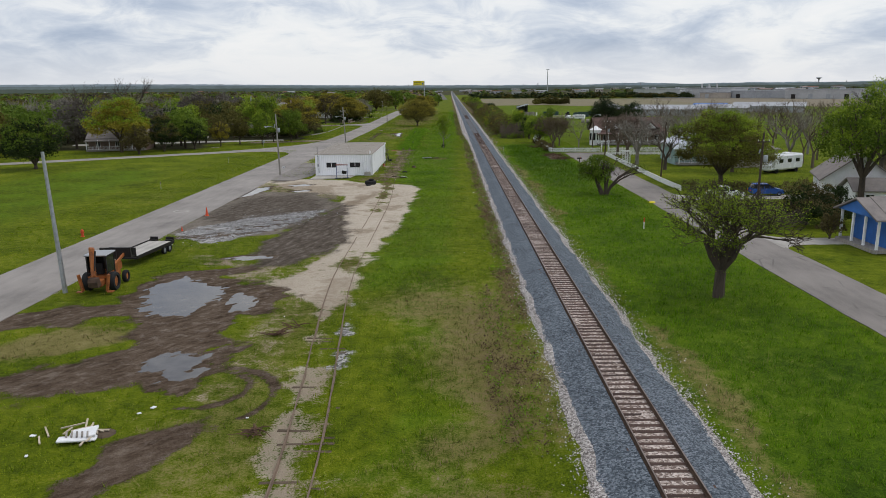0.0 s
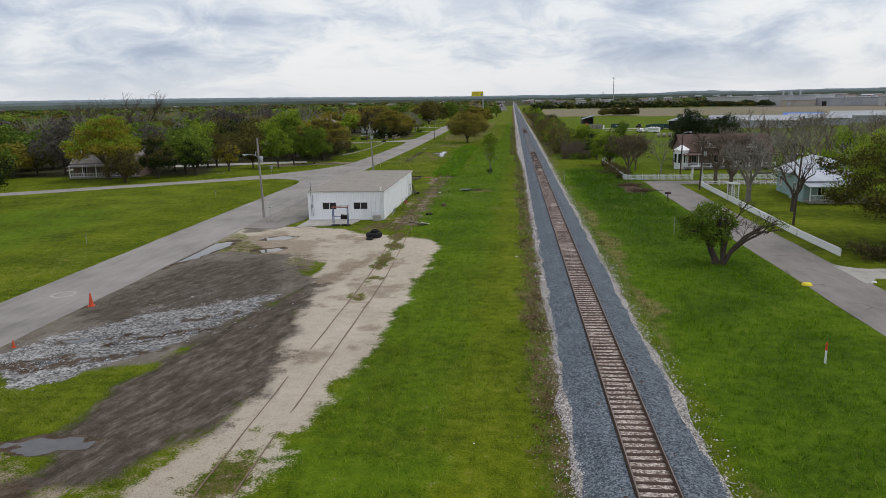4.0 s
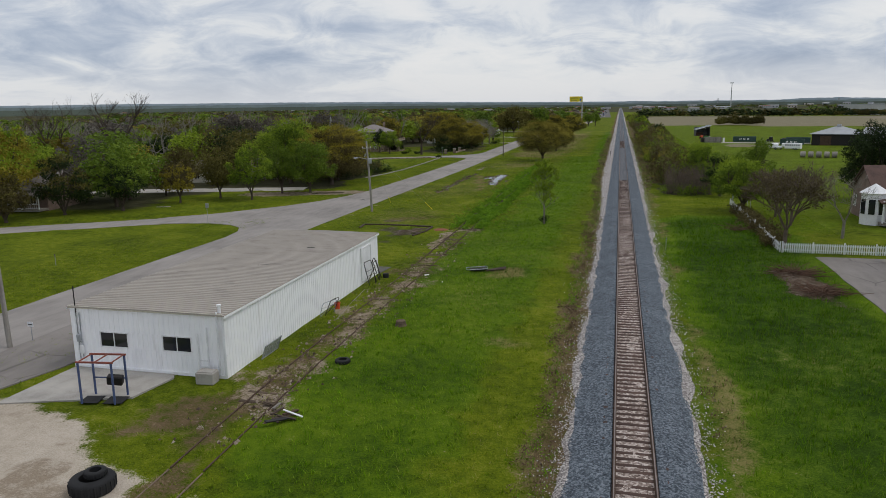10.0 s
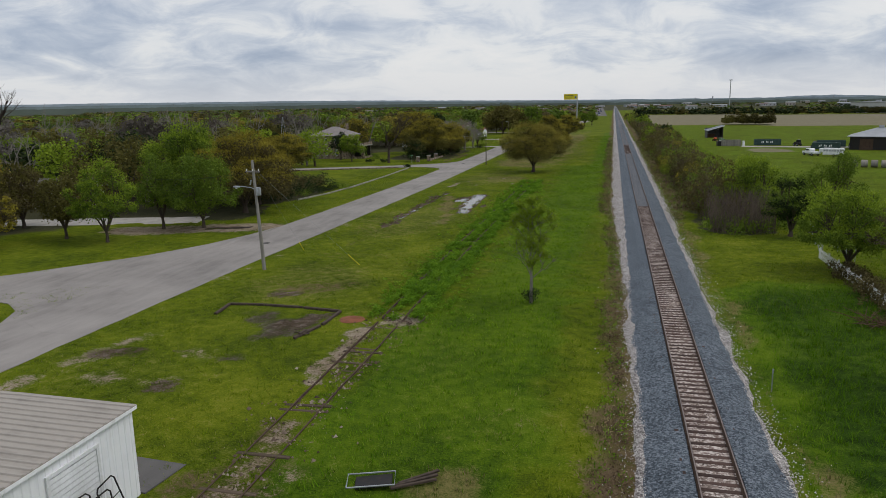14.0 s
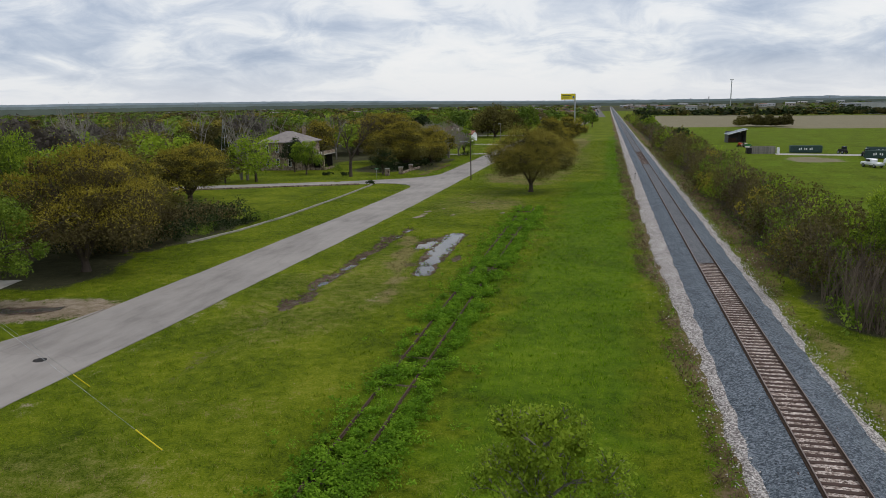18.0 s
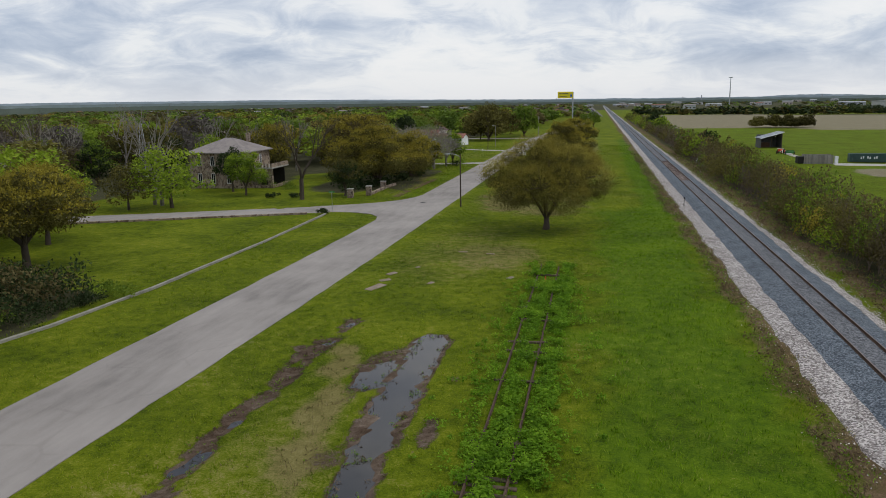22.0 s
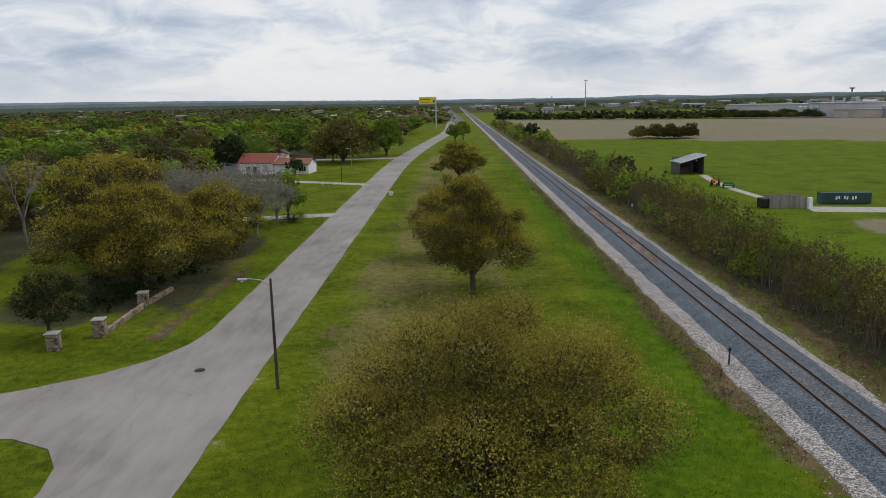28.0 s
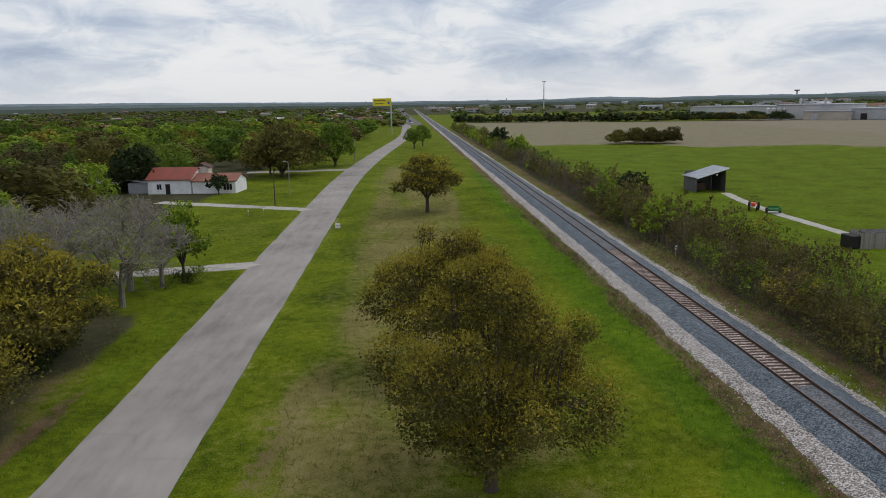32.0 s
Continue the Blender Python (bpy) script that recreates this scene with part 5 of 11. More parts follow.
def limbs(mb, rng, h, r, base, trunk_r, targets, n_main=6, lean=0.0, fork=0.9):
    """Trunk, main limbs and branches that reach the clumps."""
    top = Vector((lean * base, rng.uniform(-0.1, 0.1), base * fork))
    mb.tube([(0, 0, -0.3), (0, 0, 0.15), (top.x * 0.5 + 0.04, top.y * 0.5, top.z * 0.5), top], [trunk_r * 1.7, trunk_r * 1.25, trunk_r, trunk_r * 0.9], 9)
    arms, fine = [], MB()
    ang = np.arctan2(targets[:, 1], targets[:, 0])
    for k in range(n_main):
        lo, hi = -math.pi + 2 * math.pi * k / n_main, -math.pi + 2 * math.pi * (k + 1) / n_main
        mine = targets[(ang >= lo) & (ang < hi)]
        if len(mine) == 0:
            continue
        mid = Vector(mine.mean(0)) * 0.85
        mid.z = max(mid.z, top.z + 0.2)
        bend = top.lerp(mid, 0.5) + Vector((0, 0, 0.12 * (mid - top).length))
        arms.append(MB().tube([top - Vector((0, 0, 0.1)), bend, mid], [trunk_r * 0.62, trunk_r * 0.45, trunk_r * 0.26], 6))
        for t in mine[:: max(1, len(mine) // 9)]:
            e = Vector(t)
            s = bend.lerp(mid, rng.random())
            fine.tube([s, s.lerp(e, 0.5) + Vector((0, 0, 0.06 * (e - s).length)), e], [trunk_r * 0.24, trunk_r * 0.15, trunk_r * 0.05], 4, False)
    return arms, fine


def tree(name, x, y, h, r, base, trunk_r, leaf, label, seed, boughs=13, cover=0.5, size=0.11, lump=0.32, lean=0.0, z=0.0, rz=0.0, group="", mains=6, trunk_mat=None, second=None, fill=0.3, tips=-0.22, belly=0.35):
    rng = np.random.default_rng(seed)
    C, Rd, flat = crown_lobes(rng, h, r, base, lump, boughs, belly)
    C[:, 0] += lean * base * 2
    mb = MB()
    inner = np.repeat(C, 3, 0)
    arms, fine = limbs(mb, rng, h, r, base, trunk_r, inner + way(rng, len(inner)) * np.repeat(Rd, 3)[:, None] * 0.6, mains, lean)
    ob = thing(name, x, y, z, rz, label, "tree", group)
    stem = part("trunk", mb, trunk_mat or BARK, ob, smooth=60)
    for a in arms:
        part("limb", a, trunk_mat or BARK, stem)
    if fine.v:
        tagged(part("branchwork", fine, trunk_mat or BARK, stem), kind="stuff")
    p, d, s, t = crown_leaves(rng, C, Rd, flat, size, cover, fill, 0.6, base * 0.85)
    # upper outer leaves take the young-leaf colour, which also paints sunlit lobe tops
    lit_tip = np.zeros(len(p), bool) if second is None else (t + rng.normal(0, 0.16, len(p)) + 0.35 * (p[:, 2] - base) / (h - base)) > tips + 0.35
    crown = part("crown", mesh_np("crown", *leaves_at(rng, p[~lit_tip], d[~lit_tip], s[~lit_tip], three=size > 0.052), LEAF[leaf]), None, ob)
    if lit_tip.any():
        part("young_foliage", mesh_np("young_foliage", *leaves_at(rng, p[lit_tip], d[lit_tip], s[lit_tip], 0.45, 0.5, 0.55, 0.7, size > 0.052), LEAF[second]), None, crown)
    return ob


def bare_branches(mb, rng, p, d, length, radius, depth, spread=0.6, up=0.12, thin=0.016):
    """Forking bare limbs down to thin twigs."""
    radius = max(radius, thin)
    mid = p + d * length * 0.5 + Vector((rng.uniform(-1, 1), rng.uniform(-1, 1), rng.uniform(-0.4, 0.8))) * length * 0.07
    e = p + d * length
    if depth == 0:
        mb.tube([p, e], [radius, radius * 0.6], 3, False)
        return
    if depth == 1:
        mb.tube([p, e], [radius, radius * 0.62], 3, False)
    else:
        mb.tube([p, mid, e], [radius, radius * 0.82, radius * 0.62], 5 if depth > 3 else 3, False)
    for k in range(3 if rng.random() < 0.42 or depth > 4 else 2):
        v = Vector((rng.gauss(0, spread), rng.gauss(0, spread), rng.gauss(up, spread * 0.6)))
        bare_branches(mb, rng, p.lerp(e, rng.uniform(0.65, 1.0)), (d + v).normalized(), length * rng.uniform(0.6, 0.82), radius * rng.uniform(0.5, 0.66), depth - 1, spread, up, thin)


def bare_tree(name, x, y, h, label, seed, depth=5, r=0.2, spread=0.55, material=None, forks=3, tint=None, twigs=0, group="", up=0.12, leaves=3, leaf=0.07):
    rng = random.Random(seed)
    mb, stem = MB(), MB()
    low = h * 0.22
    stem.tube([(0, 0, -0.3), (0, 0, 0.1), (0.05, 0.03, low)], [r * 1.5, r * 1.15, r], 8)
    for k in range(forks):
        a = 2 * math.pi * (k + rng.random() * 0.6) / forks
        bare_branches(mb, rng, Vector((0.05, 0.03, low - 0.1)), Vector((math.cos(a) * 0.55, math.sin(a) * 0.55, 1)).normalized(), h * 0.27, r * 0.7, depth, spread, up, 0.022 if depth > 5 else 0.016)
    ob = thing(name, x, y, 0, 0, label, "tree", group)
    st = part("trunk", stem, material or TWIG, ob)
    tagged(part("branchwork", mb, material or TWIG, st, "bare forking limbs"), kind="stuff")
    if tint:
        ends = np.array(mb.v[-int(len(mb.v) * 0.75):])
        g = np.random.default_rng(seed)
        pick = ends[g.integers(0, len(ends), twigs)]
        v, f = leaf_cloud(g, pick, np.full(twigs, 0.35), leaves, leaf)
        tagged(part("young_foliage", mesh_np("young_foliage", v, f, LEAF[tint]), None, ob), kind="stuff")
    return ob


bare_tree("mesquite_tree", 18.3, 47.4, 8.8, "dark many-limbed tree with soft yellow-green spring leaves", 27, 6, 0.34, 0.58, BARK, 7, "lime", 4600, "trees east of the line", 0.10, 4, 0.05)
OAK_LABEL = "broad live oak with dense olive spring foliage"
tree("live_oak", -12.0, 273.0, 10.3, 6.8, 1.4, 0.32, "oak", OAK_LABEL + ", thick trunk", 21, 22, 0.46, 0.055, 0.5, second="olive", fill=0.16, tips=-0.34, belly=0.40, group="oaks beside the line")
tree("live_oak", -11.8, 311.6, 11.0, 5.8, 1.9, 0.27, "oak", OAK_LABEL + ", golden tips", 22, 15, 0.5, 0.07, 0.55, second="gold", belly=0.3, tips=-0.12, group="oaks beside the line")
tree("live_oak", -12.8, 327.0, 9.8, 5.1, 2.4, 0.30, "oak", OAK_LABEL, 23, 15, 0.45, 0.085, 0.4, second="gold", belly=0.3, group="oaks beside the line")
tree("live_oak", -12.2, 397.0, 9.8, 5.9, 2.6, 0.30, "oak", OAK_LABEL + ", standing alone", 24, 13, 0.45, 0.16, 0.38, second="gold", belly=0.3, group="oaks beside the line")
tree("small_tree", -12.5, 560.0, 8.0, 4.4, 2.0, 0.25, "green", "small round green tree in the grass strip", 25, 11, 0.5, 0.24, 0.25, group="oaks beside the line")
tree("small_tree", -8.8, 578.0, 8.6, 4.6, 2.0, 0.25, "green", "small round green tree in the grass strip", 26, 11, 0.5, 0.24, 0.25, group="oaks beside the line")
tree("leaning_tree", 20.3, 95.6, 5.4, 2.6, 1.5, 0.28, "green", "low gnarled tree leaning over with one leafy side", 28, 9, 0.5, 0.09, 0.35, lean=-0.35)


def sapling(x, y):
    """A slim young tree: one leader, many rising side twigs, soft thin leaves."""
    rng = random.Random(29)
    ob = thing("sapling", x, y, 0, 0, "thin grey young tree with soft fresh yellow-green leaves", "tree")
    stem, mb = MB(), MB()
    stem.tube([(0, 0, -0.3), (0.03, 0.02, 1.5), (-0.05, 0.05, 3.4), (0.08, 0.0, 5.4), (0.05, 0.05, 7.2)], [0.14, 0.11, 0.085, 0.055, 0.02], 7)
    for k in range(19):
        z = 1.7 + 4.9 * k / 18
        a = k * 2.4 + rng.uniform(-0.4, 0.4)
        bare_branches(mb, rng, Vector((0, 0, z)), Vector((math.cos(a) * 0.9, math.sin(a) * 0.9, rng.uniform(0.7, 1.2))).normalized(), rng.uniform(0.8, 1.25) * (1.05 - 0.5 * abs(k - 7) / 12), 0.045, 4, 0.5, 0.16, 0.012)
    st = part("trunk", stem, TWIG, ob)
    tagged(part("branchwork", mb, TWIG, st, "thin rising side twigs"), kind="stuff")
    g = np.random.default_rng(29)
    ends = np.array(mb.v[int(len(mb.v) * 0.1):])
    v, f = leaf_cloud(g, ends[g.integers(0, len(ends), 4200)], np.full(4200, 0.28), 4, 0.05)
    tagged(part("young_foliage", mesh_np("young_foliage", v, f, LEAF["lime"]), None, ob), kind="stuff")


sapling(-1.5, 173.0)


def gnarled_limbs():
    """The crooked dark stems that arch away from the leaning tree."""
    rng = random.Random(12)
    ob = thing("bare_limb_tree", 20.7, 95.2, 0, 0, "dark crooked stems arching over from the leaning tree", "tree")
    ends = []
    for lean, top, dy, r in ((4.3, 3.5, 0.0, 0.17), (3.2, 3.0, -0.5, 0.14), (4.9, 2.9, 0.6, 0.13), (1.2, 4.2, 0.2, 0.13), (-0.4, 3.6, -0.3, 0.16)):
        pts = [Vector((0.1 * rng.random(), dy * 0.2, -0.2)), Vector((lean * 0.16, dy * 0.4, top * 0.34)), Vector((lean * 0.40, dy * 0.7, top * 0.68)), Vector((lean * 0.70, dy, top * 0.92)), Vector((lean, dy * 1.1, top))]
        limb = part("limb", MB().tube(pts, [r * 1.25, r, r * 0.8, r * 0.6, r * 0.4], 8), BARK, ob, smooth=60)
        tw = MB()
        for k in range(5):
            p = pts[2].lerp(pts[4], rng.random())
            bare_branches(tw, rng, p, Vector((rng.uniform(-0.4, 0.9), rng.uniform(-0.7, 0.7), 0.7)).normalized(), 0.8, 0.04, 3, 0.6, 0.1)
        tagged(part("twigs", tw, BARK, limb), kind="stuff")
        ends.append(tuple(pts[4] + Vector((0.2, 0, 0.35))))
    rng2 = np.random.default_rng(3)
    v, f = leaf_cloud(rng2, np.array(ends[:3]), np.full(3, 0.6), 120, 0.06)
    part("leaves", mesh_np("leaves", v, f, LEAF["green"]), None, ob)


gnarled_limbs()
def low_shrubs():
    """Dark low shrubs along the kerb wall."""
    rng = np.random.default_rng(55)
    for i, (x, y, r) in enumerate(((-44.2, 229.5, 1.3), (-43.2, 233.0, 1.4), (-42.6, 236.6, 1.2), (-42.4, 240.0, 1.3), (-45.6, 226.0, 1.5), (-46.5, 232.0, 1.6), (-37.2, 354.6, 1.7), (-38.6, 353.4, 1.4), (-41.5, 280.9, 0.8), (-58.2, 306.6, 1.5), (-52.0, 296.4, 0.8), (-55.5, 295.6, 0.8))):
        q = np.stack([rng.normal(0, r * 0.5, 9), rng.normal(0, r * 0.6, 9), rng.uniform(0.3, r * 0.75, 9)], -1)
        v, f = leaf_cloud(rng, q, np.full(9, r * 0.5), 110, 0.075)
        ob = thing("low_shrub", x, y, 0, 0, "low dark green shrub beside the lawn", "shrub", "low shrubs")
        part("foliage", mesh_np("foliage", v, f, LEAF["dark" if i % 3 else "green"]), None, ob)


low_shrubs()


def thicket(name, seed, n, edge, lo, hi, kind, label, size=0.11):
    """Tangled undergrowth inside a convex outline, too dense to tell apart."""
    rng = np.random.default_rng(seed)
    xs, ys = [p[0] for p in edge], [p[1] for p in edge]
    x, y = rng.uniform(min(xs), max(xs), n * 3), rng.uniform(min(ys), max(ys), n * 3)
    ok = np.where(poly(x, y, *edge) > 0)[0][:n]
    h = rng.uniform(lo, hi, len(ok))
    c = np.repeat(np.stack([x[ok], y[ok], h * 0.55], -1), 4, 0) + rng.normal(0, 0.45, (4 * len(ok), 3)) * np.array([1, 1, 0.7])
    v, f = leaf_cloud(rng, c, np.repeat(h * 0.42, 4), 20, size * 1.25)
    v[:, 2] = np.maximum(v[:, 2], 0.0)
    tagged(new(name, mesh_np(name, v, f, LEAF[kind])), label, "thicket", "", "stuff")


WALL_SIDE = [(-64, 215), (-47, 216), (-43.6, 225), (-42.8, 239), (-50, 241), (-64, 243)]
thicket("undergrowth", 61, 190, WALL_SIDE, 1.2, 3.4, "dark", "dense dark undergrowth behind the kerb wall")
thicket("undergrowth", 62, 150, WALL_SIDE, 1.2, 3.8, "rust", "dense brown undergrowth behind the kerb wall")
thicket("undergrowth", 66, 120, [(21.5, 161), (23.4, 161), (23.6, 186), (21.7, 186)], 0.5, 1.3, "rust", "brown brambles overgrowing the picket fence", 0.08)
thicket("undergrowth", 67, 60, [(32.8, 96.6), (46, 95.6), (46, 97.4), (32.8, 98.2)], 0.9, 1.6, "rust", "brown leafless hedge behind the parked cars", 0.08)
HEDGE_FOOT = [(13.4, 203.5), (17, 201.5), (22.5, 207), (24.5, 217), (21, 218), (14.5, 208)]
thicket("undergrowth", 63, 80, HEDGE_FOOT, 0.7, 1.5, "green", "low green bushes where the brush begins", 0.09)
OAK_FOOT = [(-52, 303), (-44, 306), (-40.5, 318), (-39.5, 336), (-44, 346), (-54, 346)]
thicket("undergrowth", 64, 110, OAK_FOOT, 0.5, 1.4, "dark", "dark undergrowth in the shade of the oaks")
solo("shrub_foot", mesh_np("shrub_foot", *leaf_cloud(np.random.default_rng(4), np.array([(0, 0, 0.4), (0.2, 0.1, 0.8), (-0.2, 0, 0.6)]), np.array([0.5, 0.45, 0.5]), 160, 0.06), LEAF["dark"]), None, "dark leafy suckers round the sapling foot", "shrub", kind="stuff", at=(-1.5, 173.0, 0))

# trees west of the street, south to north
for nm, x, y, h, r, b, tr, lf, lb, sd, cl, pr, sz, sec in (
    ("street_tree", -58.3, 184.0, 6.6, 2.7, 1.2, 0.14, "gold", "small golden budding tree on mown grass", 101, 9, 0.42, 0.123, "rust"),
    ("street_tree", -55.2, 190.4, 6.9, 3.0, 1.2, 0.16, "oak", "small olive tree beside the parking strip", 102, 12, 0.42, 0.115, None),
    ("street_tree", -49.0, 189.2, 9.1, 3.6, 1.3, 0.16, "green", "bright green spring tree beside the parking strip", 103, 12, 0.42, 0.101, "lime"),
    ("street_tree", -48.2, 198.2, 9.0, 3.2, 1.3, 0.17, "green", "dark green tree beside the parking strip", 104, 12, 0.42, 0.099, "green"),
    ("street_tree", -43.6, 199.4, 9.0, 4.5, 1.2, 0.18, "green", "green broadleaf tree close to the street", 105, 12, 0.42, 0.088, None),
    ("pecan_tree", -44.6, 211.5, 11.2, 6.6, 1.0, 0.34, "rust", "large brown-green budding tree over the gravel drive", 106, 16, 0.42, 0.09, "gold"),
    ("pecan_tree", -53.5, 213.0, 12.4, 6.4, 1.2, 0.32, "green", "tall bright green tree behind the gravel drive", 107, 16, 0.42, 0.112, "lime"),
    ("live_oak", -50.5, 226.5, 9.0, 5.2, 1.2, 0.28, "oak", "wide olive-brown oak behind the roadside grass", 126, 14, 0.42, 0.11, "gold"),
    ("live_oak", -46.6, 219.5, 8.6, 5.0, 0.8, 0.24, "rust", "brown-green budding oak near the gravel drive", 127, 12, 0.42, 0.1, "oak"),
    ("live_oak", -59.5, 233.0, 9.6, 5.4, 1.2, 0.3, "oak", "broad olive oak at the woods edge", 128, 14, 0.42, 0.13, "gold"),
    ("house_tree", -80.5, 323.0, 8.6, 3.8, 1.2, 0.2, "green", "green tree close beside the stone house", 129, 11, 0.4, 0.14, "lime"),
    ("house_tree", -72.0, 332.0, 10.5, 5.2, 1.0, 0.26, "oak", "olive tree behind the stone house", 130, 13, 0.4, 0.17, "gold"),
    ("house_tree", -90.5, 322.0, 9.5, 4.6, 1.0, 0.24, "dark", "dark tree beside the stone house", 131, 12, 0.4, 0.18, "oak"),
    ("house_tree", -86.0, 341.0, 11.5, 5.4, 1.0, 0.26, "oak", "broad olive tree behind the stone house", 132, 13, 0.4, 0.2, "green"),
    ("house_tree", -96.0, 309.0, 8.5, 4.2, 0.8, 0.22, "dark", "low dark tree at the lawn edge", 133, 11, 0.4, 0.18, "green"),
    ("live_oak", -56.0, 246.7, 9.4, 6.6, 2.5, 0.32, "oak", "wide low live oak on a lawn, golden new leaves", 108, 16, 0.42, 0.117, "gold"),
    ("live_oak", -63.0, 257.5, 8.6, 4.6, 2.4, 0.24, "oak", "olive live oak beside the side street", 109, 12, 0.42, 0.133, "gold"),
    ("willow_tree", -76.8, 168.6, 12.8, 7.6, 3.2, 0.34, "gold", "large yellow-green dome tree before the porch house", 110, 16, 0.42, 0.174, "lime"),
    ("dark_tree", -77.5, 134.0, 10.4, 5.6, 0.8, 0.3, "dark", "dense dark green tree at the field edge", 111, 16, 0.42, 0.167, "green"),
    ("lawn_tree", -61.3, 298.6, 7.0, 3.6, 1.5, 0.16, "green", "light green round tree on the stone house lawn", 112, 12, 0.42, 0.106, "lime"),
    ("lawn_tree", -66.0, 303.2, 7.6, 2.9, 1.8, 0.16, "dark", "dark olive tree before the stone house", 113, 12, 0.42, 0.122, None),
    ("lawn_tree", -44.9, 299.4, 5.9, 3.0, 1.3, 0.15, "dark", "low round dark olive tree by the gate pillars", 114, 12, 0.42, 0.085, "oak"),
    ("live_oak", -44.5, 315.5, 10.6, 8.6, 0.7, 0.4, "oak", "huge spreading live oak with golden spring tips", 115, 16, 0.42, 0.106, "gold"),
    ("live_oak", -42.5, 331.0, 8.8, 6.6, 0.5, 0.34, "oak", "spreading live oak close to the street, golden tips", 116, 16, 0.42, 0.132, "gold"),
    ("live_oak", -53.0, 327.0, 12.4, 7.0, 2.0, 0.4, "rust", "tall brown-gold oak behind the spreading oaks", 117, 16, 0.42, 0.139, "gold"),
    ("green_tree", -39.2, 357.0, 8.0, 3.0, 1.2, 0.15, "green", "fresh green tree among bare trees by the drive", 118, 12, 0.42, 0.184, "lime"),
    ("green_tree", -56.0, 352.0, 10.5, 4.6, 1.5, 0.2, "green", "yellow-green tree behind bare trees", 119, 12, 0.42, 0.19, "lime"),
    ("dome_tree", -46.5, 463.0, 13.6, 10.5, 1.0, 0.5, "oak", "huge dome of brown-green oak beside the street", 120, 16, 0.42, 0.4, "oak"),
    ("dome_tree", -36.0, 491.0, 12.8, 7.0, 1.0, 0.4, "green", "broad bright green tree beside the curving street", 121, 16, 0.42, 0.4, "green"),
    ("round_bush", -53.4, 428.0, 4.6, 2.3, 0.9, 0.15, "dark", "dark round bush before the red-roofed house", 122, 9, 0.42, 0.35, None),
    ("cedar_tree", -73.0, 437.0, 10.5, 6.0, 0.6, 0.3, "dark", "dense dark cedar beside the red-roofed house", 123, 16, 0.42, 0.384, None),
    ("street_tree", -67.5, 170.5, 8.6, 4.2, 0.5, 0.2, "dark", "dark dense tree before the brown house", 134, 12, 0.42, 0.13, "oak"),
    ("street_tree", -62.0, 175.5, 8.0, 3.8, 0.8, 0.2, "dark", "dark dense tree along the side street", 135, 12, 0.42, 0.12, "green"),
    ("street_tree", -70.5, 163.5, 6.6, 3.6, 0.4, 0.2, "rust", "brown budding tree before the brown house", 136, 12, 0.42, 0.13, "oak"),
    ("street_tree", -66.0, 196.0, 8.2, 3.9, 1.2, 0.2, "rust", "brown budding tree behind the parking strip", 124, 12, 0.42, 0.14, "oak"),
    ("street_tree", -71.5, 186.0, 7.8, 4.2, 1.2, 0.2, "oak", "low olive-brown tree along the side street", 125, 12, 0.42, 0.153, "rust"),
):
    tree(nm, x, y, h, r, b, tr, lf, lb, sd, cl, pr, sz, 0.4, second=sec, group="trees west of the street")

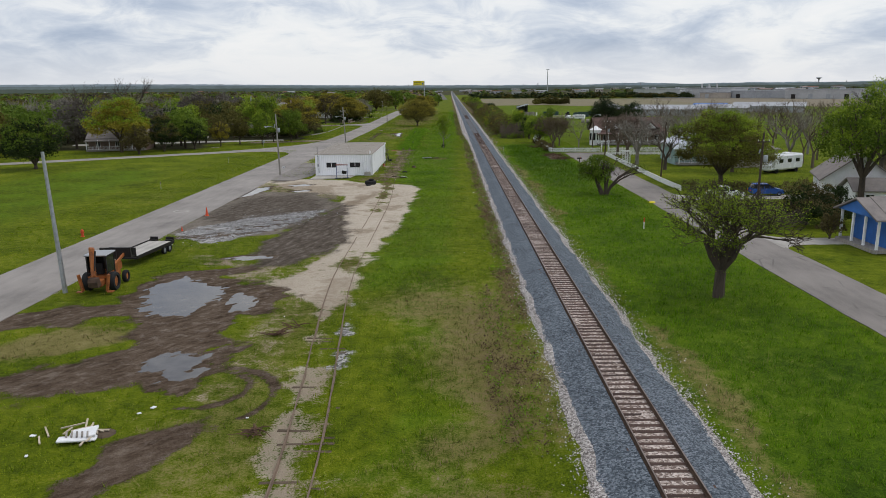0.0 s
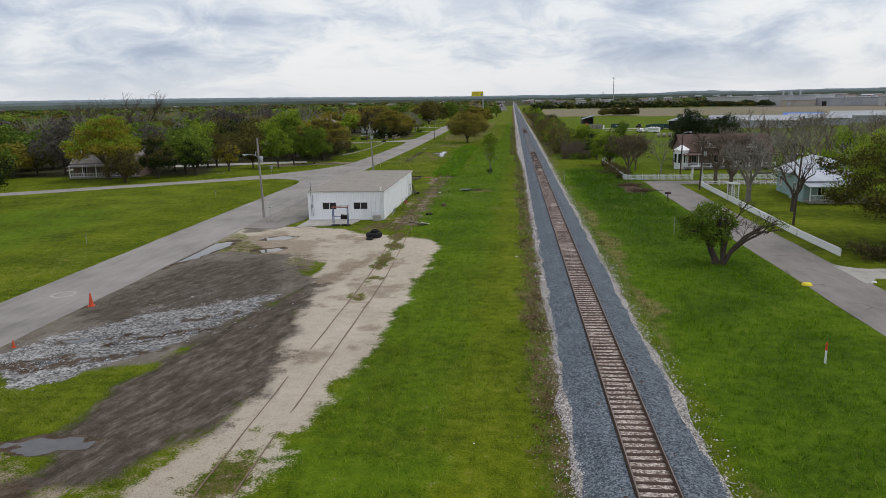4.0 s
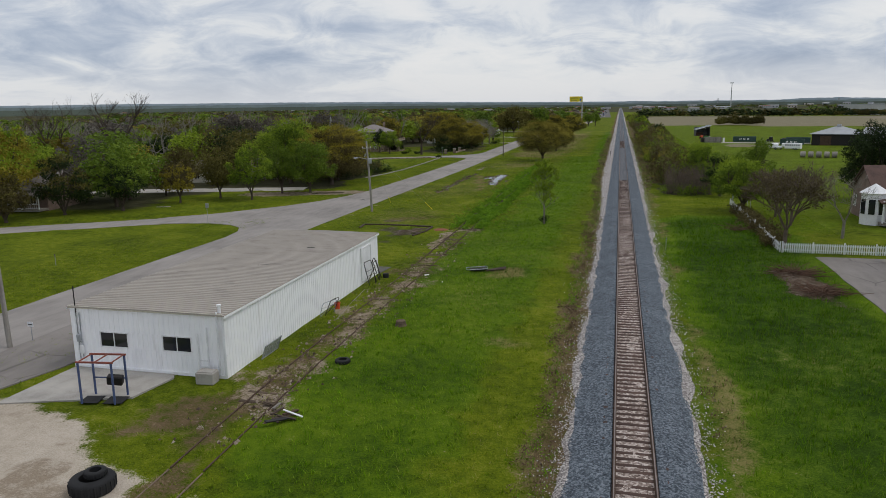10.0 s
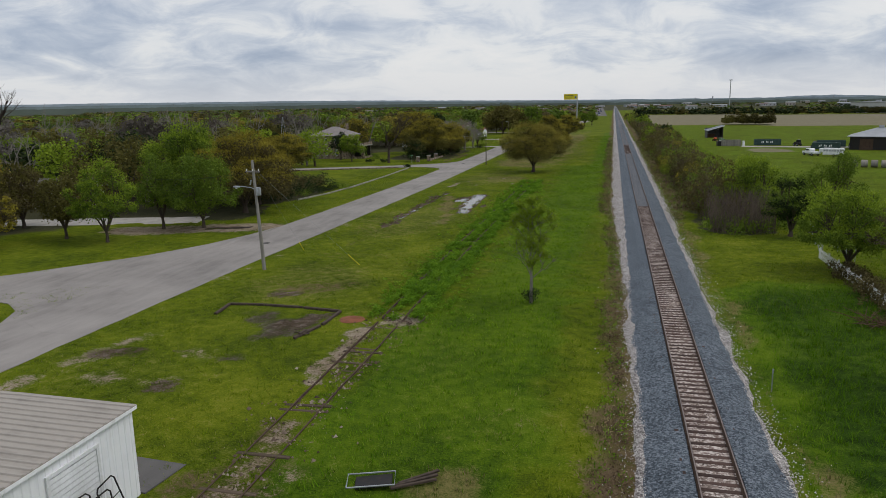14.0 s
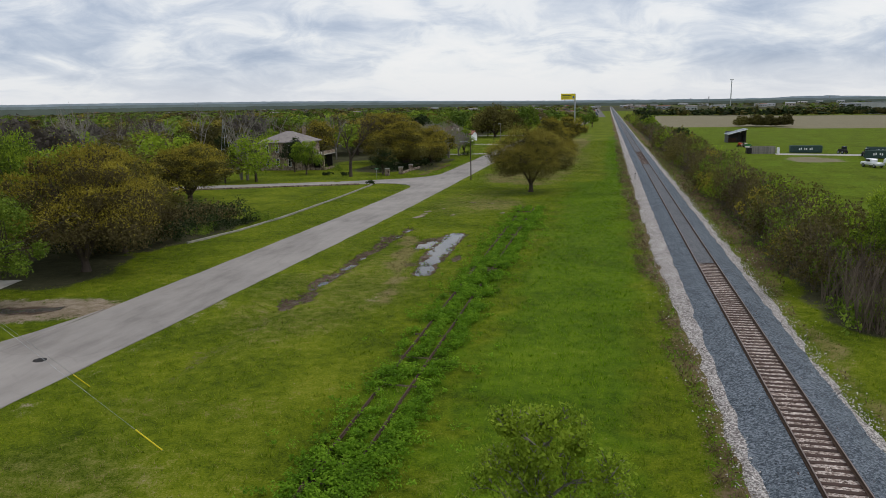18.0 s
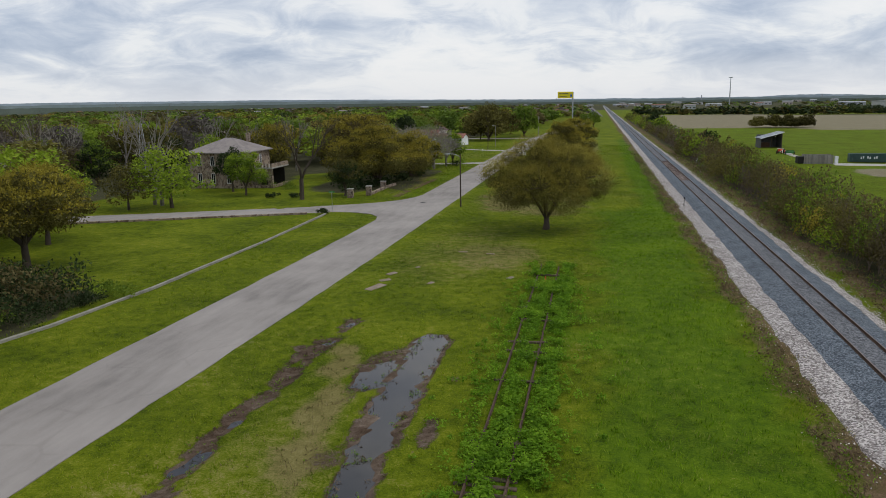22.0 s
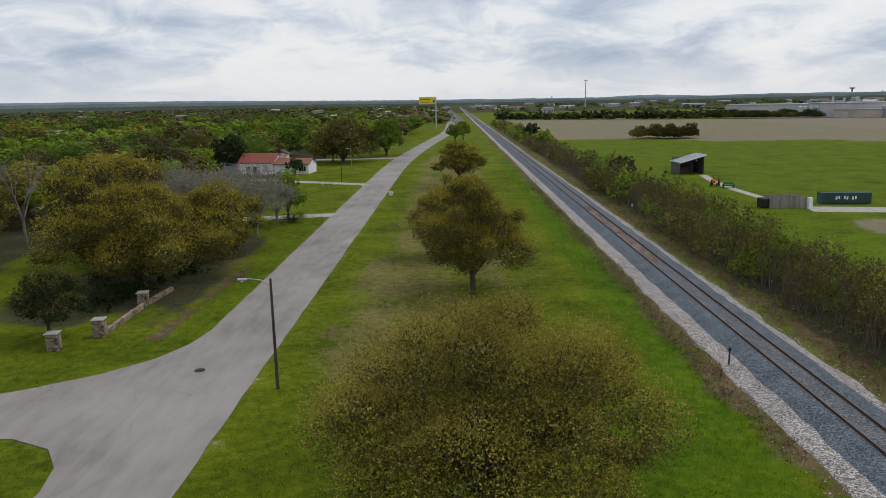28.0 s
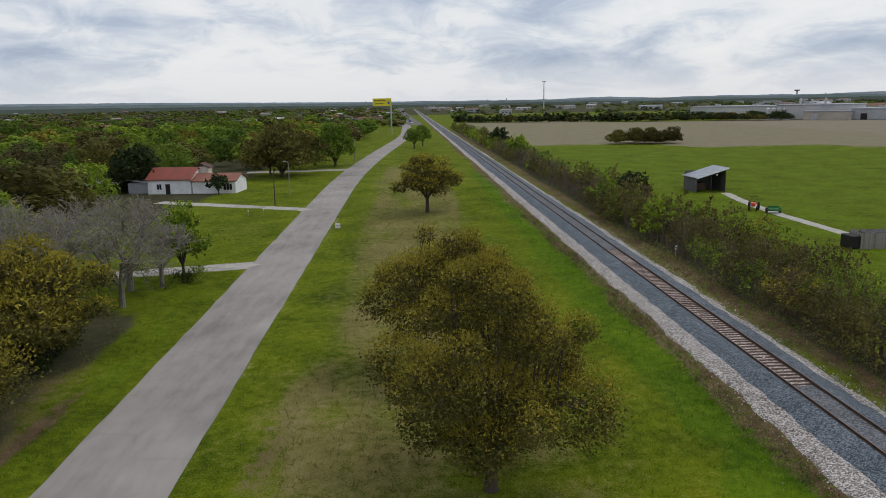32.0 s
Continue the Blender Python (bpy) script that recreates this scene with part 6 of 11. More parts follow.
# trees east of the line
for nm, x, y, h, r, b, tr, lf, lb, sd, cl, pr, sz, sec in (
    ("big_elm", 38.8, 103.0, 11.2, 7.6, 1.8, 0.32, "oak", "large yellow-green elm shading the drive", 141, 20, 0.24, 0.092, "lime"),
    ("big_elm", 45.6, 79.5, 14.6, 5.2, 4.5, 0.34, "green", "tall yellow-green tree beside the white house", 142, 15, 0.24, 0.1, "lime"),
    ("red_tip_bush", 36.6, 73.0, 4.9, 3.4, 0.1, 0.1, "dark", "large dark bush with reddish tips beside the lane", 143, 12, 0.42, 0.085, "rust"),
    ("red_tip_bush", 39.8, 74.0, 3.9, 2.6, 0.1, 0.1, "dark", "large dark bush with reddish tips beside the lane", 144, 9, 0.42, 0.087, None),
    ("small_bush", 35.5, 66.2, 2.6, 1.3, 0.3, 0.07, "rust", "small brown bush before the blue house", 145, 9, 0.42, 0.085, None),
    ("cedar_tree", 42.5, 200.0, 11.4, 5.2, 0.5, 0.3, "dark", "dense dark cedar behind the porch house", 146, 16, 0.42, 0.093, None),
    ("cedar_tree", 49.0, 197.0, 10.0, 4.6, 0.5, 0.3, "dark", "dense dark cedar behind the porch house", 147, 12, 0.42, 0.108, None),
    ("fence_tree", 23.1, 187.0, 7.0, 4.2, 1.0, 0.22, "green", "bright green tree at the fence corner", 148, 12, 0.42, 0.085, "lime"),
    ("fence_tree", 22.2, 203.0, 6.6, 2.6, 0.6, 0.2, "dark", "dark green rounded tree at the end of the picket fence", 149, 12, 0.42, 0.085, "green"),
    ("fence_tree", 28.4, 212.0, 8.4, 3.8, 0.8, 0.2, "green", "tall green tree behind the picket fence", 150, 9, 0.42, 0.085, "green"),
    ("hedge_tree", 20.5, 216.0, 7.6, 3.8, 0.5, 0.2, "green", "rounded bright green tree in the hedgerow", 151, 12, 0.42, 0.085, "lime"),
    ("hedge_tree", 22.0, 400.0, 5.6, 3.4, 0.3, 0.2, "dark", "low dark round tree in the hedgerow", 152, 12, 0.42, 0.286, None),
    ("hedge_tree", 18.5, 500.0, 7.5, 4.2, 0.4, 0.2, "green", "green tree rising from the hedgerow", 153, 12, 0.42, 0.4, "lime"),
    ("hedge_tree", 20.5, 560.0, 7.8, 4.4, 0.4, 0.2, "dark", "dark tree rising from the hedgerow", 154, 12, 0.42, 0.4, None),
    ("yard_tree", 47.0, 120.0, 9.0, 4.6, 2.0, 0.25, "lime", "yellow-green yard tree behind the houses", 155, 12, 0.42, 0.103, "green"),
    ("yard_tree", 56.0, 152.0, 8.4, 4.4, 1.6, 0.25, "lime", "yellow-green yard tree behind bare trees", 156, 12, 0.42, 0.124, "green"),
):
    tree(nm, x, y, h, r, b, tr, lf, lb, sd, cl, pr, sz, 0.4, second=sec, group="trees east of the line")

for nm, x, y, h, lb, sd, dp, tr, sp, mat_, fk, tint, tw in (
    ("bare_tree", -50.1, 294.6, 14.0, "tall half-dead bare tree on the stone house lawn", 201, 5, 0.3, 0.34, BARK, 2, "oak", 260),
    ("bare_tree", -45.5, 343.0, 11.0, "wide pale grey leafless tree over the oaks", 223, 6, 0.28, 0.8, None, 6, "lime", 420),
    ("bare_tree", -53.5, 348.0, 11.5, "wide pale grey leafless tree behind the oaks", 224, 6, 0.28, 0.75, None, 5, "lime", 420),
    ("bare_tree", -42.5, 351.0, 10.4, "wide grey leafless tree beside the street", 202, 6, 0.3, 0.75, None, 5, "lime", 420),
    ("bare_tree", -48.5, 345.5, 10.6, "wide grey leafless tree behind the oaks", 203, 6, 0.3, 0.7, None, 5, "lime", 420),
    ("bare_tree", -57.0, 341.0, 11.6, "grey leafless tree behind the oaks", 204, 5, 0.3, 0.65, None, 4, None, 0),
    ("bare_tree", -39.8, 352.0, 8.0, "grey leafless tree by the drive", 205, 6, 0.2, 0.75, None, 5, None, 0),
    ("bare_tree", -41.0, 345.0, 8.6, "wide grey leafless tree beside the street", 225, 6, 0.24, 0.8, None, 5, "lime", 420),
    ("bare_tree", -46.5, 354.5, 10.0, "wide grey leafless tree by the drive", 226, 6, 0.26, 0.75, None, 5, None, 0),
    ("bare_tree", -51.0, 339.5, 10.4, "wide grey leafless tree among the oaks", 227, 6, 0.26, 0.75, None, 4, "oak", 60),
    ("bare_tree", -98.0, 222.0, 20.0, "very tall bare tree rising over the woods", 206, 5, 0.4, 0.42, BARK, 3, None, 0),
    ("bare_tree", -108.0, 214.0, 18.0, "very tall bare tree rising over the woods", 207, 5, 0.36, 0.42, BARK, 3, None, 0),
    ("bare_tree", -92.0, 290.0, 15.0, "bare dark tree at the edge of the woods", 208, 5, 0.34, 0.5, BARK, 3, None, 0),
    ("bare_tree", -103.0, 300.0, 15.0, "bare dark tree at the edge of the woods", 209, 5, 0.34, 0.5, BARK, 3, None, 0),
    ("bare_tree", 22.9, 161.0, 8.8, "twiggy brown budding tree at the fence corner", 210, 6, 0.16, 0.48, BRUSH_STEM, 6, "rust", 2400),
    ("bare_tree", 26.2, 182.5, 6.6, "low tangled bare tree behind the picket fence", 228, 6, 0.14, 0.7, BRUSH_STEM, 5, "rust", 500),
    ("bare_tree", 26.6, 176.0, 7.2, "low tangled bare tree behind the picket fence", 229, 6, 0.14, 0.7, BRUSH_STEM, 5, "rust", 300),
    ("bare_tree", 29.9, 168.0, 8.0, "slim bare tree on the fenced lawn", 211, 5, 0.14, 0.5, TWIG, 3, None, 0),
    ("bare_tree", 35.4, 152.6, 9.6, "wide bare pecan with dense dark twigs beside the lane", 212, 6, 0.28, 0.62, BRUSH_STEM, 5, None, 0),
    ("bare_tree", 35.1, 143.2, 9.8, "wide bare pecan with dense dark twigs beside the lane", 213, 6, 0.30, 0.62, BRUSH_STEM, 5, None, 0),
    ("bare_tree", 34.3, 132.4, 9.8, "wide grey bare pecan behind the garden arch", 214, 6, 0.32, 0.62, TWIG, 5, None, 0),
    ("bare_tree", 37.0, 124.0, 8.4, "dark bare forked tree by the teal house", 215, 5, 0.26, 0.5, BARK, 3, None, 0),
    ("bare_tree", 50.0, 162.0, 10.0, "grey bare tree behind the porch house", 216, 5, 0.24, 0.55, TWIG, 4, None, 0),
    ("bare_tree", 58.0, 172.0, 10.5, "grey bare tree behind the porch house", 217, 5, 0.24, 0.55, TWIG, 4, None, 0),
    ("bare_tree", 60.0, 128.0, 12.0, "grey bare tree behind the houses", 218, 5, 0.26, 0.55, TWIG, 4, None, 0),
    ("bare_tree", 62.0, 104.0, 16.0, "tall bare tree behind the white house", 219, 5, 0.32, 0.42, BARK, 3, None, 0),
    ("bare_tree", 71.0, 118.0, 16.5, "tall bare tree behind the white house", 220, 5, 0.32, 0.42, BARK, 3, None, 0),
    ("bare_tree", 70.0, 180.0, 10.5, "grey bare tree beyond the yards", 221, 5, 0.24, 0.55, TWIG, 4, None, 0),
    ("bare_tree", 74.0, 150.0, 10.5, "grey bare tree beyond the yards", 222, 5, 0.24, 0.55, TWIG, 4, None, 0),
):
    bare_tree(nm, x, y, h, lb, sd, dp, tr, sp, mat_, fk, tint, tw, "bare trees")


def bare_grove():
    """Leafless pecans and elms of the yards and the woods' edge, too many to tell apart."""
    forms = []
    for sd in range(5):
        rng = random.Random(300 + sd)
        mb = MB().tube([(0, 0, -0.3), (0, 0, 2.0)], [0.26, 0.2], 5)
        for k in range(4):
            a = 1.57 * k + rng.random()
            bare_branches(mb, rng, Vector((0, 0, 1.9)), Vector((math.cos(a) * 0.6, math.sin(a) * 0.6, 1)).normalized(), 2.9, 0.14, 3, 0.65, 0.12, 0.028)
        forms.append((mb.v, mb.f))
    for nm, seed, n, x0, x1, y0, y1, h0, h1, m in (("yard_grove", 41, 44, 48, 125, 95, 260, 0.9, 1.35, BRUSH_STEM), ("warehouse_grove", 44, 46, 62, 170, 225, 300, 0.7, 1.05, BRUSH_STEM), ("woods_edge_grove", 42, 42, -150, -68, 215, 350, 1.2, 1.9, TWIG), ("side_grove", 43, 10, 44, 60, 128, 200, 0.8, 1.1, TWIG)):
        rng = random.Random(seed)
        out = MB()
        for _ in range(n):
            v, f = forms[rng.randrange(5)]
            x, y, a, s, q = rng.uniform(x0, x1), rng.uniform(y0, y1), rng.random() * 6.28, rng.uniform(0.8, 1.3), rng.uniform(h0, h1)
            if x < 0 and not (y > 178 + 0.62 * (x + 35.6) + 8):
                continue
            c, d = math.cos(a) * s, math.sin(a) * s
            out.add([(p[0] * c - p[1] * d + x, p[0] * d + p[1] * c + y, p[2] * q) for p in v], f)
        tagged(new(nm, out.mesh(nm, m)), "leafless brown-grey trees crowding the yards and woods edge", "trees", "", "stuff")


bare_grove()

# ---- woods ----
def template(seed, h, r, base, boughs, size, cover, fill, lump=0.3, loose=0.35, lift=0.6, stand=0.0):
    rng = np.random.default_rng(seed)
    C, Rd, flat = crown_lobes(rng, h, r, base, lump, boughs, 0.4)
    p, d, sz, t = crown_leaves(rng, C, Rd, flat, size, cover, fill, 0.75, base * 0.7)
    return leaves_at(rng, p, d, sz, 0.8, loose, lift, stand, True)


def trunk_template(h):
    mb = MB().tube([(0, 0, -0.2), (0.1, 0, h)], [0.26, 0.14], 5)
    for k in range(4):
        a = k * 1.7
        mb.tube([(0.1, 0, h * 0.9), (math.cos(a) * 2.2, math.sin(a) * 2.2, h * 1.7)], [0.12, 0.04], 3, False)
    return np.array(mb.v), mb.f


def scatter(name, spots, temps, material, label, rng):
    """One mesh of many trees: spots are rows of x, y, scale across, scale up."""
    V, Fs, o = [], [], 0
    for x, y, sx, sz in spots:
        v, f = temps[rng.integers(len(temps))]
        a = rng.random() * 6.28
        c, s = math.cos(a) * sx, math.sin(a) * sx
        V.append(np.stack([v[:, 0] * c - v[:, 1] * s + x, v[:, 0] * s + v[:, 1] * c + y, v[:, 2] * sz], -1))
        Fs.append(f + o)
        o += len(v)
    if V:
        tagged(new(name, mesh_np(name, np.concatenate(V), np.concatenate(Fs), material)), label, "woods", "", "stuff")


def stems(name, spots, rng, material, h=3.0):
    mb = MB()
    tv, tf = trunk_template(h)
    for x, y, sx, sz in spots:
        a = rng.random() * 6.28
        c, s = math.cos(a) * sx, math.sin(a) * sx
        mb.add([(p[0] * c - p[1] * s + x, p[0] * s + p[1] * c + y, p[2] * sz) for p in tv], tf)
    tagged(new(name, mb.mesh(name, material)), "dark trunks and limbs of the woodland trees", "woods", "", "stuff")


def is_free(x, y):
    """True where woodland may stand: off roads, yards and houses."""
    if x > -38 or (x > -63 and y < 356):
        return False
    if y < south_y(x) + 7 or (y < 178 and x > -97):
        return False
    if abs(y - north_y(x)) < 7 and y < 300:
        return False
    if -62 < x and 240 < y < 300:
        return False
    if -98 < x < -52 and 288 < y < 345:
        return False
    if -64 < x < -28 and 355 < y < 450:
        return False
    if -50 < x and 195 < y < 214:
        return False
    if -102 < x < -44 and abs(y - (204.5 + (x + 47) * 0.245)) < 6:
        return False
    if -90 < x < -68 and 160 < y < 184:
        return False
    if x > -46 and 455 < y < 700:
        return x < float(road_x(y)) - 13
    return True


def woods():
    rng = np.random.default_rng(40)
    close = [template(45 + i, 9.4, 4.9, 0.4, 9, 0.17, 0.34, 0.06, 0.35, 0.5, 0.6, 0.3) for i in range(4)]
    mid = [template(50 + i, 9.4, 4.9, 0.6, 11, 0.23, 0.42, 0.05, 0.26, 0.16, 0.25, 0.1) for i in range(5)]
    far = [template(60 + i, 9.0, 5.4, 0.4, 9, 0.46, 0.55, 0.03, 0.26, 0.10, 0.25) for i in range(5)]
    horizon = [template(70 + i, 9.0, 6.0, 0.0, 3, 1.2, 0.4, 0.0, 0.3, 0.2, 1.0) for i in range(4)]
    kinds = ("oak", "green", "gold", "rust", "lime", "dark", "bare")
    near_spots, far_spots = {k: [] for k in kinds}, {k: [] for k in kinds}
    y = 140.0
    while y < 820:
        gap = 6.7 + max(0, y - 176) * 0.014 + (4.6 if y > 345 else 0.0)
        x = -40.0
        while x > -150 - (y - 170) * 0.72:
            px, py = x + gap * rng.uniform(-0.32, 0.32), y + gap * rng.uniform(-0.32, 0.32)
            n = float(fbm(np.array(px), np.array(py), 45.0, 3.0))
            m = rng.random() + 0.35 * n
            k = "green" if m > 0.78 else "lime" if m > 0.66 else "oak" if m > 0.36 else "gold" if m > 0.24 else "rust" if m > 0.14 else "dark" if m > 0.06 else "lime"
            if px < -75 and py < 390 and rng.random() < (0.2 if 222 < py < 352 else 0.1):
                k = "bare"
            if is_free(px, py) and rng.random() < 0.86:
                s = (0.72 + 0.72 * rng.random() ** 1.5) * (1.06 if y < 300 and px < -58 else 1.42 if y > 345 else 1.0)
                d = math.hypot(px + 10, py - 250)
                if py > 380 and k in ("rust", "dark", "gold", "oak") and rng.random() < 0.35:
                    k = ("green", "lime", "green", "oak")[rng.integers(4)]
                (near_spots if d < 230 and py < 480 else far_spots)[k].append((px, py, s, min(s * rng.uniform(0.72, 1.1), rng.uniform(0.95, 1.2) if k != "bare" else 1.4)))
            x -= gap
        y += gap
    # beyond: one canopy, ever wider spaced
    y = 830.0
    while y < 2600:
        gap = 19 + (y - 830) * 0.016
        x = -26.0 - (y - 830) * 0.02
        while x > -420 - (y - 700) * 0.85:
            px, py = x + rng.uniform(-6, 6), y + rng.uniform(-6, 6)
            s = rng.uniform(1.0, 1.7) * (1 + (y - 830) / 2600)
            if rng.random() < 0.8:
                far_spots[("green", "oak", "bare", "green", "oak")[rng.integers(5)]].append((px, py, s * 1.2, rng.uniform(0.6, 0.9)))
            x -= gap
        y += gap
    # scattered groves between the fields and roofs on the other side
    for _ in range(900):
        py = rng.uniform(900, 3000)
        px = rng.uniform(30, 200 + (py - 300) * 0.9)
        if fbm(np.array(px), np.array(py), 120.0, 9.0) > 0.0:
            far_spots[("oak", "dark", "green")[rng.integers(3)]].append((px, py, rng.uniform(1.0, 1.8), rng.uniform(0.5, 0.8)))
    # the hedge of trees beyond the brown field
    for i in range(150):
        t = i / 149
        far_spots[("dark", "oak", "dark")[i % 3]].append((26 + t * 235 + rng.uniform(-3, 3), 905 - t * 105 + rng.uniform(-8, 8), rng.uniform(0.7, 1.1), rng.uniform(0.5, 0.85)))
    for i in range(34):
        far_spots["oak"].append((66 + rng.random() * 24, 572 - rng.random() * 14, rng.uniform(0.45, 0.75), rng.uniform(0.4, 0.75)))
    names = {"oak": "olive live oaks", "green": "fresh green trees", "gold": "golden budding oaks", "rust": "brown budding trees", "lime": "bright spring-green trees", "dark": "dark evergreen cedars", "bare": "leafless grey-brown trees"}
    for k in kinds:
        scatter("woodland", [q for q in near_spots[k] if q[0] > -84 and q[1] < 300], close, LEAF[k], "dense woodland of %s beyond the street" % names[k], rng)
        scatter("woodland", [q for q in near_spots[k] if not (q[0] > -84 and q[1] < 300)], mid, CANOPY[k], "dense woodland of %s beyond the street" % names[k], rng)
        scatter("far_woodland", [q for q in far_spots[k] if q[1] < 830], far, CANOPY[k], "distant canopy of %s" % names[k], rng)
        scatter("far_woodland", [q for q in far_spots[k] if q[1] >= 830], horizon, CANOPY[k], "canopy of %s at the horizon" % names[k], rng)
    stems("woodland_trunks", [s for k in kinds for s in near_spots[k]], rng, BARK)


woods()


def hedge():
    """Overgrown brush along the east side of the line."""
    rng = np.random.default_rng(77)
    bush = [template(90 + i, 4.6, 2.4, 0.05, 6, 0.10, 0.17, 0.02, 0.6, 0.6, 0.4, 0.6) for i in range(4)]
    coarse = [template(95 + i, 4.6, 2.6, 0.05, 5, 0.19, 0.19, 0.03, 0.5, 0.6, 0.4, 0.4) for i in range(4)]
    spots = {k: [] for k in ("oak", "rust", "lime", "green", "gold")}
    y = 212.0
    while y < 760:
        edge = 14.4 + 1.2 * math.sin(y * 0.11)
        width = 6.5 if y < 330 else 8.5
        for _ in range(4 if y < 400 else 2):
            px = edge + rng.random() * width
            u = rng.random()
            k = "rust" if u < 0.32 else "oak" if u < 0.64 else "lime" if u < 0.78 else "green" if u < 0.97 else "gold"
            s = rng.uniform(0.55, 1.15)
            spots[k].append((px, y + rng.uniform(-1, 1), s, s * rng.uniform(0.8, 1.25)))
        y += 1.7 if y < 420 else 3.0
    for k in spots:
        scatter("hedgerow_brush", [q for q in spots[k] if q[1] < 365], bush, LEAF[k], "tangled budding brush along the railway", rng)
        scatter("hedgerow_brush", [q for q in spots[k] if q[1] >= 365], coarse, LEAF[k], "tangled budding brush along the railway", rng)
    # bare stems that stand among it
    r2 = random.Random(5)
    mb = MB()
    for i in range(2200):
        y = 204 + (540 - 204) * (i / 2200) ** 1.4
        x = 14.6 + r2.random() * 6.5
        h = r2.uniform(1.8, 4.6)
        for _ in range(3):
            mb.tube([(x, y, 0), (x + r2.uniform(-0.5, 0.5), y + r2.uniform(-0.5, 0.5), h * 0.5), (x + r2.uniform(-1, 1), y + r2.uniform(-1, 1), h)], [0.03, 0.022, 0.014], 3, False)
    tagged(new("bare_brush", mb.mesh("bare_brush", BRUSH_STEM)), "thin brown leafless brush stems along the railway", "brush", "", "stuff")


hedge()

# ---- grass ----
def grass():
    rng = np.random.default_rng(14)
    n = 230000
    y = 16 + (430 - 16) * rng.random(n) ** 1.1
    x = rng.uniform(-46, 30, n)
    a, b, c = cover_of(x, y)
    bare = np.maximum(np.maximum(np.maximum(a[:, 0], a[:, 1]), np.maximum(a[:, 3], b[:, 1] * 0.7)), np.maximum(c[:, :3].max(1) * 0.95, c[:, 3] * 0.55))
    dying = np.clip(c[:, 3] * 1.15 * rng.random(n), 0, 1)
    ok = (bare + rng.random(n) * 0.35 < 0.62) & (np.abs(x - RAIL_X) > 3.2) & (puddles(x, y) < -0.2)
    rx = np.array(road_x(y))
    ok &= np.abs(x - rx) > 3.75
    ok &= ~((x > 24.6) & (x < 30.0) & (y < 158))
    ok &= ~((x < -34) & (y > south_y(x) - 4) & (y < south_y(x) + 4 + 22 * sstep(x, -46, -35)))
    ok &= ~((x < -32) & (np.abs(y - north_y(x)) < 3.5 + 6 * sstep(x, -40, -33)))
    ok &= ~((x > -22.6) & (x < -12.6) & (y > 113) & (y < 144))
    x, y, dry, lush = x[ok], y[ok], np.maximum(a[ok, 2], dying[ok]), b[ok, 2]
    m = len(x)
    blades = 4
    h = (0.07 + 0.08 * rng.random(m) + 0.12 * lush * rng.random(m)) * np.clip(1 + 0.5 * fbm(x, y, 2.0, 5.0), 0.5, 1.8)
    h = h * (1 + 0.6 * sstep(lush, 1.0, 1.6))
    X, Y, H = (np.repeat(q, blades) for q in (x, y, h))
    k = len(X)
    ang, tilt = rng.random(k) * 6.283, rng.uniform(0.2, 1.1, k)
    bx, by = X + rng.normal(0, 0.09, k), Y + rng.normal(0, 0.09, k)
    w = 0.011 + 0.014 * rng.random(k)
    g = height_of(bx, by) - 0.01
    dx, dy = np.cos(ang), np.sin(ang)
    v = np.stack([np.stack([bx - dy * w, by + dx * w, g], -1), np.stack([bx + dy * w, by - dx * w, g], -1), np.stack([bx + dx * H * tilt, by + dy * H * tilt, g + H], -1)], 1).reshape(-1, 3)
    cov = np.stack([np.repeat(dry, blades), np.repeat(np.clip(lush, 0, 1), blades), np.repeat(sstep(lush, 1.0, 1.6), blades), np.ones(k)], -1).repeat(3, 0)
    tagged(new("grass", mesh_np("grass", v, np.arange(3 * k).reshape(-1, 3), BLADE, {"cover": cov})), "uneven green spring grass with dry blades", "grass", "", "stuff")
    # leafy weeds crowding the old spur
    n = 6200
    y = 167 + 88 * rng.random(n)
    mid = np.array([float(spur_x(q)) for q in y])
    x = mid + np.where(rng.random(n) < 0.6, rng.uniform(-1.3, 2.0, n), rng.normal(0.5, 1.5, n))
    near = (np.abs(np.abs(x - mid) - 0.75) < 0.36) & (fbm(x, y, 4.5, 13.0) > -0.2)
    keep = ~near & ~(np.hypot(x + 10.4, y - 248.6) < 0.9) & (fbm(x, y, 2.6, 3.0) > -0.45 + 0.5 * sstep(np.abs(x - mid), 1.2, 3.2))
    x, y = x[keep], y[keep]
    c = np.stack([x, y, 0.16 + 0.22 * rng.random(len(x))], -1)
    spots = rng.uniform(0.16, 0.42, len(c))
    # dead brown weeds along the ballast foot
    n = 24000
    y = 25 + 365 * rng.random(n)
    west = rng.random(n) < 0.62
    x = np.where(west, rng.uniform(1.8, 5.2, n), rng.uniform(11.4, 15.2, n))
    dd = cover_of(x, y)[2][:, 3]
    keep = (dd > 0.16 + 0.35 * rng.random(n)) & (np.abs(x - RAIL_X) > 3.15 + np.where(west, 1.1, 0.45) * sstep(y, 175, 235))
    u = rng.random(n) + 0.25 * fbm(x, y, 1.8, 6.0)
    for nm, lo, hi, kind, lb in (("dead_weeds", -9, 0.42, "dead", "dead reddish-brown weeds along the ballast foot"), ("straw_weeds", 0.42, 0.74, "straw", "dry straw-coloured weeds along the ballast foot"), ("verge_weeds", 0.74, 9, "weed", "green weeds among dead growth along the ballast foot")):
        m = keep & (u >= lo) & (u < hi)
        q = np.stack([x, y, 0.06 + 0.24 * rng.random(n)], -1)[m]
        v, f = leaf_cloud(rng, q, rng.uniform(0.12, 0.36, len(q)), 9, 0.075, 0.9, 0.3)
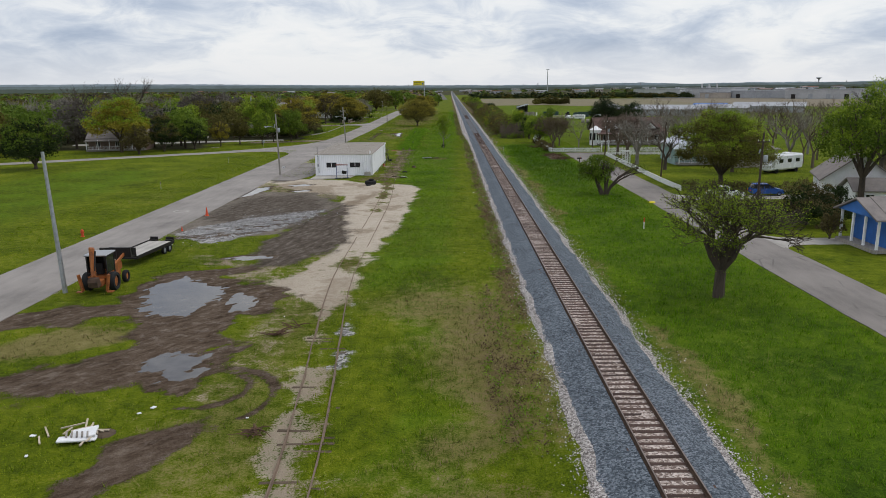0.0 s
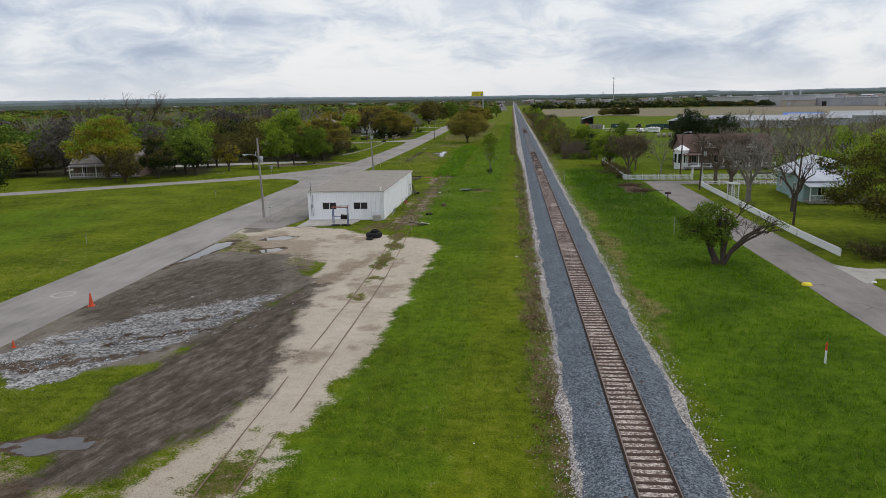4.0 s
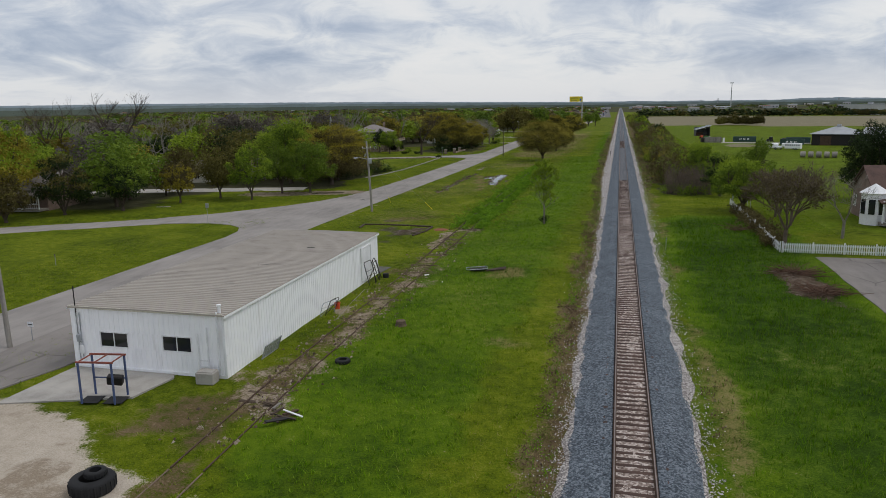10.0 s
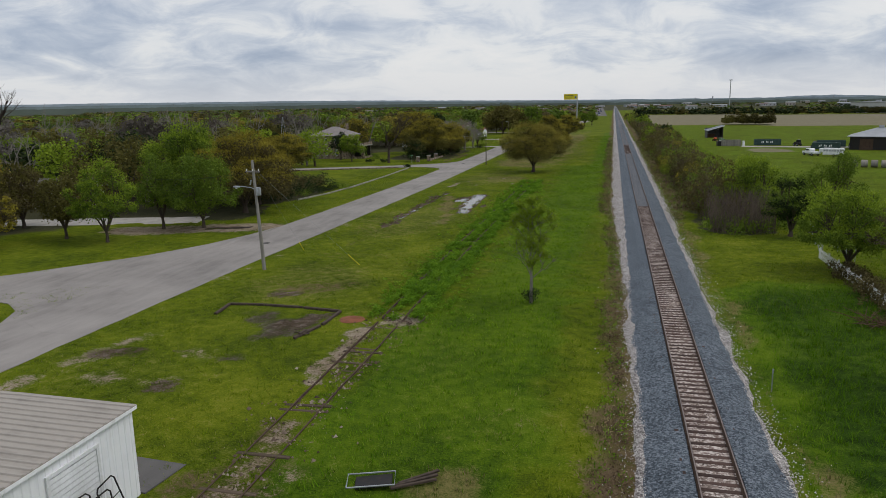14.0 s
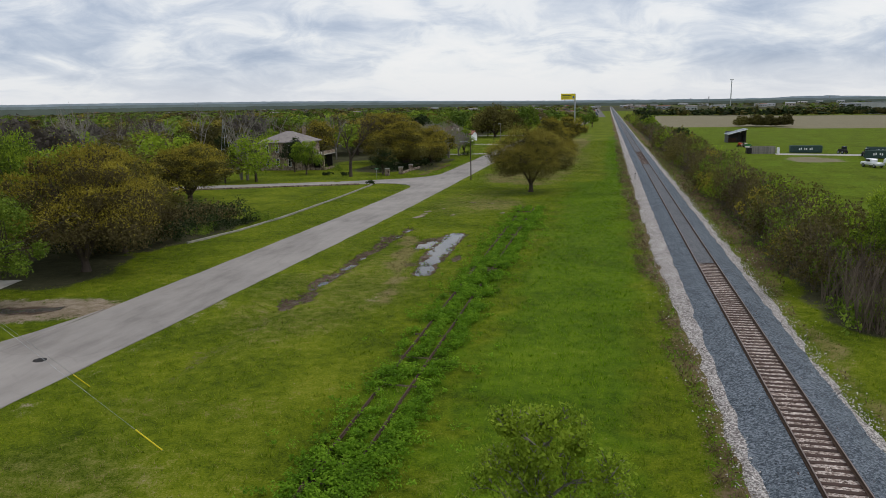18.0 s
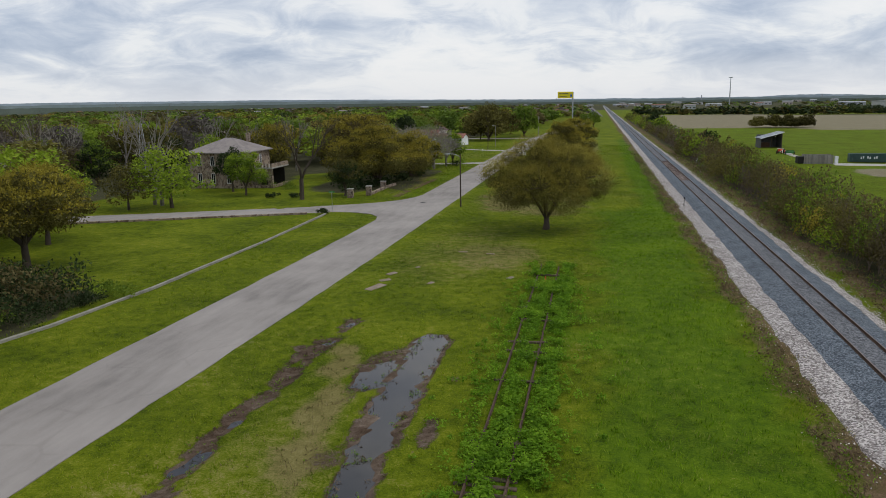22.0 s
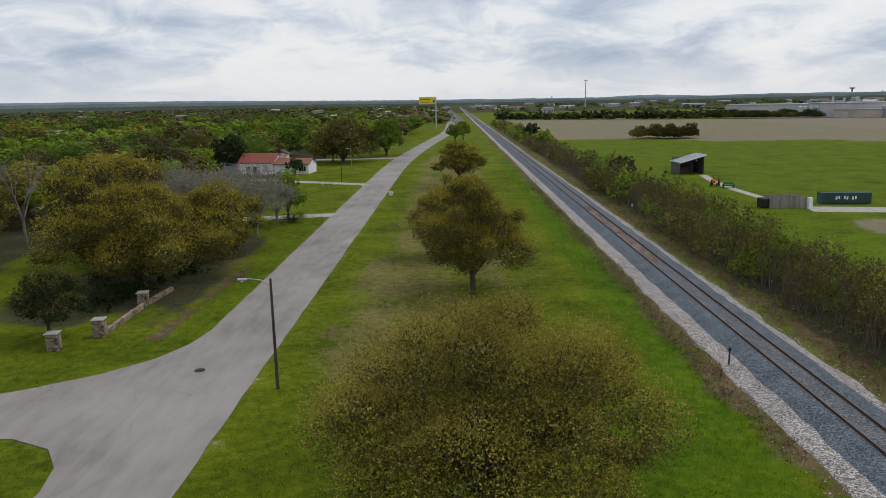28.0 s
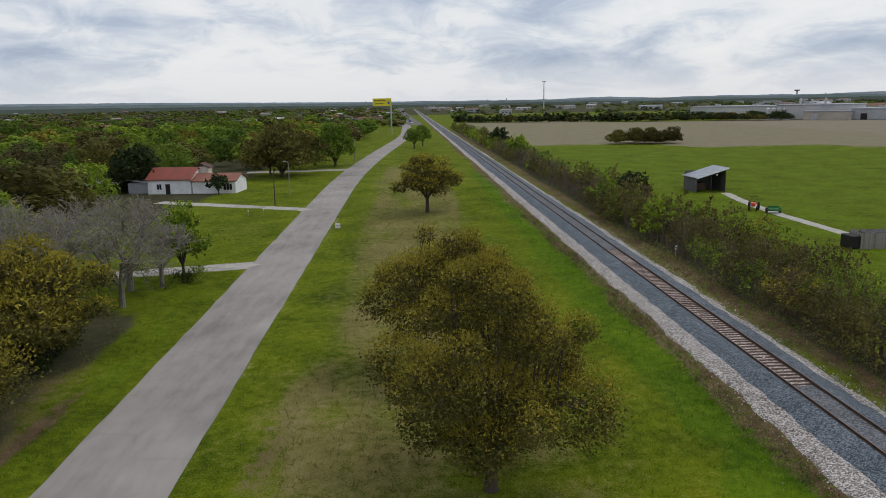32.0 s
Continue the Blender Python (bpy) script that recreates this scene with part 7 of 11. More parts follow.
        tagged(new(nm, mesh_np(nm, v, f, LEAF[kind])), lb, "weeds", "", "stuff")
    m = np.repeat(np.arange(len(c)), 26)
    d = way(rng, len(m))
    p = c[m] + d * (spots[m] * rng.random(len(m)) ** 0.4)[:, None] * np.array([1, 1, 0.6])
    v, f = leaves_at(rng, p, d * 0.4, 0.07, 0.55, 0.5, 1.2, 0.15)
    tagged(new("weeds", mesh_np("weeds", v, f, LEAF["weed"])), "lush broadleaf weeds growing over the old spur", "weeds", "", "stuff")
    # rushes, straw and clods standing in the wet ground
    n = 9000
    x, y = rng.uniform(-24, -12.4, n), rng.uniform(202, 238, n)
    a, b, c = cover_of(x, y)
    pd = puddles(x, y)
    keep = (np.maximum(a[:, 1], c[:, 0]) > 0.3) & (pd < 0.05 + 0.35 * rng.random(n)) & (rng.random(n) < 0.55)
    for nm, part_, kind, lb in (("wet_straw", rng.random(n) < 0.6, "dead", "flattened brown straw in wet mud"), ("wet_rushes", rng.random(n) < 0.35, "weed", "green tufts standing in shallow water")):
        m = keep & part_
        q = np.stack([x[m], y[m], -0.05 + 0.08 * rng.random(m.sum())], -1)
        v, f = leaf_cloud(rng, q, rng.uniform(0.06, 0.2, m.sum()), 7, 0.06, 0.5, 0.22)
        tagged(new(nm, mesh_np(nm, v, f, LEAF[kind])), lb, "weeds", "", "stuff")


grass()

# ---- materials of buildings and objects ----
GLASS = Nodes("dark_window_glass").done((0.02, 0.022, 0.026), 0.06, 0.0, None, 0.6)
BLUE_PAINT = plain("bright_blue_paint", (0.045, 0.16, 0.48), (0.03, 0.10, 0.33), 1.0, 20, 0.55, 0, 0.1, 0.004)
TEAL_PAINT = plain("pale_teal_siding", (0.33, 0.46, 0.46), (0.24, 0.35, 0.36), 1.0, 20, 0.7, 0, 0.15, 0.004)
CREAM = plain("cream_paint", (0.62, 0.58, 0.49), (0.45, 0.42, 0.35), 1.0, 15, 0.75, 0, 0.1, 0.004)
ORANGE = plain("faded_orange_paint", (0.40, 0.135, 0.04), (0.15, 0.055, 0.028), 2.5, 30, 0.55, 0.1, 0.2, 0.004)
BLACK_STEEL = plain("black_steel", (0.025, 0.024, 0.024), (0.045, 0.03, 0.022), 4, 40, 0.6, 0.3, 0.15, 0.003)
GREEN_PAINT = plain("green_machine_paint", (0.04, 0.19, 0.05), (0.025, 0.11, 0.03), 3, 30, 0.5)
CONTAINER = plain("dark_green_container_paint", (0.045, 0.085, 0.075), (0.028, 0.055, 0.05), 1.2, 20, 0.6, 0, 0.1, 0.004)
BOARD = plain("grey_weathered_boards", (0.34, 0.31, 0.275), (0.19, 0.17, 0.15), 1.5, 16, 0.95, 0, 0.5, 0.01, (4, 4, 0.4), 0.35)
RAW_WOOD = plain("pale_scrap_lumber", (0.55, 0.47, 0.36), (0.38, 0.31, 0.23), 1.5, 16, 0.9, 0, 0.3, 0.01)
DECK = plain("silvery_deck_planks", (0.52, 0.49, 0.45), (0.34, 0.32, 0.29), 1.2, 14, 0.9, 0, 0.3, 0.006, (3, 0.3, 3), 0.25)
SHINGLE = plain("brown_shingles", (0.115, 0.072, 0.060), (0.06, 0.040, 0.035), 0.9, 12, 0.95, 0, 0.4, 0.012)
GREY_SHINGLE = plain("grey_brown_shingles", (0.255, 0.225, 0.21), (0.17, 0.15, 0.145), 0.9, 12, 0.95, 0, 0.4, 0.012)
TIN = plain("pale_tin_roof", (0.47, 0.49, 0.53), (0.35, 0.37, 0.41), 0.7, 14, 0.4, 0.5, 0.1, 0.003)
RED_TIN = plain("rusting_red_tin_roof", (0.29, 0.085, 0.06), (0.17, 0.075, 0.058), 0.8, 9, 0.6, 0.2, 0.1, 0.003)
TERRACOTTA = plain("terracotta_tile_roof", (0.25, 0.11, 0.078), (0.16, 0.075, 0.055), 0.9, 9, 0.85, 0, 0.3, 0.01)
RED_PLASTIC = plain("orange_red_plastic", (0.62, 0.085, 0.03), (0.5, 0.06, 0.025), 3, 20, 0.5)
YELLOW = plain("yellow_sign_paint", (0.78, 0.64, 0.03), (0.66, 0.52, 0.02), 2, 20, 0.55)
RED_MULCH = plain("red_clay_soil", (0.26, 0.095, 0.05), (0.15, 0.06, 0.035), 2, 14, 0.95, 0, 0.6, 0.03)
BRUSH = plain("brown_dead_brush", (0.13, 0.075, 0.05), (0.07, 0.045, 0.032), 2, 14, 0.95)
CAR_WHITE = plain("white_car_paint", (0.74, 0.75, 0.76), (0.68, 0.69, 0.70), 1, 8, 0.25, 0, 0.02, 0.001, spec=0.5)
CAR_BLUE = plain("blue_car_paint", (0.03, 0.09, 0.33), (0.025, 0.07, 0.27), 1, 8, 0.25, 0, 0.02, 0.001, spec=0.5)
LENS = plain("lamp_lens", (0.75, 0.75, 0.72), (0.6, 0.6, 0.58), 2, 8, 0.3)
FAR_WHITE = plain("pale_factory_panels", (0.47, 0.47, 0.47), (0.36, 0.36, 0.37), 0.05, 0.6, 0.7)
FAR_GREY = plain("grey_factory_panels", (0.38, 0.39, 0.41), (0.28, 0.29, 0.31), 0.05, 0.6, 0.7)
FAR_TAN = plain("tan_far_walls", (0.42, 0.37, 0.32), (0.3, 0.27, 0.24), 0.06, 0.6, 0.8)


def stone_mat():
    k = Nodes("tan_field_stone")
    cell = k.voronoi(2.6, "F1", "Color")
    s = k.n("ShaderNodeSeparateColor")
    k.put(s.inputs[0], cell)
    f = k.math("ADD", k.math("MULTIPLY", s.outputs[0], 0.7), k.math("MULTIPLY", k.noise(8, 3), 0.3))
    col = k.ramp(f, (0.15, (0.12, 0.082, 0.060)), (0.5, (0.25, 0.185, 0.135)), (0.9, (0.42, 0.33, 0.25)))
    e = k.voronoi(2.6, "DISTANCE_TO_EDGE", "Distance")
    col = k.mix(k.math("SUBTRACT", 1.0, k.step(e, 0.01, 0.05)), col, (0.36, 0.32, 0.27))
    return k.done(col, 0.95, 0, k.bump(k.step(e, 0.0, 0.08), 0.7, 0.03), 0.2)


STONE = stone_mat()


def ribbed(name, c, dark, pitch, along=(1, 0, 0), rough=0.5, metal=0.0, streak=0.35, stain=None):
    """Painted ribbed sheet with long vertical weather streaks; the ribs themselves are modelled where they show."""
    k = Nodes(name)
    a = k.noise(0.9, 4, 0.6)
    b = k.noise(6.0, 3, 0.6, (1, 1, 0.08) if along[2] == 0 else (0.08, 1, 1))
    f = k.math("ADD", k.math("MULTIPLY", a, 0.5), k.math("MULTIPLY", b, 0.5))
    col = k.ramp(f, (0.30, dark), (0.46, c), (0.70, scale3(c, 1.08)))
    if stain:
        w = k.math("MULTIPLY", k.step(k.noise(1.4, 4, 0.65, (1, 1, 0.12)), 0.58, 0.72), streak)
        col = k.mix(w, col, stain)
    return k.done(col, rough, metal, k.bump(b, 0.08, 0.004), 0.35)


SIDING = ribbed("white_metal_siding", (0.95, 0.95, 0.97), (0.88, 0.88, 0.90), 0.3, stain=(0.50, 0.47, 0.45), streak=0.3)
ROOF_TAN = ribbed("beige_metal_roof", (0.385, 0.345, 0.300), (0.27, 0.242, 0.21), 0.3, (1, 0, 1), 0.6, 0.0, 0.3, (0.28, 0.25, 0.22))

# brown wall tone darkened to paint the deep shadow under the porch roofs
DARK_CLAPBOARD = plain("brown_clapboard_porch_shade", (0.23, 0.165, 0.135), (0.13, 0.095, 0.08), 1.0, 14, 0.85)

# ---- the white metal building ----
def window_unit(parent, x, y, z, w, h, face=-1, panes=2, frame_mat=None, depth=0.06, turn=0.0):
    """A framed window in a wall that faces -y (face -1) or +y; turn 90 for walls that face x."""
    win = thing("window", x, y, z, turn)
    win.parent = parent
    f = MB()
    for sx in (-1, 1):
        f.box((sx * (w / 2 - 0.03), face * depth * 0.5, 0), (0.06, depth, h))
    for sz in (-1, 1):
        f.box((0, face * depth * 0.5, sz * (h / 2 - 0.03)), (w - 0.12, depth, 0.06))
    for i in range(1, panes):
        f.box((-w / 2 + w * i / panes, face * depth * 0.5, 0), (0.05, depth * 0.9, h - 0.12))
    part("window_frame", f, frame_mat or WHITE_PAINT, win)
    for i in range(panes):
        pw = (w - 0.12) / panes
        part("pane", MB().box((-w / 2 + 0.06 + pw * (i + 0.5), face * 0.018, 0), (pw - 0.03, 0.02, h - 0.12)), GLASS, win)
    return win


def ribbed_wall(x0, x1, h, y, thick, pitch, depth, face):
    """A wall from x0 to x1 whose outer side has trapezoid ribs; wall lies along x at y, ribs towards face."""
    mb = MB()
    pts, x = [], x0
    while x < x1 - 1e-6:
        for u, d in ((0.0, 0), (0.62, 0), (0.70, depth), (0.92, depth)):
            if x + u * pitch < x1:
                pts.append((x + u * pitch, d))
        x += pitch
    pts.append((x1, 0))
    n = len(pts)
    vs = [(px, y + face * d, z) for z in (0.0, h) for px, d in pts] + [(x0, y - face * thick, 0), (x1, y - face * thick, 0), (x0, y - face * thick, h), (x1, y - face * thick, h)]
    fs = [(i, i + 1, n + i + 1, n + i) if face < 0 else (i, n + i, n + i + 1, i + 1) for i in range(n - 1)]
    b = 2 * n
    fs += [(b, b + 2, b + 3, b + 1) if face < 0 else (b, b + 1, b + 3, b + 2), (0, n, b + 2, b), (n - 1, b + 1, b + 3, 2 * n - 1)]
    fs.append(tuple(n + i for i in range(n)) + (b + 3, b + 2) if face < 0 else (b + 2, b + 3) + tuple(n + i for i in range(n - 1, -1, -1)))
    return mb.add(vs, fs)


def turned(mb, rz, x=0.0, y=0.0, z=0.0):
    m = pose(x, y, z, 0, 0, rz)
    mb.v = [tuple(m @ Vector(p)) for p in mb.v]
    return mb


def shop():
    x0, x1, y0, y1, h = -22.3, -12.85, 119.25, 144.3, 3.5
    cx, cy, hx, hy = (x0 + x1) / 2, (y0 + y1) / 2, (x1 - x0) / 2, (y1 - y0) / 2
    ob = thing("white_metal_building", cx, cy, 0, 0, "long low white metal workshop with beige ribbed roof", "building")
    # front wall in pieces round two window openings
    f = MB()
    wins = ((-2.04, 1.8), (1.86, 1.8))
    edges = [-hx]
    for wx, ww in wins:
        edges += [wx - ww / 2, wx + ww / 2]
    edges.append(hx)
    front = part("front_wall", ribbed_wall(-hx, hx, 1.30, -hy, 0.16, 0.31, 0.022, -1), SIDING, ob)
    for a, b in ((edges[0], edges[1]), (edges[2], edges[3]), (edges[4], edges[5])):
        mb = ribbed_wall(a, b, 0.90, -hy, 0.16, 0.31, 0.022, -1)
        mb.v = [(p[0], p[1], p[2] + 1.30) for p in mb.v]
        part("wall_panel", mb, SIDING, front)
    mb = ribbed_wall(-hx, hx, h - 2.20, -hy, 0.16, 0.31, 0.022, -1)
    mb.v = [(p[0], p[1], p[2] + 2.20) for p in mb.v]
    part("wall_panel", mb, SIDING, front)
    for wx, ww in wins:
        window_unit(ob, wx, -hy + 0.02, 1.75, ww, 0.90)
    part("east_wall", turned(ribbed_wall(-hy + 0.17, hy, h, -hx, 0.16, 0.31, 0.022, -1), 90), SIDING, ob)
    part("west_wall", turned(ribbed_wall(-hy, hy - 0.17, h, -hx, 0.16, 0.31, 0.022, -1), -90), SIDING, ob)
    part("back_wall", turned(ribbed_wall(-hx + 0.17, hx - 0.17, h, -hy, 0.16, 0.31, 0.022, -1), 180), SIDING, ob)
    # low gabled roof with ribs running across
    prof, y = [], -hy - 0.12
    r = MB()
    ys = []
    while y < hy + 0.12:
        ys += [(y, 0.0), (y + 0.15, 0.0), (y + 0.18, 0.05), (y + 0.24, 0.05), (y + 0.27, 0.0)]
        y += 0.36
    ys.append((hy + 0.12, 0.0))
    ys = [(a, b) for a, b in ys if a <= hy + 0.121]
    xs = ((-hx - 0.14, h), (0.0, h + 0.07), (hx + 0.14, h))
    vs = [(x, a, z + b + 0.035) for a, b in ys for x, z in xs] + [(x, a, z - 0.02) for a, b in ys for x, z in xs]
    n, k = len(ys), len(ys) * 3
    fs = [(i * 3 + j, i * 3 + j + 1, i * 3 + j + 4, i * 3 + j + 3) for i in range(n - 1) for j in range(2)]
    fs += [(k + i * 3 + j, k + i * 3 + j + 3, k + i * 3 + j + 4, k + i * 3 + j + 1) for i in range(n - 1) for j in range(2)]
    for j in (0, 2):
        fs += [(i * 3 + j, i * 3 + j + 3, k + i * 3 + j + 3, k + i * 3 + j) if j == 0 else (i * 3 + j, k + i * 3 + j, k + i * 3 + j + 3, i * 3 + j + 3) for i in range(n - 1)]
    for i in (0, n - 1):
        fs += [(i * 3 + j, k + i * 3 + j, k + i * 3 + j + 1, i * 3 + j + 1) for j in range(2)]
    roof = part("roof", r.add(vs, fs), ROOF_TAN, ob, "beige ribbed metal roof")
    gable = MB().add([(-hx, -hy, h - 0.02), (hx, -hy, h - 0.02), (0, -hy, h + 0.03), (-hx, -hy + 0.1, h - 0.02), (hx, -hy + 0.1, h - 0.02), (0, -hy + 0.1, h + 0.03)], [(0, 1, 2), (5, 4, 3), (0, 2, 5, 3), (1, 4, 5, 2)])
    part("gable", gable, SIDING, front)
    gable = MB().add([(-hx, hy - 0.1, h - 0.02), (hx, hy - 0.1, h - 0.02), (0, hy - 0.1, h + 0.03), (-hx, hy, h - 0.02), (hx, hy, h - 0.02), (0, hy, h + 0.03)], [(0, 1, 2), (5, 4, 3), (0, 2, 5, 3), (1, 4, 5, 2)])
    part("gable", gable, SIDING, ob)
    for s in (-1, 1):
        part("eave_trim", MB().box((s * (hx + 0.11), 0, h - 0.06), (0.07, 2 * hy + 0.22, 0.13)), SIDING, roof)
    for s in (-1, 1):
        part("fascia", MB().box((s * hx / 2, -hy - 0.085, h + 0.02), (hx + 0.06, 0.04, 0.13), 0, 0, 0, 0), CREAM, roof)
    part("base_trim", MB().box((0, -hy - 0.04, 0.10), (2 * hx, 0.05, 0.18)), SIDING, front)
    part("corner_trim", MB().box((hx - 0.02, -hy - 0.03, h / 2), (0.14, 0.05, h - 0.1)), WHITE_PAINT, front)
    # service pipes, meter and the small white conduit frame on the front
    c = MB()
    for px in (-hx + 0.42, -hx + 0.62):
        c.cyl((px, -hy - 0.06, 0.5), (px, -hy - 0.06, 3.2), 0.03, None, 6)
    part("conduit", c, GALV, ob, "grey electrical conduits")
    part("meter", MB().box((-hx + 0.5, -hy - 0.11, 1.75), (0.26, 0.16, 0.42), 0, 0.03), GALV, ob, "grey electric meter box")
    part("meter", MB().box((-hx + 0.62, -hy - 0.10, 1.1), (0.24, 0.14, 0.5), 0, 0.02), WHITE_PAINT, ob)
    mast = MB().tube([(-hx + 0.42, -hy - 0.06, 3.0), (-hx + 0.42, -hy - 0.06, 4.6)], 0.03, 6)
    mast.cyl((-hx + 0.42, -hy - 0.06, 4.55), (-hx + 0.42, -hy - 0.06, 4.7), 0.05, 0.02, 6)
    part("service_mast", mast, BLACK_STEEL, ob)
    d = MB()
    d.box((hx - 1.55, -hy - 0.06, 1.4), (0.06, 0.06, 2.0)).box((hx - 1.0, -hy - 0.06, 1.45), (0.06, 0.06, 2.7))
    d.box((hx - 1.28, -hy - 0.06, 0.95), (0.6, 0.05, 0.06)).box((hx - 1.28, -hy - 0.06, 0.6), (0.6, 0.05, 0.06))
    part("pipe_frame", d, WHITE_PAINT, ob)
    part("downpipe", MB().cyl((hx - 0.35, -hy - 0.07, 0.2), (hx - 0.35, -hy - 0.07, 3.7), 0.045, None, 8), WHITE_PAINT, ob)
    v = MB().lathe([(0.09, 0), (0.09, 0.42), (0.13, 0.42), (0.13, 0.5), (0.0, 0.52)], 10, (hx - 0.35, -hy + 0.25, h + 0.02))
    part("roof_vent", v, WHITE_PAINT, roof)
    part("roof_patch", MB().box((1.2, -1.2, h + 0.11), (0.75, 0.16, 0.03), 10, 0, 0, 0.5), BLACK_STEEL, roof, "dark scrap lying on the roof")
    part("roof_patch", MB().box((1.9, 5.2, h + 0.11), (0.6, 0.14, 0.03), 5, 0, 0, 0.5), BLACK_STEEL, roof)
    # louvred loading door in the east wall
    door = MB()
    for sy in (-1, 1):
        door.box((hx + 0.055, hy - 3.1 + sy * 1.12, 1.62), (0.07, 0.12, 2.75))
    door.box((hx + 0.055, hy - 3.1, 2.94), (0.07, 2.12, 0.12)).box((hx + 0.055, hy - 3.1, 0.30), (0.07, 2.12, 0.12))
    fr = part("loading_door", door, WHITE_PAINT, ob, "whitewashed boarded loading door")
    for i in range(13):
        part("slat", MB().box((hx + 0.045, hy - 3.1, 0.46 + i * 0.19), (0.03, 2.1, 0.165), 0, 0, 0, -6), WHITE_PAINT, fr)
    return ob


shop()

# concrete apron and what stands on it
solo("concrete_apron", MB().prism([(-22.4, 113.8), (-16.2, 115.9), (-15.7, 118.7), (-16.0, 119.15), (-22.2, 119.15)], -0.1, 0.07), CONCRETE, "cracked pale concrete apron before the workshop", "pavement", "", "structure")
solo("side_paving", MB().prism([(-28.6, 113.5), (-24.5, 112.8), (-22.9, 119.0), (-22.55, 136), (-26.0, 140), (-28.3, 140)], -0.1, 0.052), ASPHALT_OLD, "old dark asphalt beside the workshop", "pavement", "", "structure")
solo("back_slab", MB().prism([(-15.0, 144.35), (-12.7, 144.35), (-12.4, 146.6), (-14.8, 146.8)], -0.1, 0.05), ASPHALT_DARK, "small dark slab behind the workshop", "pavement", "", "structure")


HOIST_BLUE = plain("faded_blue_steel", (0.07, 0.10, 0.21), (0.05, 0.065, 0.13), 2, 20, 0.6)


def hoist_frame():
    ob = thing("steel_hoist_frame", -17.35, 115.4, 0.07, 8, "open blue steel hoist frame with red beams on concrete", "frame")
    for sx in (-0.85, 0.85):
        for sy in (-0.6, 0.6):
            part("post", MB().box((sx, sy, 1.05), (0.08, 0.08, 2.1)), HOIST_BLUE, ob, "faded blue steel post")
    for sy in (-0.6, 0.6):
        part("beam", MB().box((0, sy, 2.13), (1.9, 0.08, 0.08)), RED_TIN, ob, "faded red top beam")
    for sx in (-0.85, 0.0, 0.85):
        part("beam", MB().box((sx, 0, 2.13), (0.05, 1.12, 0.05)), RED_TIN, ob)
    part("brace", MB().box((0, 0.6, 0.9), (1.62, 0.05, 0.06)), HOIST_BLUE, ob)
    part("motor_box", MB().box((0.35, 0.45, 0.85), (0.75, 0.35, 0.5), 12, 0.05, 12, 8), BLACK_STEEL, ob, "dark sheet-metal hood hung in the frame")
    for sx in (-0.62, 0.62):
        part("pad", MB().box((sx, -0.1, 0.012), (0.95, 0.9, 0.02), 4), BLACK_RUBBER, ob, "black rubber pad")


hoist_frame()


def tyre(name, x, y, z, r, w, label, lie=True, rz=0.0, group="old tyres"):
    prof = [(r * 0.56, 0.0), (r * 0.62, -w * 0.02), (r * 0.93, 0.02 * w), (r, w * 0.16), (r, w * 0.84), (r * 0.93, w * 0.98), (r * 0.62, w * 1.02), (r * 0.56, w), (r * 0.60, w * 0.5)]
    mb = MB().lathe(prof, 28, closed=True)
    ob = thing(name, x, y, z, rz, label, "tyre", group)
    t = part("tyre", mb, BLACK_RUBBER, ob, smooth=50)
    tread = MB()
    for k in range(24):
        a = 2 * math.pi * k / 24
        tread.box((math.cos(a) * r, math.sin(a) * r, w * 0.5), (0.04 * r + 0.01, 0.08 * r, w * 0.66), math.degrees(a) + 20)
    part("tread", tread, BLACK_RUBBER, t)
    return ob


tyre("tyre_large", -11.95, 107.9, 0.0, 0.82, 0.55, "huge worn black tractor tyre lying on caliche")
tyre("tyre_small", -11.85, 108.0, 0.56, 0.40, 0.24, "small black car tyre stacked on the huge tyre")
tyre("tyre_small", -12.15, 106.5, 0.0, 0.36, 0.20, "small black car tyre lying flat on caliche")
solo("ac_block", MB().box((0, 0, 0.32), (1.0, 0.7, 0.64), 3, 0.04).box((0, 0, 0.66), (0.86, 0.56, 0.05), 3), CONCRETE, "stained concrete block box beside the workshop corner", "block", at=(-13.6, 118.55, 0))


def lean_panel(name, x, y, w, h, tilt, label, material):
    """A rack of bars or sheet leaning on the east wall."""
    ob = thing(name, x, y, 0, 90, label, name.replace("_", " "), "")
    m = pose(0, 0, 0, tilt, 0, 0)

    def put(mb):
        mb.v = [tuple(m @ Vector(p)) for p in mb.v]
        return mb
    fr = MB().box((-w / 2, 0, h / 2), (0.05, 0.05, h)).box((w / 2, 0, h / 2), (0.05, 0.05, h)).box((0, 0, h - 0.03), (w, 0.05, 0.05)).box((0, 0, 0.03), (w, 0.05, 0.05))
    part("panel_frame", put(fr), material, ob)
    n = 7
    for i in range(n):
        part("slat", put(MB().box((-w / 2 + w * (i + 0.5) / n, 0.02, h / 2), (w / n * 0.7, 0.025, h - 0.1))), material, ob)




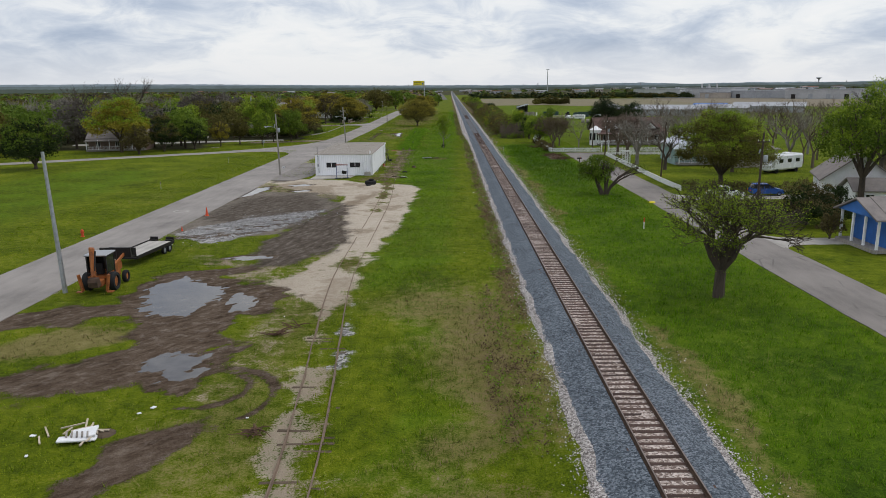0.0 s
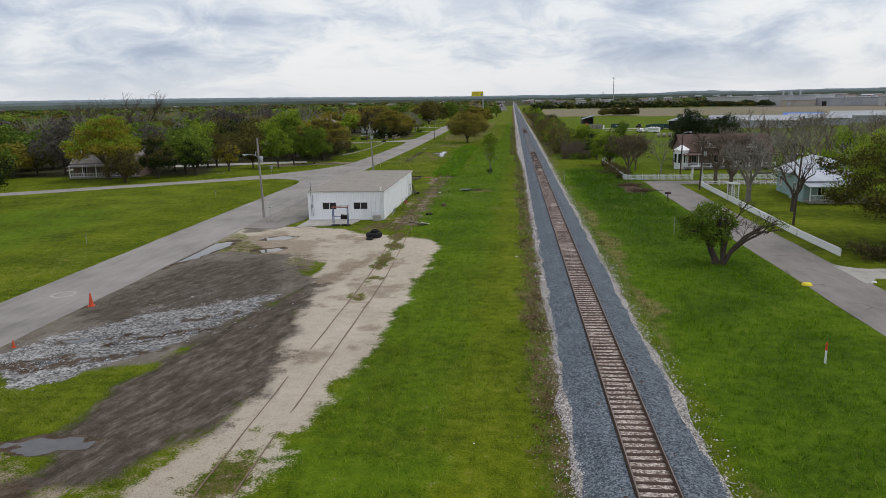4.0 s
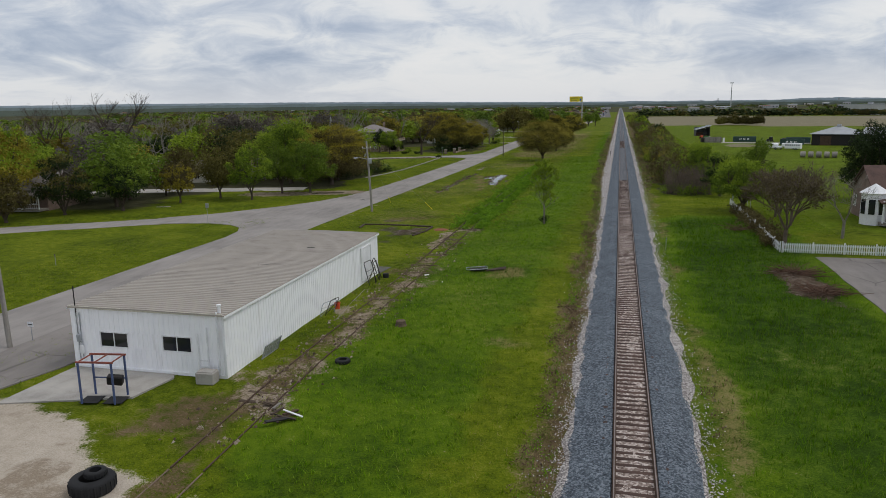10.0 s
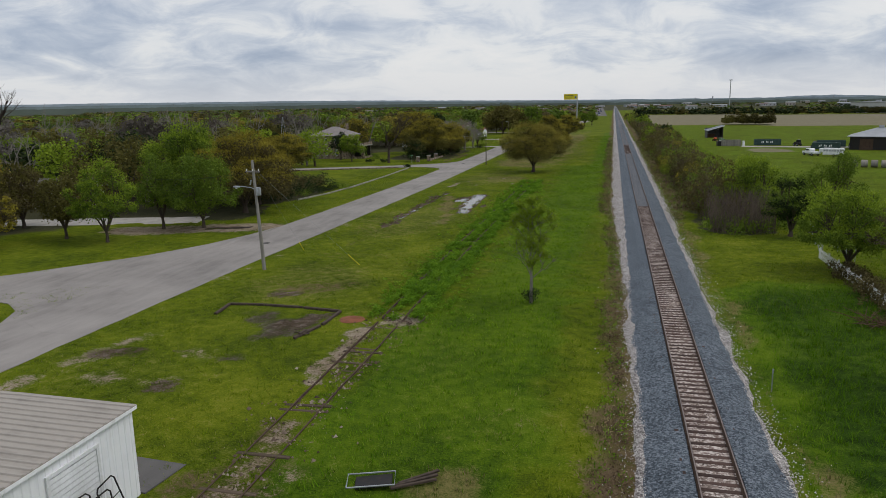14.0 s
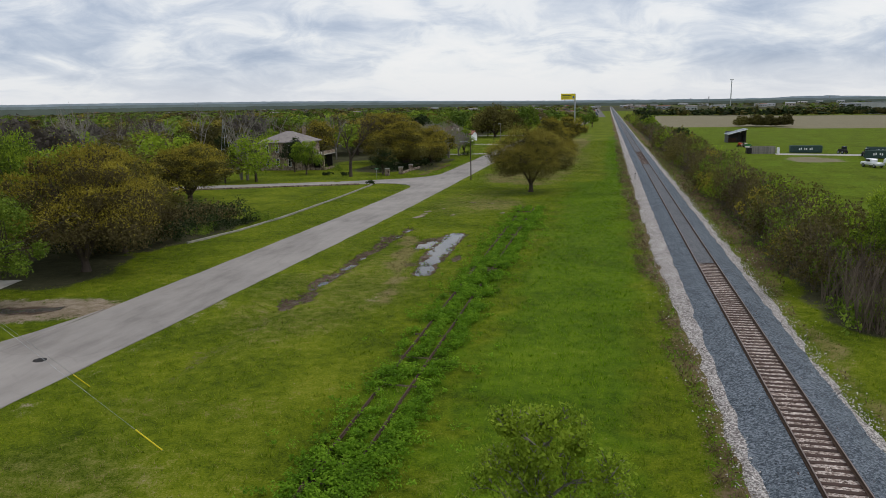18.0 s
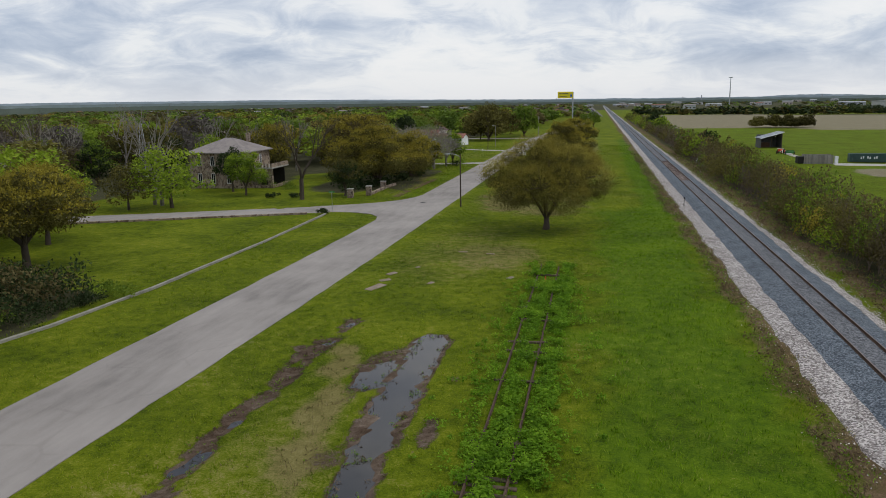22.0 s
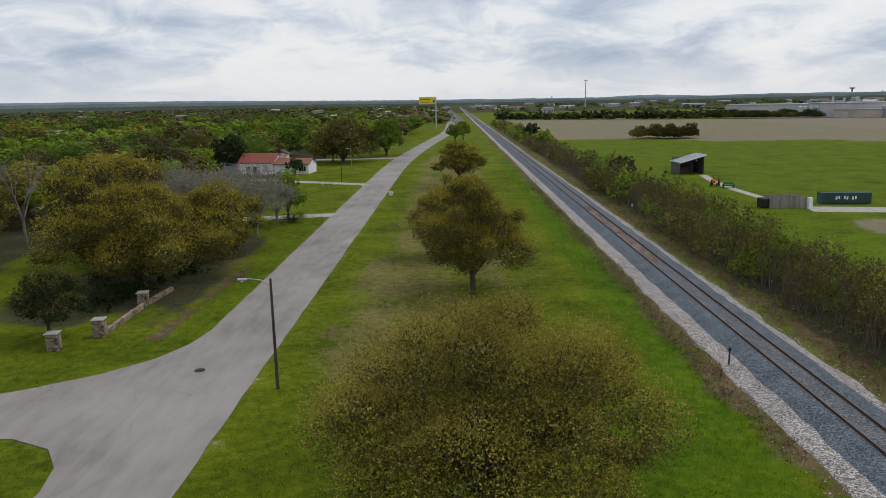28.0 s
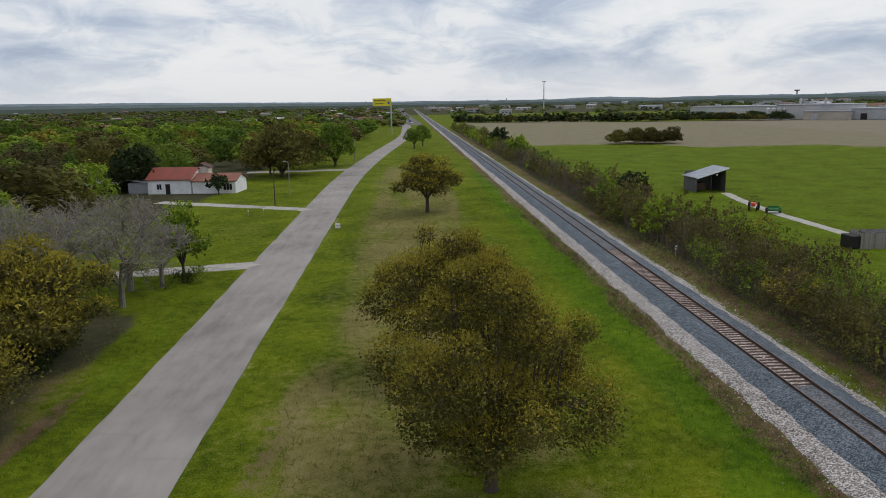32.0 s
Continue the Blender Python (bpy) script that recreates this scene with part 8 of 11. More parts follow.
def tube_trestle():
    """Two bent tube frames leaning together on the wall."""
    ob = thing("tube_trestle", -12.3, 131.6, 0, 72, "bent grey tubular frames leaning at the white wall", "trestle")
    for dx, w, hh, tilt, turn in ((0, 1.5, 1.05, 16, 0), (0.25, 1.1, 1.25, 24, 7)):
        mb = MB().tube([(-w / 2, 0, 0), (-w / 2, 0, hh - 0.15), (-w / 2 + 0.15, 0, hh), (w / 2 - 0.15, 0, hh), (w / 2, 0, hh - 0.15), (w / 2, 0, 0)], 0.025, 6)
        for q in (0.3, 0.62):
            mb.cyl((-w / 2, 0, q * hh), (w / 2, 0, q * hh), 0.014, None, 5)
        mb.cyl((-w / 2, 0, 0.02), (w / 2, 0, hh * 0.8), 0.012, None, 5)
        m = pose(dx, 0, 0, tilt, 0, turn)
        mb.v = [tuple(m @ Vector(p)) for p in mb.v]
        part("tube_frame", mb, BLACK_STEEL if dx else GALV, ob)


tube_trestle()
lean_panel("metal_panel", -12.45, 123.3, 2.0, 0.9, 20, "grey ribbed metal panel leaning on the white wall", GALV)


def red_bucket():
    ob = thing("bucket", -12.15, 133.1, 0, 0, "small red plastic bucket standing at the wall foot", "bucket")
    part("pail", MB().lathe([(0, 0.02), (0.17, 0.0), (0.22, 0.42), (0.24, 0.43), (0.24, 0.46), (0.20, 0.46), (0.15, 0.05), (0, 0.05)], 16), RED_PLASTIC, ob)
    part("bail", MB().tube([(-0.23, 0, 0.44), (-0.16, 0.1, 0.52), (0, 0.16, 0.55), (0.16, 0.1, 0.52), (0.23, 0, 0.44)], 0.008, 5), GALV, ob)


red_bucket()


def scrap_cart():
    ob = thing("stock_rack", -12.05, 140.6, 0, 84, "black tubular steel racks leaning by the workshop door", "rack")
    for i, (dx, dy, hh, ww, tl) in enumerate(((0, 0, 1.9, 1.3, 14), (0.5, -0.1, 1.7, 1.2, 9), (1.1, 0.1, 1.8, 1.1, 18))):
        m = pose(dx * 1.5, dy, 0, -tl, 0, 8 * i)
        mb = MB().tube([(-ww / 2, 0, 0), (-ww / 2, 0, hh - 0.12), (-ww / 2 + 0.12, 0, hh), (ww / 2 - 0.12, 0, hh), (ww / 2, 0, hh - 0.12), (ww / 2, 0, 0)], 0.03, 6)
        for q in (0.35, 0.75, 1.15):
            mb.cyl((-ww / 2, 0, q), (ww / 2, 0, q), 0.018, None, 5)
        mb.v = [tuple(m @ Vector(p)) for p in mb.v]
        part("rack_frame", mb, BLACK_STEEL, ob)
    part("board", MB().box((0.35, 0.28, 0.75), (0.16, 0.03, 1.6), 0, 0, 20, 12), BOARD, ob)
    part("drum", MB().lathe([(0, 0), (0.25, 0), (0.25, 0.35), (0, 0.36)], 12, (2.3, -0.1, 0)), BLACK_RUBBER, ob)


scrap_cart()


def hose():
    pts = [(-11.2, 130.4, 0.03), (-11.35, 132, 0.03), (-11.7, 134.5, 0.03), (-11.9, 137, 0.03), (-12.1, 138.6, 0.03)]
    solo("long_pipe", MB().tube(pts, 0.018, 6), BOARD, "long thin grey pipe lying along the wall foot", "pipe")


hose()


def wreck_cart():
    ob = thing("overturned_cart", -4.6, 146.6, 0, 15, "rusty overturned cart frame lying in tall grass", "cart")
    fr = MB().tube([(-0.9, -0.5, 0.22), (0.9, -0.5, 0.3), (0.9, 0.5, 0.3), (-0.9, 0.5, 0.22), (-0.9, -0.5, 0.22)], 0.035, 6)
    part("cart_frame", fr, GALV, ob, "pale tubular frame")
    part("bed", MB().box((0.1, 0, 0.17), (1.4, 0.8, 0.1), 0, 0.02, 0, -4), BLACK_STEEL, ob)
    for i in range(3):
        part("timber", MB().box((1.6 + 0.1 * i, 0.25 * i - 0.2, 0.14), (1.8, 0.12, 0.1), 18 + 6 * i, 0.02), DARK_POLE, ob)


wreck_cart()


def junk_heap(x, y, label, n, seed, spread=0.9, mats=None):
    rng = random.Random(seed)
    ob = thing("scrap_heap", x, y, 0, rng.uniform(0, 90), label, "scrap", "scrap heaps")
    mats = mats or (RUST, OLD_TIE, BOARD)
    for i in range(n):
        l = rng.uniform(0.4, 1.1)
        part("plank", MB().box((rng.gauss(0, spread * 0.5), rng.gauss(0, spread * 0.5), 0.08 + 0.05 * rng.random() * (i % 3 + 1)), (l, rng.uniform(0.06, 0.2), rng.uniform(0.025, 0.08)), rng.uniform(0, 180), 0.01, rng.uniform(-8, 8), rng.uniform(-8, 8)), rng.choice(mats), ob)
    return ob


junk_heap(-7.7, 115.2, "dark burnt scrap with a white board beside the old spur", 9, 3, 0.5, (DARK_POLE, RUST, BLACK_STEEL))
solo("board", MB().box((0, 0, 0.2), (1.1, 0.09, 0.04), -12, 0, 6, 8), WHITE_PAINT, "loose white board lying on dark scrap", "board", at=(-7.3, 115.5, 0))
solo("board", MB().box((0, 0, 0.06), (0.5, 0.16, 0.03), 60, 0, 4, 3), WHITE_PAINT, "short white board lying beside the old spur", "board", at=(-8.5, 144.2, 0))
junk_heap(-9.0, 116.4, "grey broken boards between the spur rails", 3, 4, 0.5, (BOARD, OLD_TIE))
tyre("tyre_small", -7.7, 122.8, 0.0, 0.42, 0.22, "old black tyre lying in grass beside the spur")
solo("stump", MB().lathe([(0.44, -0.05), (0.34, 0.12), (0.31, 0.36), (0.2, 0.40), (0, 0.38)], 12), OLD_TIE, "short decayed wooden stump in the grass", "stump", at=(-6.5, 130.1, 0))
junk_heap(-14.6, 163.2, "short dark old timbers beside the muddy bed", 5, 6, 0.7, (OLD_TIE, DARK_POLE))
junk_heap(-8.6, 166.6, "decayed ties dropped beside the broken spur", 6, 7, 0.9, (OLD_TIE,))
solo("clay_patch", MB().lathe([(0, 0.09), (0.5, 0.07), (0.85, 0.02), (0.95, -0.05)], 14), RED_MULCH, "flat mound of red clay in the grass", "soil", at=(-12.8, 166.8, 0))
for x, y, l, w, a in ((-23.2, 249.8, 1.0, 0.5, 62), (-23.1, 247.5, 0.9, 0.5, 40), (-23.2, 245.2, 1.9, 0.7, 68), (-19.25, 247.1, 0.7, 0.4, 70), (-13.25, 249.7, 0.7, 0.4, 60), (-18.9, 259.3, 0.9, 0.25, 6), (-16.2, 258.8, 0.8, 0.2, -8), (-21.6, 252.4, 0.4, 0.3, 50)):
    solo("concrete_slab", MB().box((0, 0, 0.0), (l, w, 0.14), 0, 0.02, 2, -1.5), PALE_SLAB, "worn pale concrete slab sunk flush in the grass", "slab", "sunken slabs", at=(x, y, -0.02, 0, 0, a))


def timber_edging():
    """Low dark timbers round the muddy bed."""
    ob = thing("timber_edging", 0, 0, 0, 0, "low blackened timbers edging an empty muddy bed", "edging")
    for x0, y0, x1, y1 in ((-22.6, 166.2, -22.9, 168.7), (-22.9, 168.7, -20.3, 168.95), (-20.2, 168.9, -17.2, 168.75), (-17.1, 168.7, -14.3, 168.35), (-14.2, 168.3, -14.25, 165.2), (-14.3, 164.9, -14.9, 162.2)):
        l, a = math.hypot(x1 - x0, y1 - y0), math.degrees(math.atan2(y1 - y0, x1 - x0))
        part("timber", MB().box(((x0 + x1) / 2, (y0 + y1) / 2, 0.07), (l, 0.2, 0.18), a, 0.03), DARK_POLE, ob)


timber_edging()


def debris_pile():
    rng = random.Random(9)
    ob = thing("debris_pile", -15.6, 27.4, 0, 0, "heap of white broken boards and pale lumber on grass", "debris")
    part("sheet", MB().box((0.2, 0.1, 0.22), (1.1, 0.75, 0.09), 12, 0.02, 6, -8), WHITE_PAINT, ob, "white perforated board")
    part("sheet", MB().box((0.1, -0.25, 0.14), (1.5, 0.5, 0.12), 16, 0.04, -5, 4), WHITE_PAINT, ob)
    for k in range(5):
        part("spindle", MB().box((-0.4 + 0.22 * k, -0.1, 0.27), (0.07, 0.5, 0.06), 25), BOARD, ob)
    for k in range(14):
        a = rng.uniform(0, 180)
        part("stick", MB().box((rng.gauss(-0.3, 0.8), rng.gauss(0.2, 0.5), 0.10 + 0.1 * rng.random()), (rng.uniform(0.6, 1.7), 0.07, 0.05), a, 0, 0, rng.uniform(-8, 8)), RAW_WOOD, ob)
    part("clod", MB().lathe([(0, 0.12), (0.3, 0.09), (0.55, -0.05)], 9, (0.9, 0.5, 0)), OLD_TIE, ob)


debris_pile()
for i, (x, y, s) in enumerate(((-17.6, 27.6, 0.28), (-14.0, 29.7, 0.22), (-13.6, 30.3, 0.3), (-16.9, 25.9, 0.22), (-17.9, 24.6, 0.12), (-9.0, 29.2, 0.16), (1.2, 61.3, 0.1), (-6.6, 142.0, 0.14), (-10.6, 43.6, 0.1), (3.2, 98.0, 0.2))):
    solo("litter", MB().box((0, 0, 0.04), (s * 0.9, s * 0.6, 0.05), 0, 0.02, 4, 5), WHITE_PAINT, "scrap of white litter on the ground", "litter", "bits of litter", at=(x, y, 0.02, 0, 0, 37 * i))


def branch_pile(x, y, n, seed, r=0.8, material=None, label="small heap of dead grey branches on grass"):
    rng = random.Random(seed)
    mb = MB()
    for _ in range(n):
        a, l = rng.uniform(0, 6.28), rng.uniform(0.5, 1.5) * r
        p = Vector((rng.gauss(0, 0.3 * r), rng.gauss(0, 0.3 * r), 0.05 + 0.1 * rng.random()))
        q = p + Vector((math.cos(a) * l, math.sin(a) * l, rng.uniform(0, 0.4) * r))
        mb.tube([p, p.lerp(q, 0.5) + Vector((0, 0, 0.06)), q], [0.035, 0.025, 0.01], 4, False)
    return solo("brush_pile", mb, material or BRUSH, label, "brush", "brush heaps", "stuff", at=(x, y, 0))


branch_pile(-10.2, 40.2, 26, 1, 0.7)
branch_pile(-9.4, 41.6, 12, 2, 0.7)
branch_pile(-8.3, 27.8, 26, 3, 0.6)
branch_pile(21.4, 149.5, 150, 4, 1.7, label="large brown heap of cut brush on the grass")
branch_pile(22.2, 143.8, 120, 5, 1.5, label="large brown heap of cut brush on the grass")
branch_pile(20.2, 171.6, 40, 6, 1.6, label="long heap of dead branches on mown grass")


def concrete_rubble():
    """Broken pale concrete spread over the dark lot."""
    rng = np.random.default_rng(31)
    n = 5200
    t = rng.random(n)
    y = 69.5 + 13 * t + rng.normal(0, 2.0, n)
    x = -25.5 + 9.5 * t + rng.normal(0, 1.7, n) + 0.8 * fbm(y, t * 40, 3.0, 1.0)
    ok = (x > -28.2) & (x < -13) & (fbm(x, y, 2.6, 6.0) > -0.25)
    x, y = x[ok], y[ok]
    n = len(x)
    s = 0.025 + 0.075 * rng.random(n) ** 3
    base = np.array([(1, 0, 0), (0.2, 0.9, 0), (-0.9, 0.4, 0), (-0.4, -0.9, 0), (0.1, 0, 0.55), (-0.3, 0.1, 0.5)], float)
    a = rng.random(n) * 6.28
    v = base[None] * s[:, None, None] * rng.uniform(0.6, 1.4, (n, 6, 1))
    c, q = np.cos(a)[:, None], np.sin(a)[:, None]
    v = np.stack([v[..., 0] * c - v[..., 1] * q + x[:, None], v[..., 0] * q + v[..., 1] * c + y[:, None], v[..., 2] + 0.015], -1).reshape(-1, 3)
    f0 = np.array([(0, 1, 4), (1, 2, 5), (1, 5, 4), (2, 3, 5), (3, 0, 4), (3, 4, 5)])
    f = (f0[None] + 6 * np.arange(n)[:, None, None]).reshape(-1, 3)
    k = Nodes("broken_concrete_pieces")
    m = k.done(k.ramp(k.island(), (0.0, (0.10, 0.096, 0.095)), (0.5, (0.24, 0.235, 0.235)), (1.0, (0.44, 0.43, 0.43))), 0.95, 0, None, 0.2)
    tagged(new("concrete_rubble", mesh_np("concrete_rubble", v, f, m)), "pale broken concrete chunks strewn over the dark lot", "rubble", "", "stuff")


concrete_rubble()


def cone(x, y, s=1.0, material=None):
    ob = thing("traffic_cone", x, y, 0.0, 20, "orange traffic cone standing at the lot edge", "cone", "traffic cones")
    part("cone", MB().lathe([(0.14 * s, 0.03), (0.13 * s, 0.06), (0.03 * s, 0.72 * s), (0, 0.73 * s)], 14), RED_PLASTIC, ob, smooth=60)
    part("base", MB().box((0, 0, 0.02), (0.36 * s, 0.36 * s, 0.04), 0, 0.01), RED_PLASTIC, ob)
    return ob


cone(-28.0, 81.4, 1.35)
cone(-27.6, 72.4, 0.7)
t = cone(-10.4, 249.0, 0.6)
tagged(t, "small orange and white marker cone at the spur end")


def hydrant(x, y):
    ob = thing("fire_hydrant", x, y, 0, 0, "red fire hydrant in the grass beside the street", "hydrant")
    part("barrel", MB().lathe([(0.19, 0), (0.19, 0.05), (0.12, 0.06), (0.12, 0.52), (0.16, 0.54), (0.16, 0.6), (0.12, 0.66), (0.05, 0.76), (0.0, 0.78)], 14), RED_PLASTIC, ob, smooth=50)
    for s in (-1, 1):
        part("outlet", MB().cyl((0, 0, 0.42), (s * 0.2, 0, 0.42), 0.06, 0.055, 8), RED_PLASTIC, ob)


hydrant(-36.6, 69.8)

# ---- poles, lamps and signs ----
def lamp_arm(ob, z, reach, side=-1, rise=0.5, material=None):
    pts = [(0, 0, z), (side * reach * 0.4, 0, z + rise * 0.8), (side * reach * 0.85, 0, z + rise), (side * reach, 0, z + rise * 0.96)]
    arm = part("lamp_arm", MB().tube(pts, 0.035, 6), material or GALV, ob)
    head = MB().box((side * (reach + 0.22), 0, z + rise * 0.93), (0.62, 0.24, 0.14), 0, 0.05)
    part("lamp_head", head, GALV, arm)
    part("lens", MB().lathe([(0.0, -0.12), (0.10, -0.08), (0.11, 0.0)], 10, (side * (reach + 0.26), 0, z + rise * 0.93 - 0.06)), LENS, arm)


def utility_pole(x, y, h, material, label, r=0.15, lamp=None, cross=False, transformer=False, lean=0.0, rz=0.0, name="utility_pole", clamp=False):
    ob = thing(name, x, y, 0, rz, label, "pole", "poles along the street")
    n = 5
    part("pole", MB().tube([(lean * i / n, 0, h * i / n - (0.4 if i == 0 else 0)) for i in range(n + 1)], [r * (1 - 0.35 * i / n) for i in range(n + 1)], 10), material, ob, smooth=60)
    if cross:
        c = part("crossarm", MB().box((lean * 0.9, -0.12, h - 0.95), (1.3, 0.1, 0.12)), material, ob)
        for s in (-0.55, 0.0, 0.55):
            part("insulator", MB().lathe([(0.03, 0), (0.05, 0.05), (0.03, 0.1), (0.05, 0.14), (0, 0.18)], 8, (lean * 0.9 + s, -0.12, h - 0.89)), LENS, c)
    if transformer:
        t = part("transformer", MB().lathe([(0, 0), (0.2, 0.0), (0.22, 0.05), (0.22, 0.62), (0.18, 0.68), (0, 0.7)], 14, (lean * 0.8 + 0.36, -0.1, h - 3.0)), GALV, ob, "grey transformer can", 50)
        part("bushing", MB().cyl((lean * 0.8 + 0.36, -0.1, h - 2.3), (lean * 0.8 + 0.36, -0.1, h - 2.05), 0.03, None, 6), BLACK_RUBBER, t)
        part("cutout", MB().box((lean * 0.85 - 0.3, -0.1, h - 1.9), (0.1, 0.12, 0.45), 0, 0.02, 0, 15), GALV, ob)
    if clamp:
        part("junction_box", MB().box((0.02, -0.2, h - 2.6), (0.3, 0.18, 0.55), 0, 0.03), GALV, ob)
    if lamp:
        lamp_arm(ob, lamp[0], lamp[1], lamp[2], 0.45)
    return ob


utility_pole(-27.75, 49.6, 10.1, GALV, "tall grey steel pole beside the street", 0.17, None, False, False, -0.35)
utility_pole(-28.7, 121.2, 10.1, POLE_WOOD, "grey wooden utility pole with lamp and transformer", 0.16, (7.6, 1.7, -1), False, True, -0.2)
utility_pole(-25.7, 179.7, 9.6, POLE_WOOD, "grey wooden utility pole with crossarm, transformer and street lamp", 0.17, (6.9, 1.9, -1), True, True, -0.5, clamp=True)
utility_pole(-24.7, 289.2, 7.2, DARK_POLE, "dark wooden lamp pole beside the street", 0.11, (6.75, 1.5, -1), False, False, 0.0, name="street_lamp")
utility_pole(-38.8, 409.1, 6.8, DARK_POLE, "dark wooden pole beside the drive", 0.11, None, False, False, 0.1)
utility_pole(-38.7, 425.1, 6.7, POLE_WOOD, "grey pole with a small lamp", 0.10, (6.2, 0.5, -1), False, False, 0.0)
utility_pole(31.4, 159.6, 8.0, DARK_POLE, "dark wooden lamp pole at the picket fence", 0.13, (7.6, 1.2, 1), False, False, 0.2)
utility_pole(31.2, 145.5, 8.1, DARK_POLE, "dark wooden pole with a white transformer", 0.14, None, True, True, 0.3)
utility_pole(33.6, 114.5, 8.6, DARK_POLE, "dark leaning wooden pole by the picket fence", 0.14, None, True, False, 0.4)
utility_pole(32.0, 74.4, 9.4, DARK_POLE, "dark wooden pole with white transformer among trees", 0.14, None, True, True, 0.1)
utility_pole(-31.0, 500.0, 8.0, POLE_WOOD, "grey wooden pole beside the curving street", 0.13, None, True, False, 0.0)


def wire(name, a, b, sag, label):
    pts = []
    for i in range(13):
        t = i / 12
        p = Vector(a).lerp(Vector(b), t)
        p.z -= sag * 4 * t * (1 - t)
        pts.append(p)
    solo(name, MB().tube(pts, 0.012, 4, False), BLACK_RUBBER, label, "cable", "overhead cables")


wire("overhead_cable", (-28.1, 49.6, 9.9), (-75, 66, 8.5), 1.2, "thin dark overhead cable from the steel pole")
wire("overhead_cable", (-28.9, 121.2, 9.6), (-80, 168, 6.0), 1.4, "thin dark service cable towards the trees")
wire("overhead_cable", (-26.1, 179.7, 8.7), (-62, 205, 6.5), 1.1, "thin dark service cable towards the trees")
wire("overhead_cable", (-26.1, 179.7, 7.9), (-45, 214, 6.0), 0.8, "thin dark service cable towards the trees")
wire("overhead_cable", (31.5, 145.5, 7.2), (34.0, 114.5, 7.7), 0.5, "thin dark cable between the lane poles")
wire("overhead_cable", (34.0, 114.5, 7.7), (34.1, 82.0, 8.0), 0.5, "thin dark cable between the lane poles")


def post_sign(name, x, y, h, w, ph, material, label, category="sign", rz=0.0, post=None, pr=0.025, face=None):
    ob = thing(name, x, y, 0, rz, label, category, "roadside signs")
    part("post", MB().cyl((0, 0, -0.2), (0, 0, h), pr, None, 8), post or GALV, ob)
    p = part("plate", MB().box((0, -pr - 0.012, h - ph / 2), (w, 0.02, ph), 0, 0.006), material, ob)
    if face:
        part("marking", MB().box((0, -pr - 0.026, h - ph / 2), (w * 0.7, 0.006, ph * 0.16)), face, p)
    return ob


post_sign("small_sign", -28.35, 122.6, 1.25, 0.42, 0.30, WHITE_PAINT, "small white sign on a post by the workshop", face=BLACK_STEEL)
post_sign("give_way_sign", -42.8, 166.4, 2.6, 0.6, 0.6, GALV, "back of a grey road sign at the side street", rz=160)
post_sign("street_name_sign", -41.0, 283.3, 2.7, 0.75, 0.2, GREEN_PAINT, "green street name sign on a thin post", rz=20, face=WHITE_PAINT)
post_sign("white_road_sign", -25.3, 382.5, 1.0, 0.75, 0.75, WHITE_PAINT, "small white square sign at the street edge", face=CONCRETE)
post_sign("milepost", 14.7, 359.5, 1.2, 0.28, 0.5, WHITE_PAINT, "white railway milepost in the brush", face=BLACK_STEEL)
post_sign("field_post", -42.3, 104.3, 1.1, 0.12, 0.3, BOARD, "thin weathered marker post in the field", "post")
post_sign("field_post", -43.7, 141.9, 1.1, 0.12, 0.3, BOARD, "thin weathered marker post in the field", "post")
post_sign("thin_post", 19.5, 108.4, 1.9, 0.08, 0.2, GALV, "thin grey steel post on the mown grass", "post")
post_sign("thin_post", 11.8, 158.9, 1.2, 0.07, 0.2, GALV, "thin grey steel post beside the railway", "post")
post_sign("rail_signal_post", 4.75, 292.3, 1.25, 0.18, 0.22, BLACK_STEEL, "short dark railway marker post beside the ballast", "post", post=BLACK_STEEL, pr=0.05)
post_sign("yard_marker", -41.2, 398.5, 0.9, 0.2, 0.3, WHITE_PAINT, "white yard marker in the lawn", "post")
post_sign("yard_marker", -38.9, 399.3, 0.9, 0.2, 0.3, WHITE_PAINT, "white yard marker in the lawn", "post")


def cable_marker(x, y):
    ob = thing("cable_marker", x, y, 0, 0, "white and orange buried cable marker post", "post")
    part("post", MB().lathe([(0.055, -0.2), (0.055, 0.75), (0.05, 0.78)], 10), WHITE_PAINT, ob)
    part("cap", MB().lathe([(0.06, 0.76), (0.06, 1.12), (0.03, 1.2), (0, 1.21)], 10), RED_PLASTIC, ob)


cable_marker(19.6, 71.6)


def mailbox(x, y):
    ob = thing("mailbox", x, y, 0, -70, "black mailbox on a wooden post beside the lane", "mailbox")
    part("post", MB().box((0, 0, 0.5), (0.1, 0.1, 1.05)), DARK_POLE, ob)
    b = MB()
    prof = [(-0.13, 0), (0.13, 0), (0.13, 0.14), (0.09, 0.24), (0, 0.28), (-0.09, 0.24), (-0.13, 0.14)]
    b.sweep([(u, w + 1.05) for u, w in prof], [(0, -0.4, 0), (0, 0.4, 0)])
    box = part("box", b, BLACK_STEEL, ob)
    part("flag", MB().box((0.15, 0.1, 1.25), (0.02, 0.05, 0.22)), RED_PLASTIC, box)


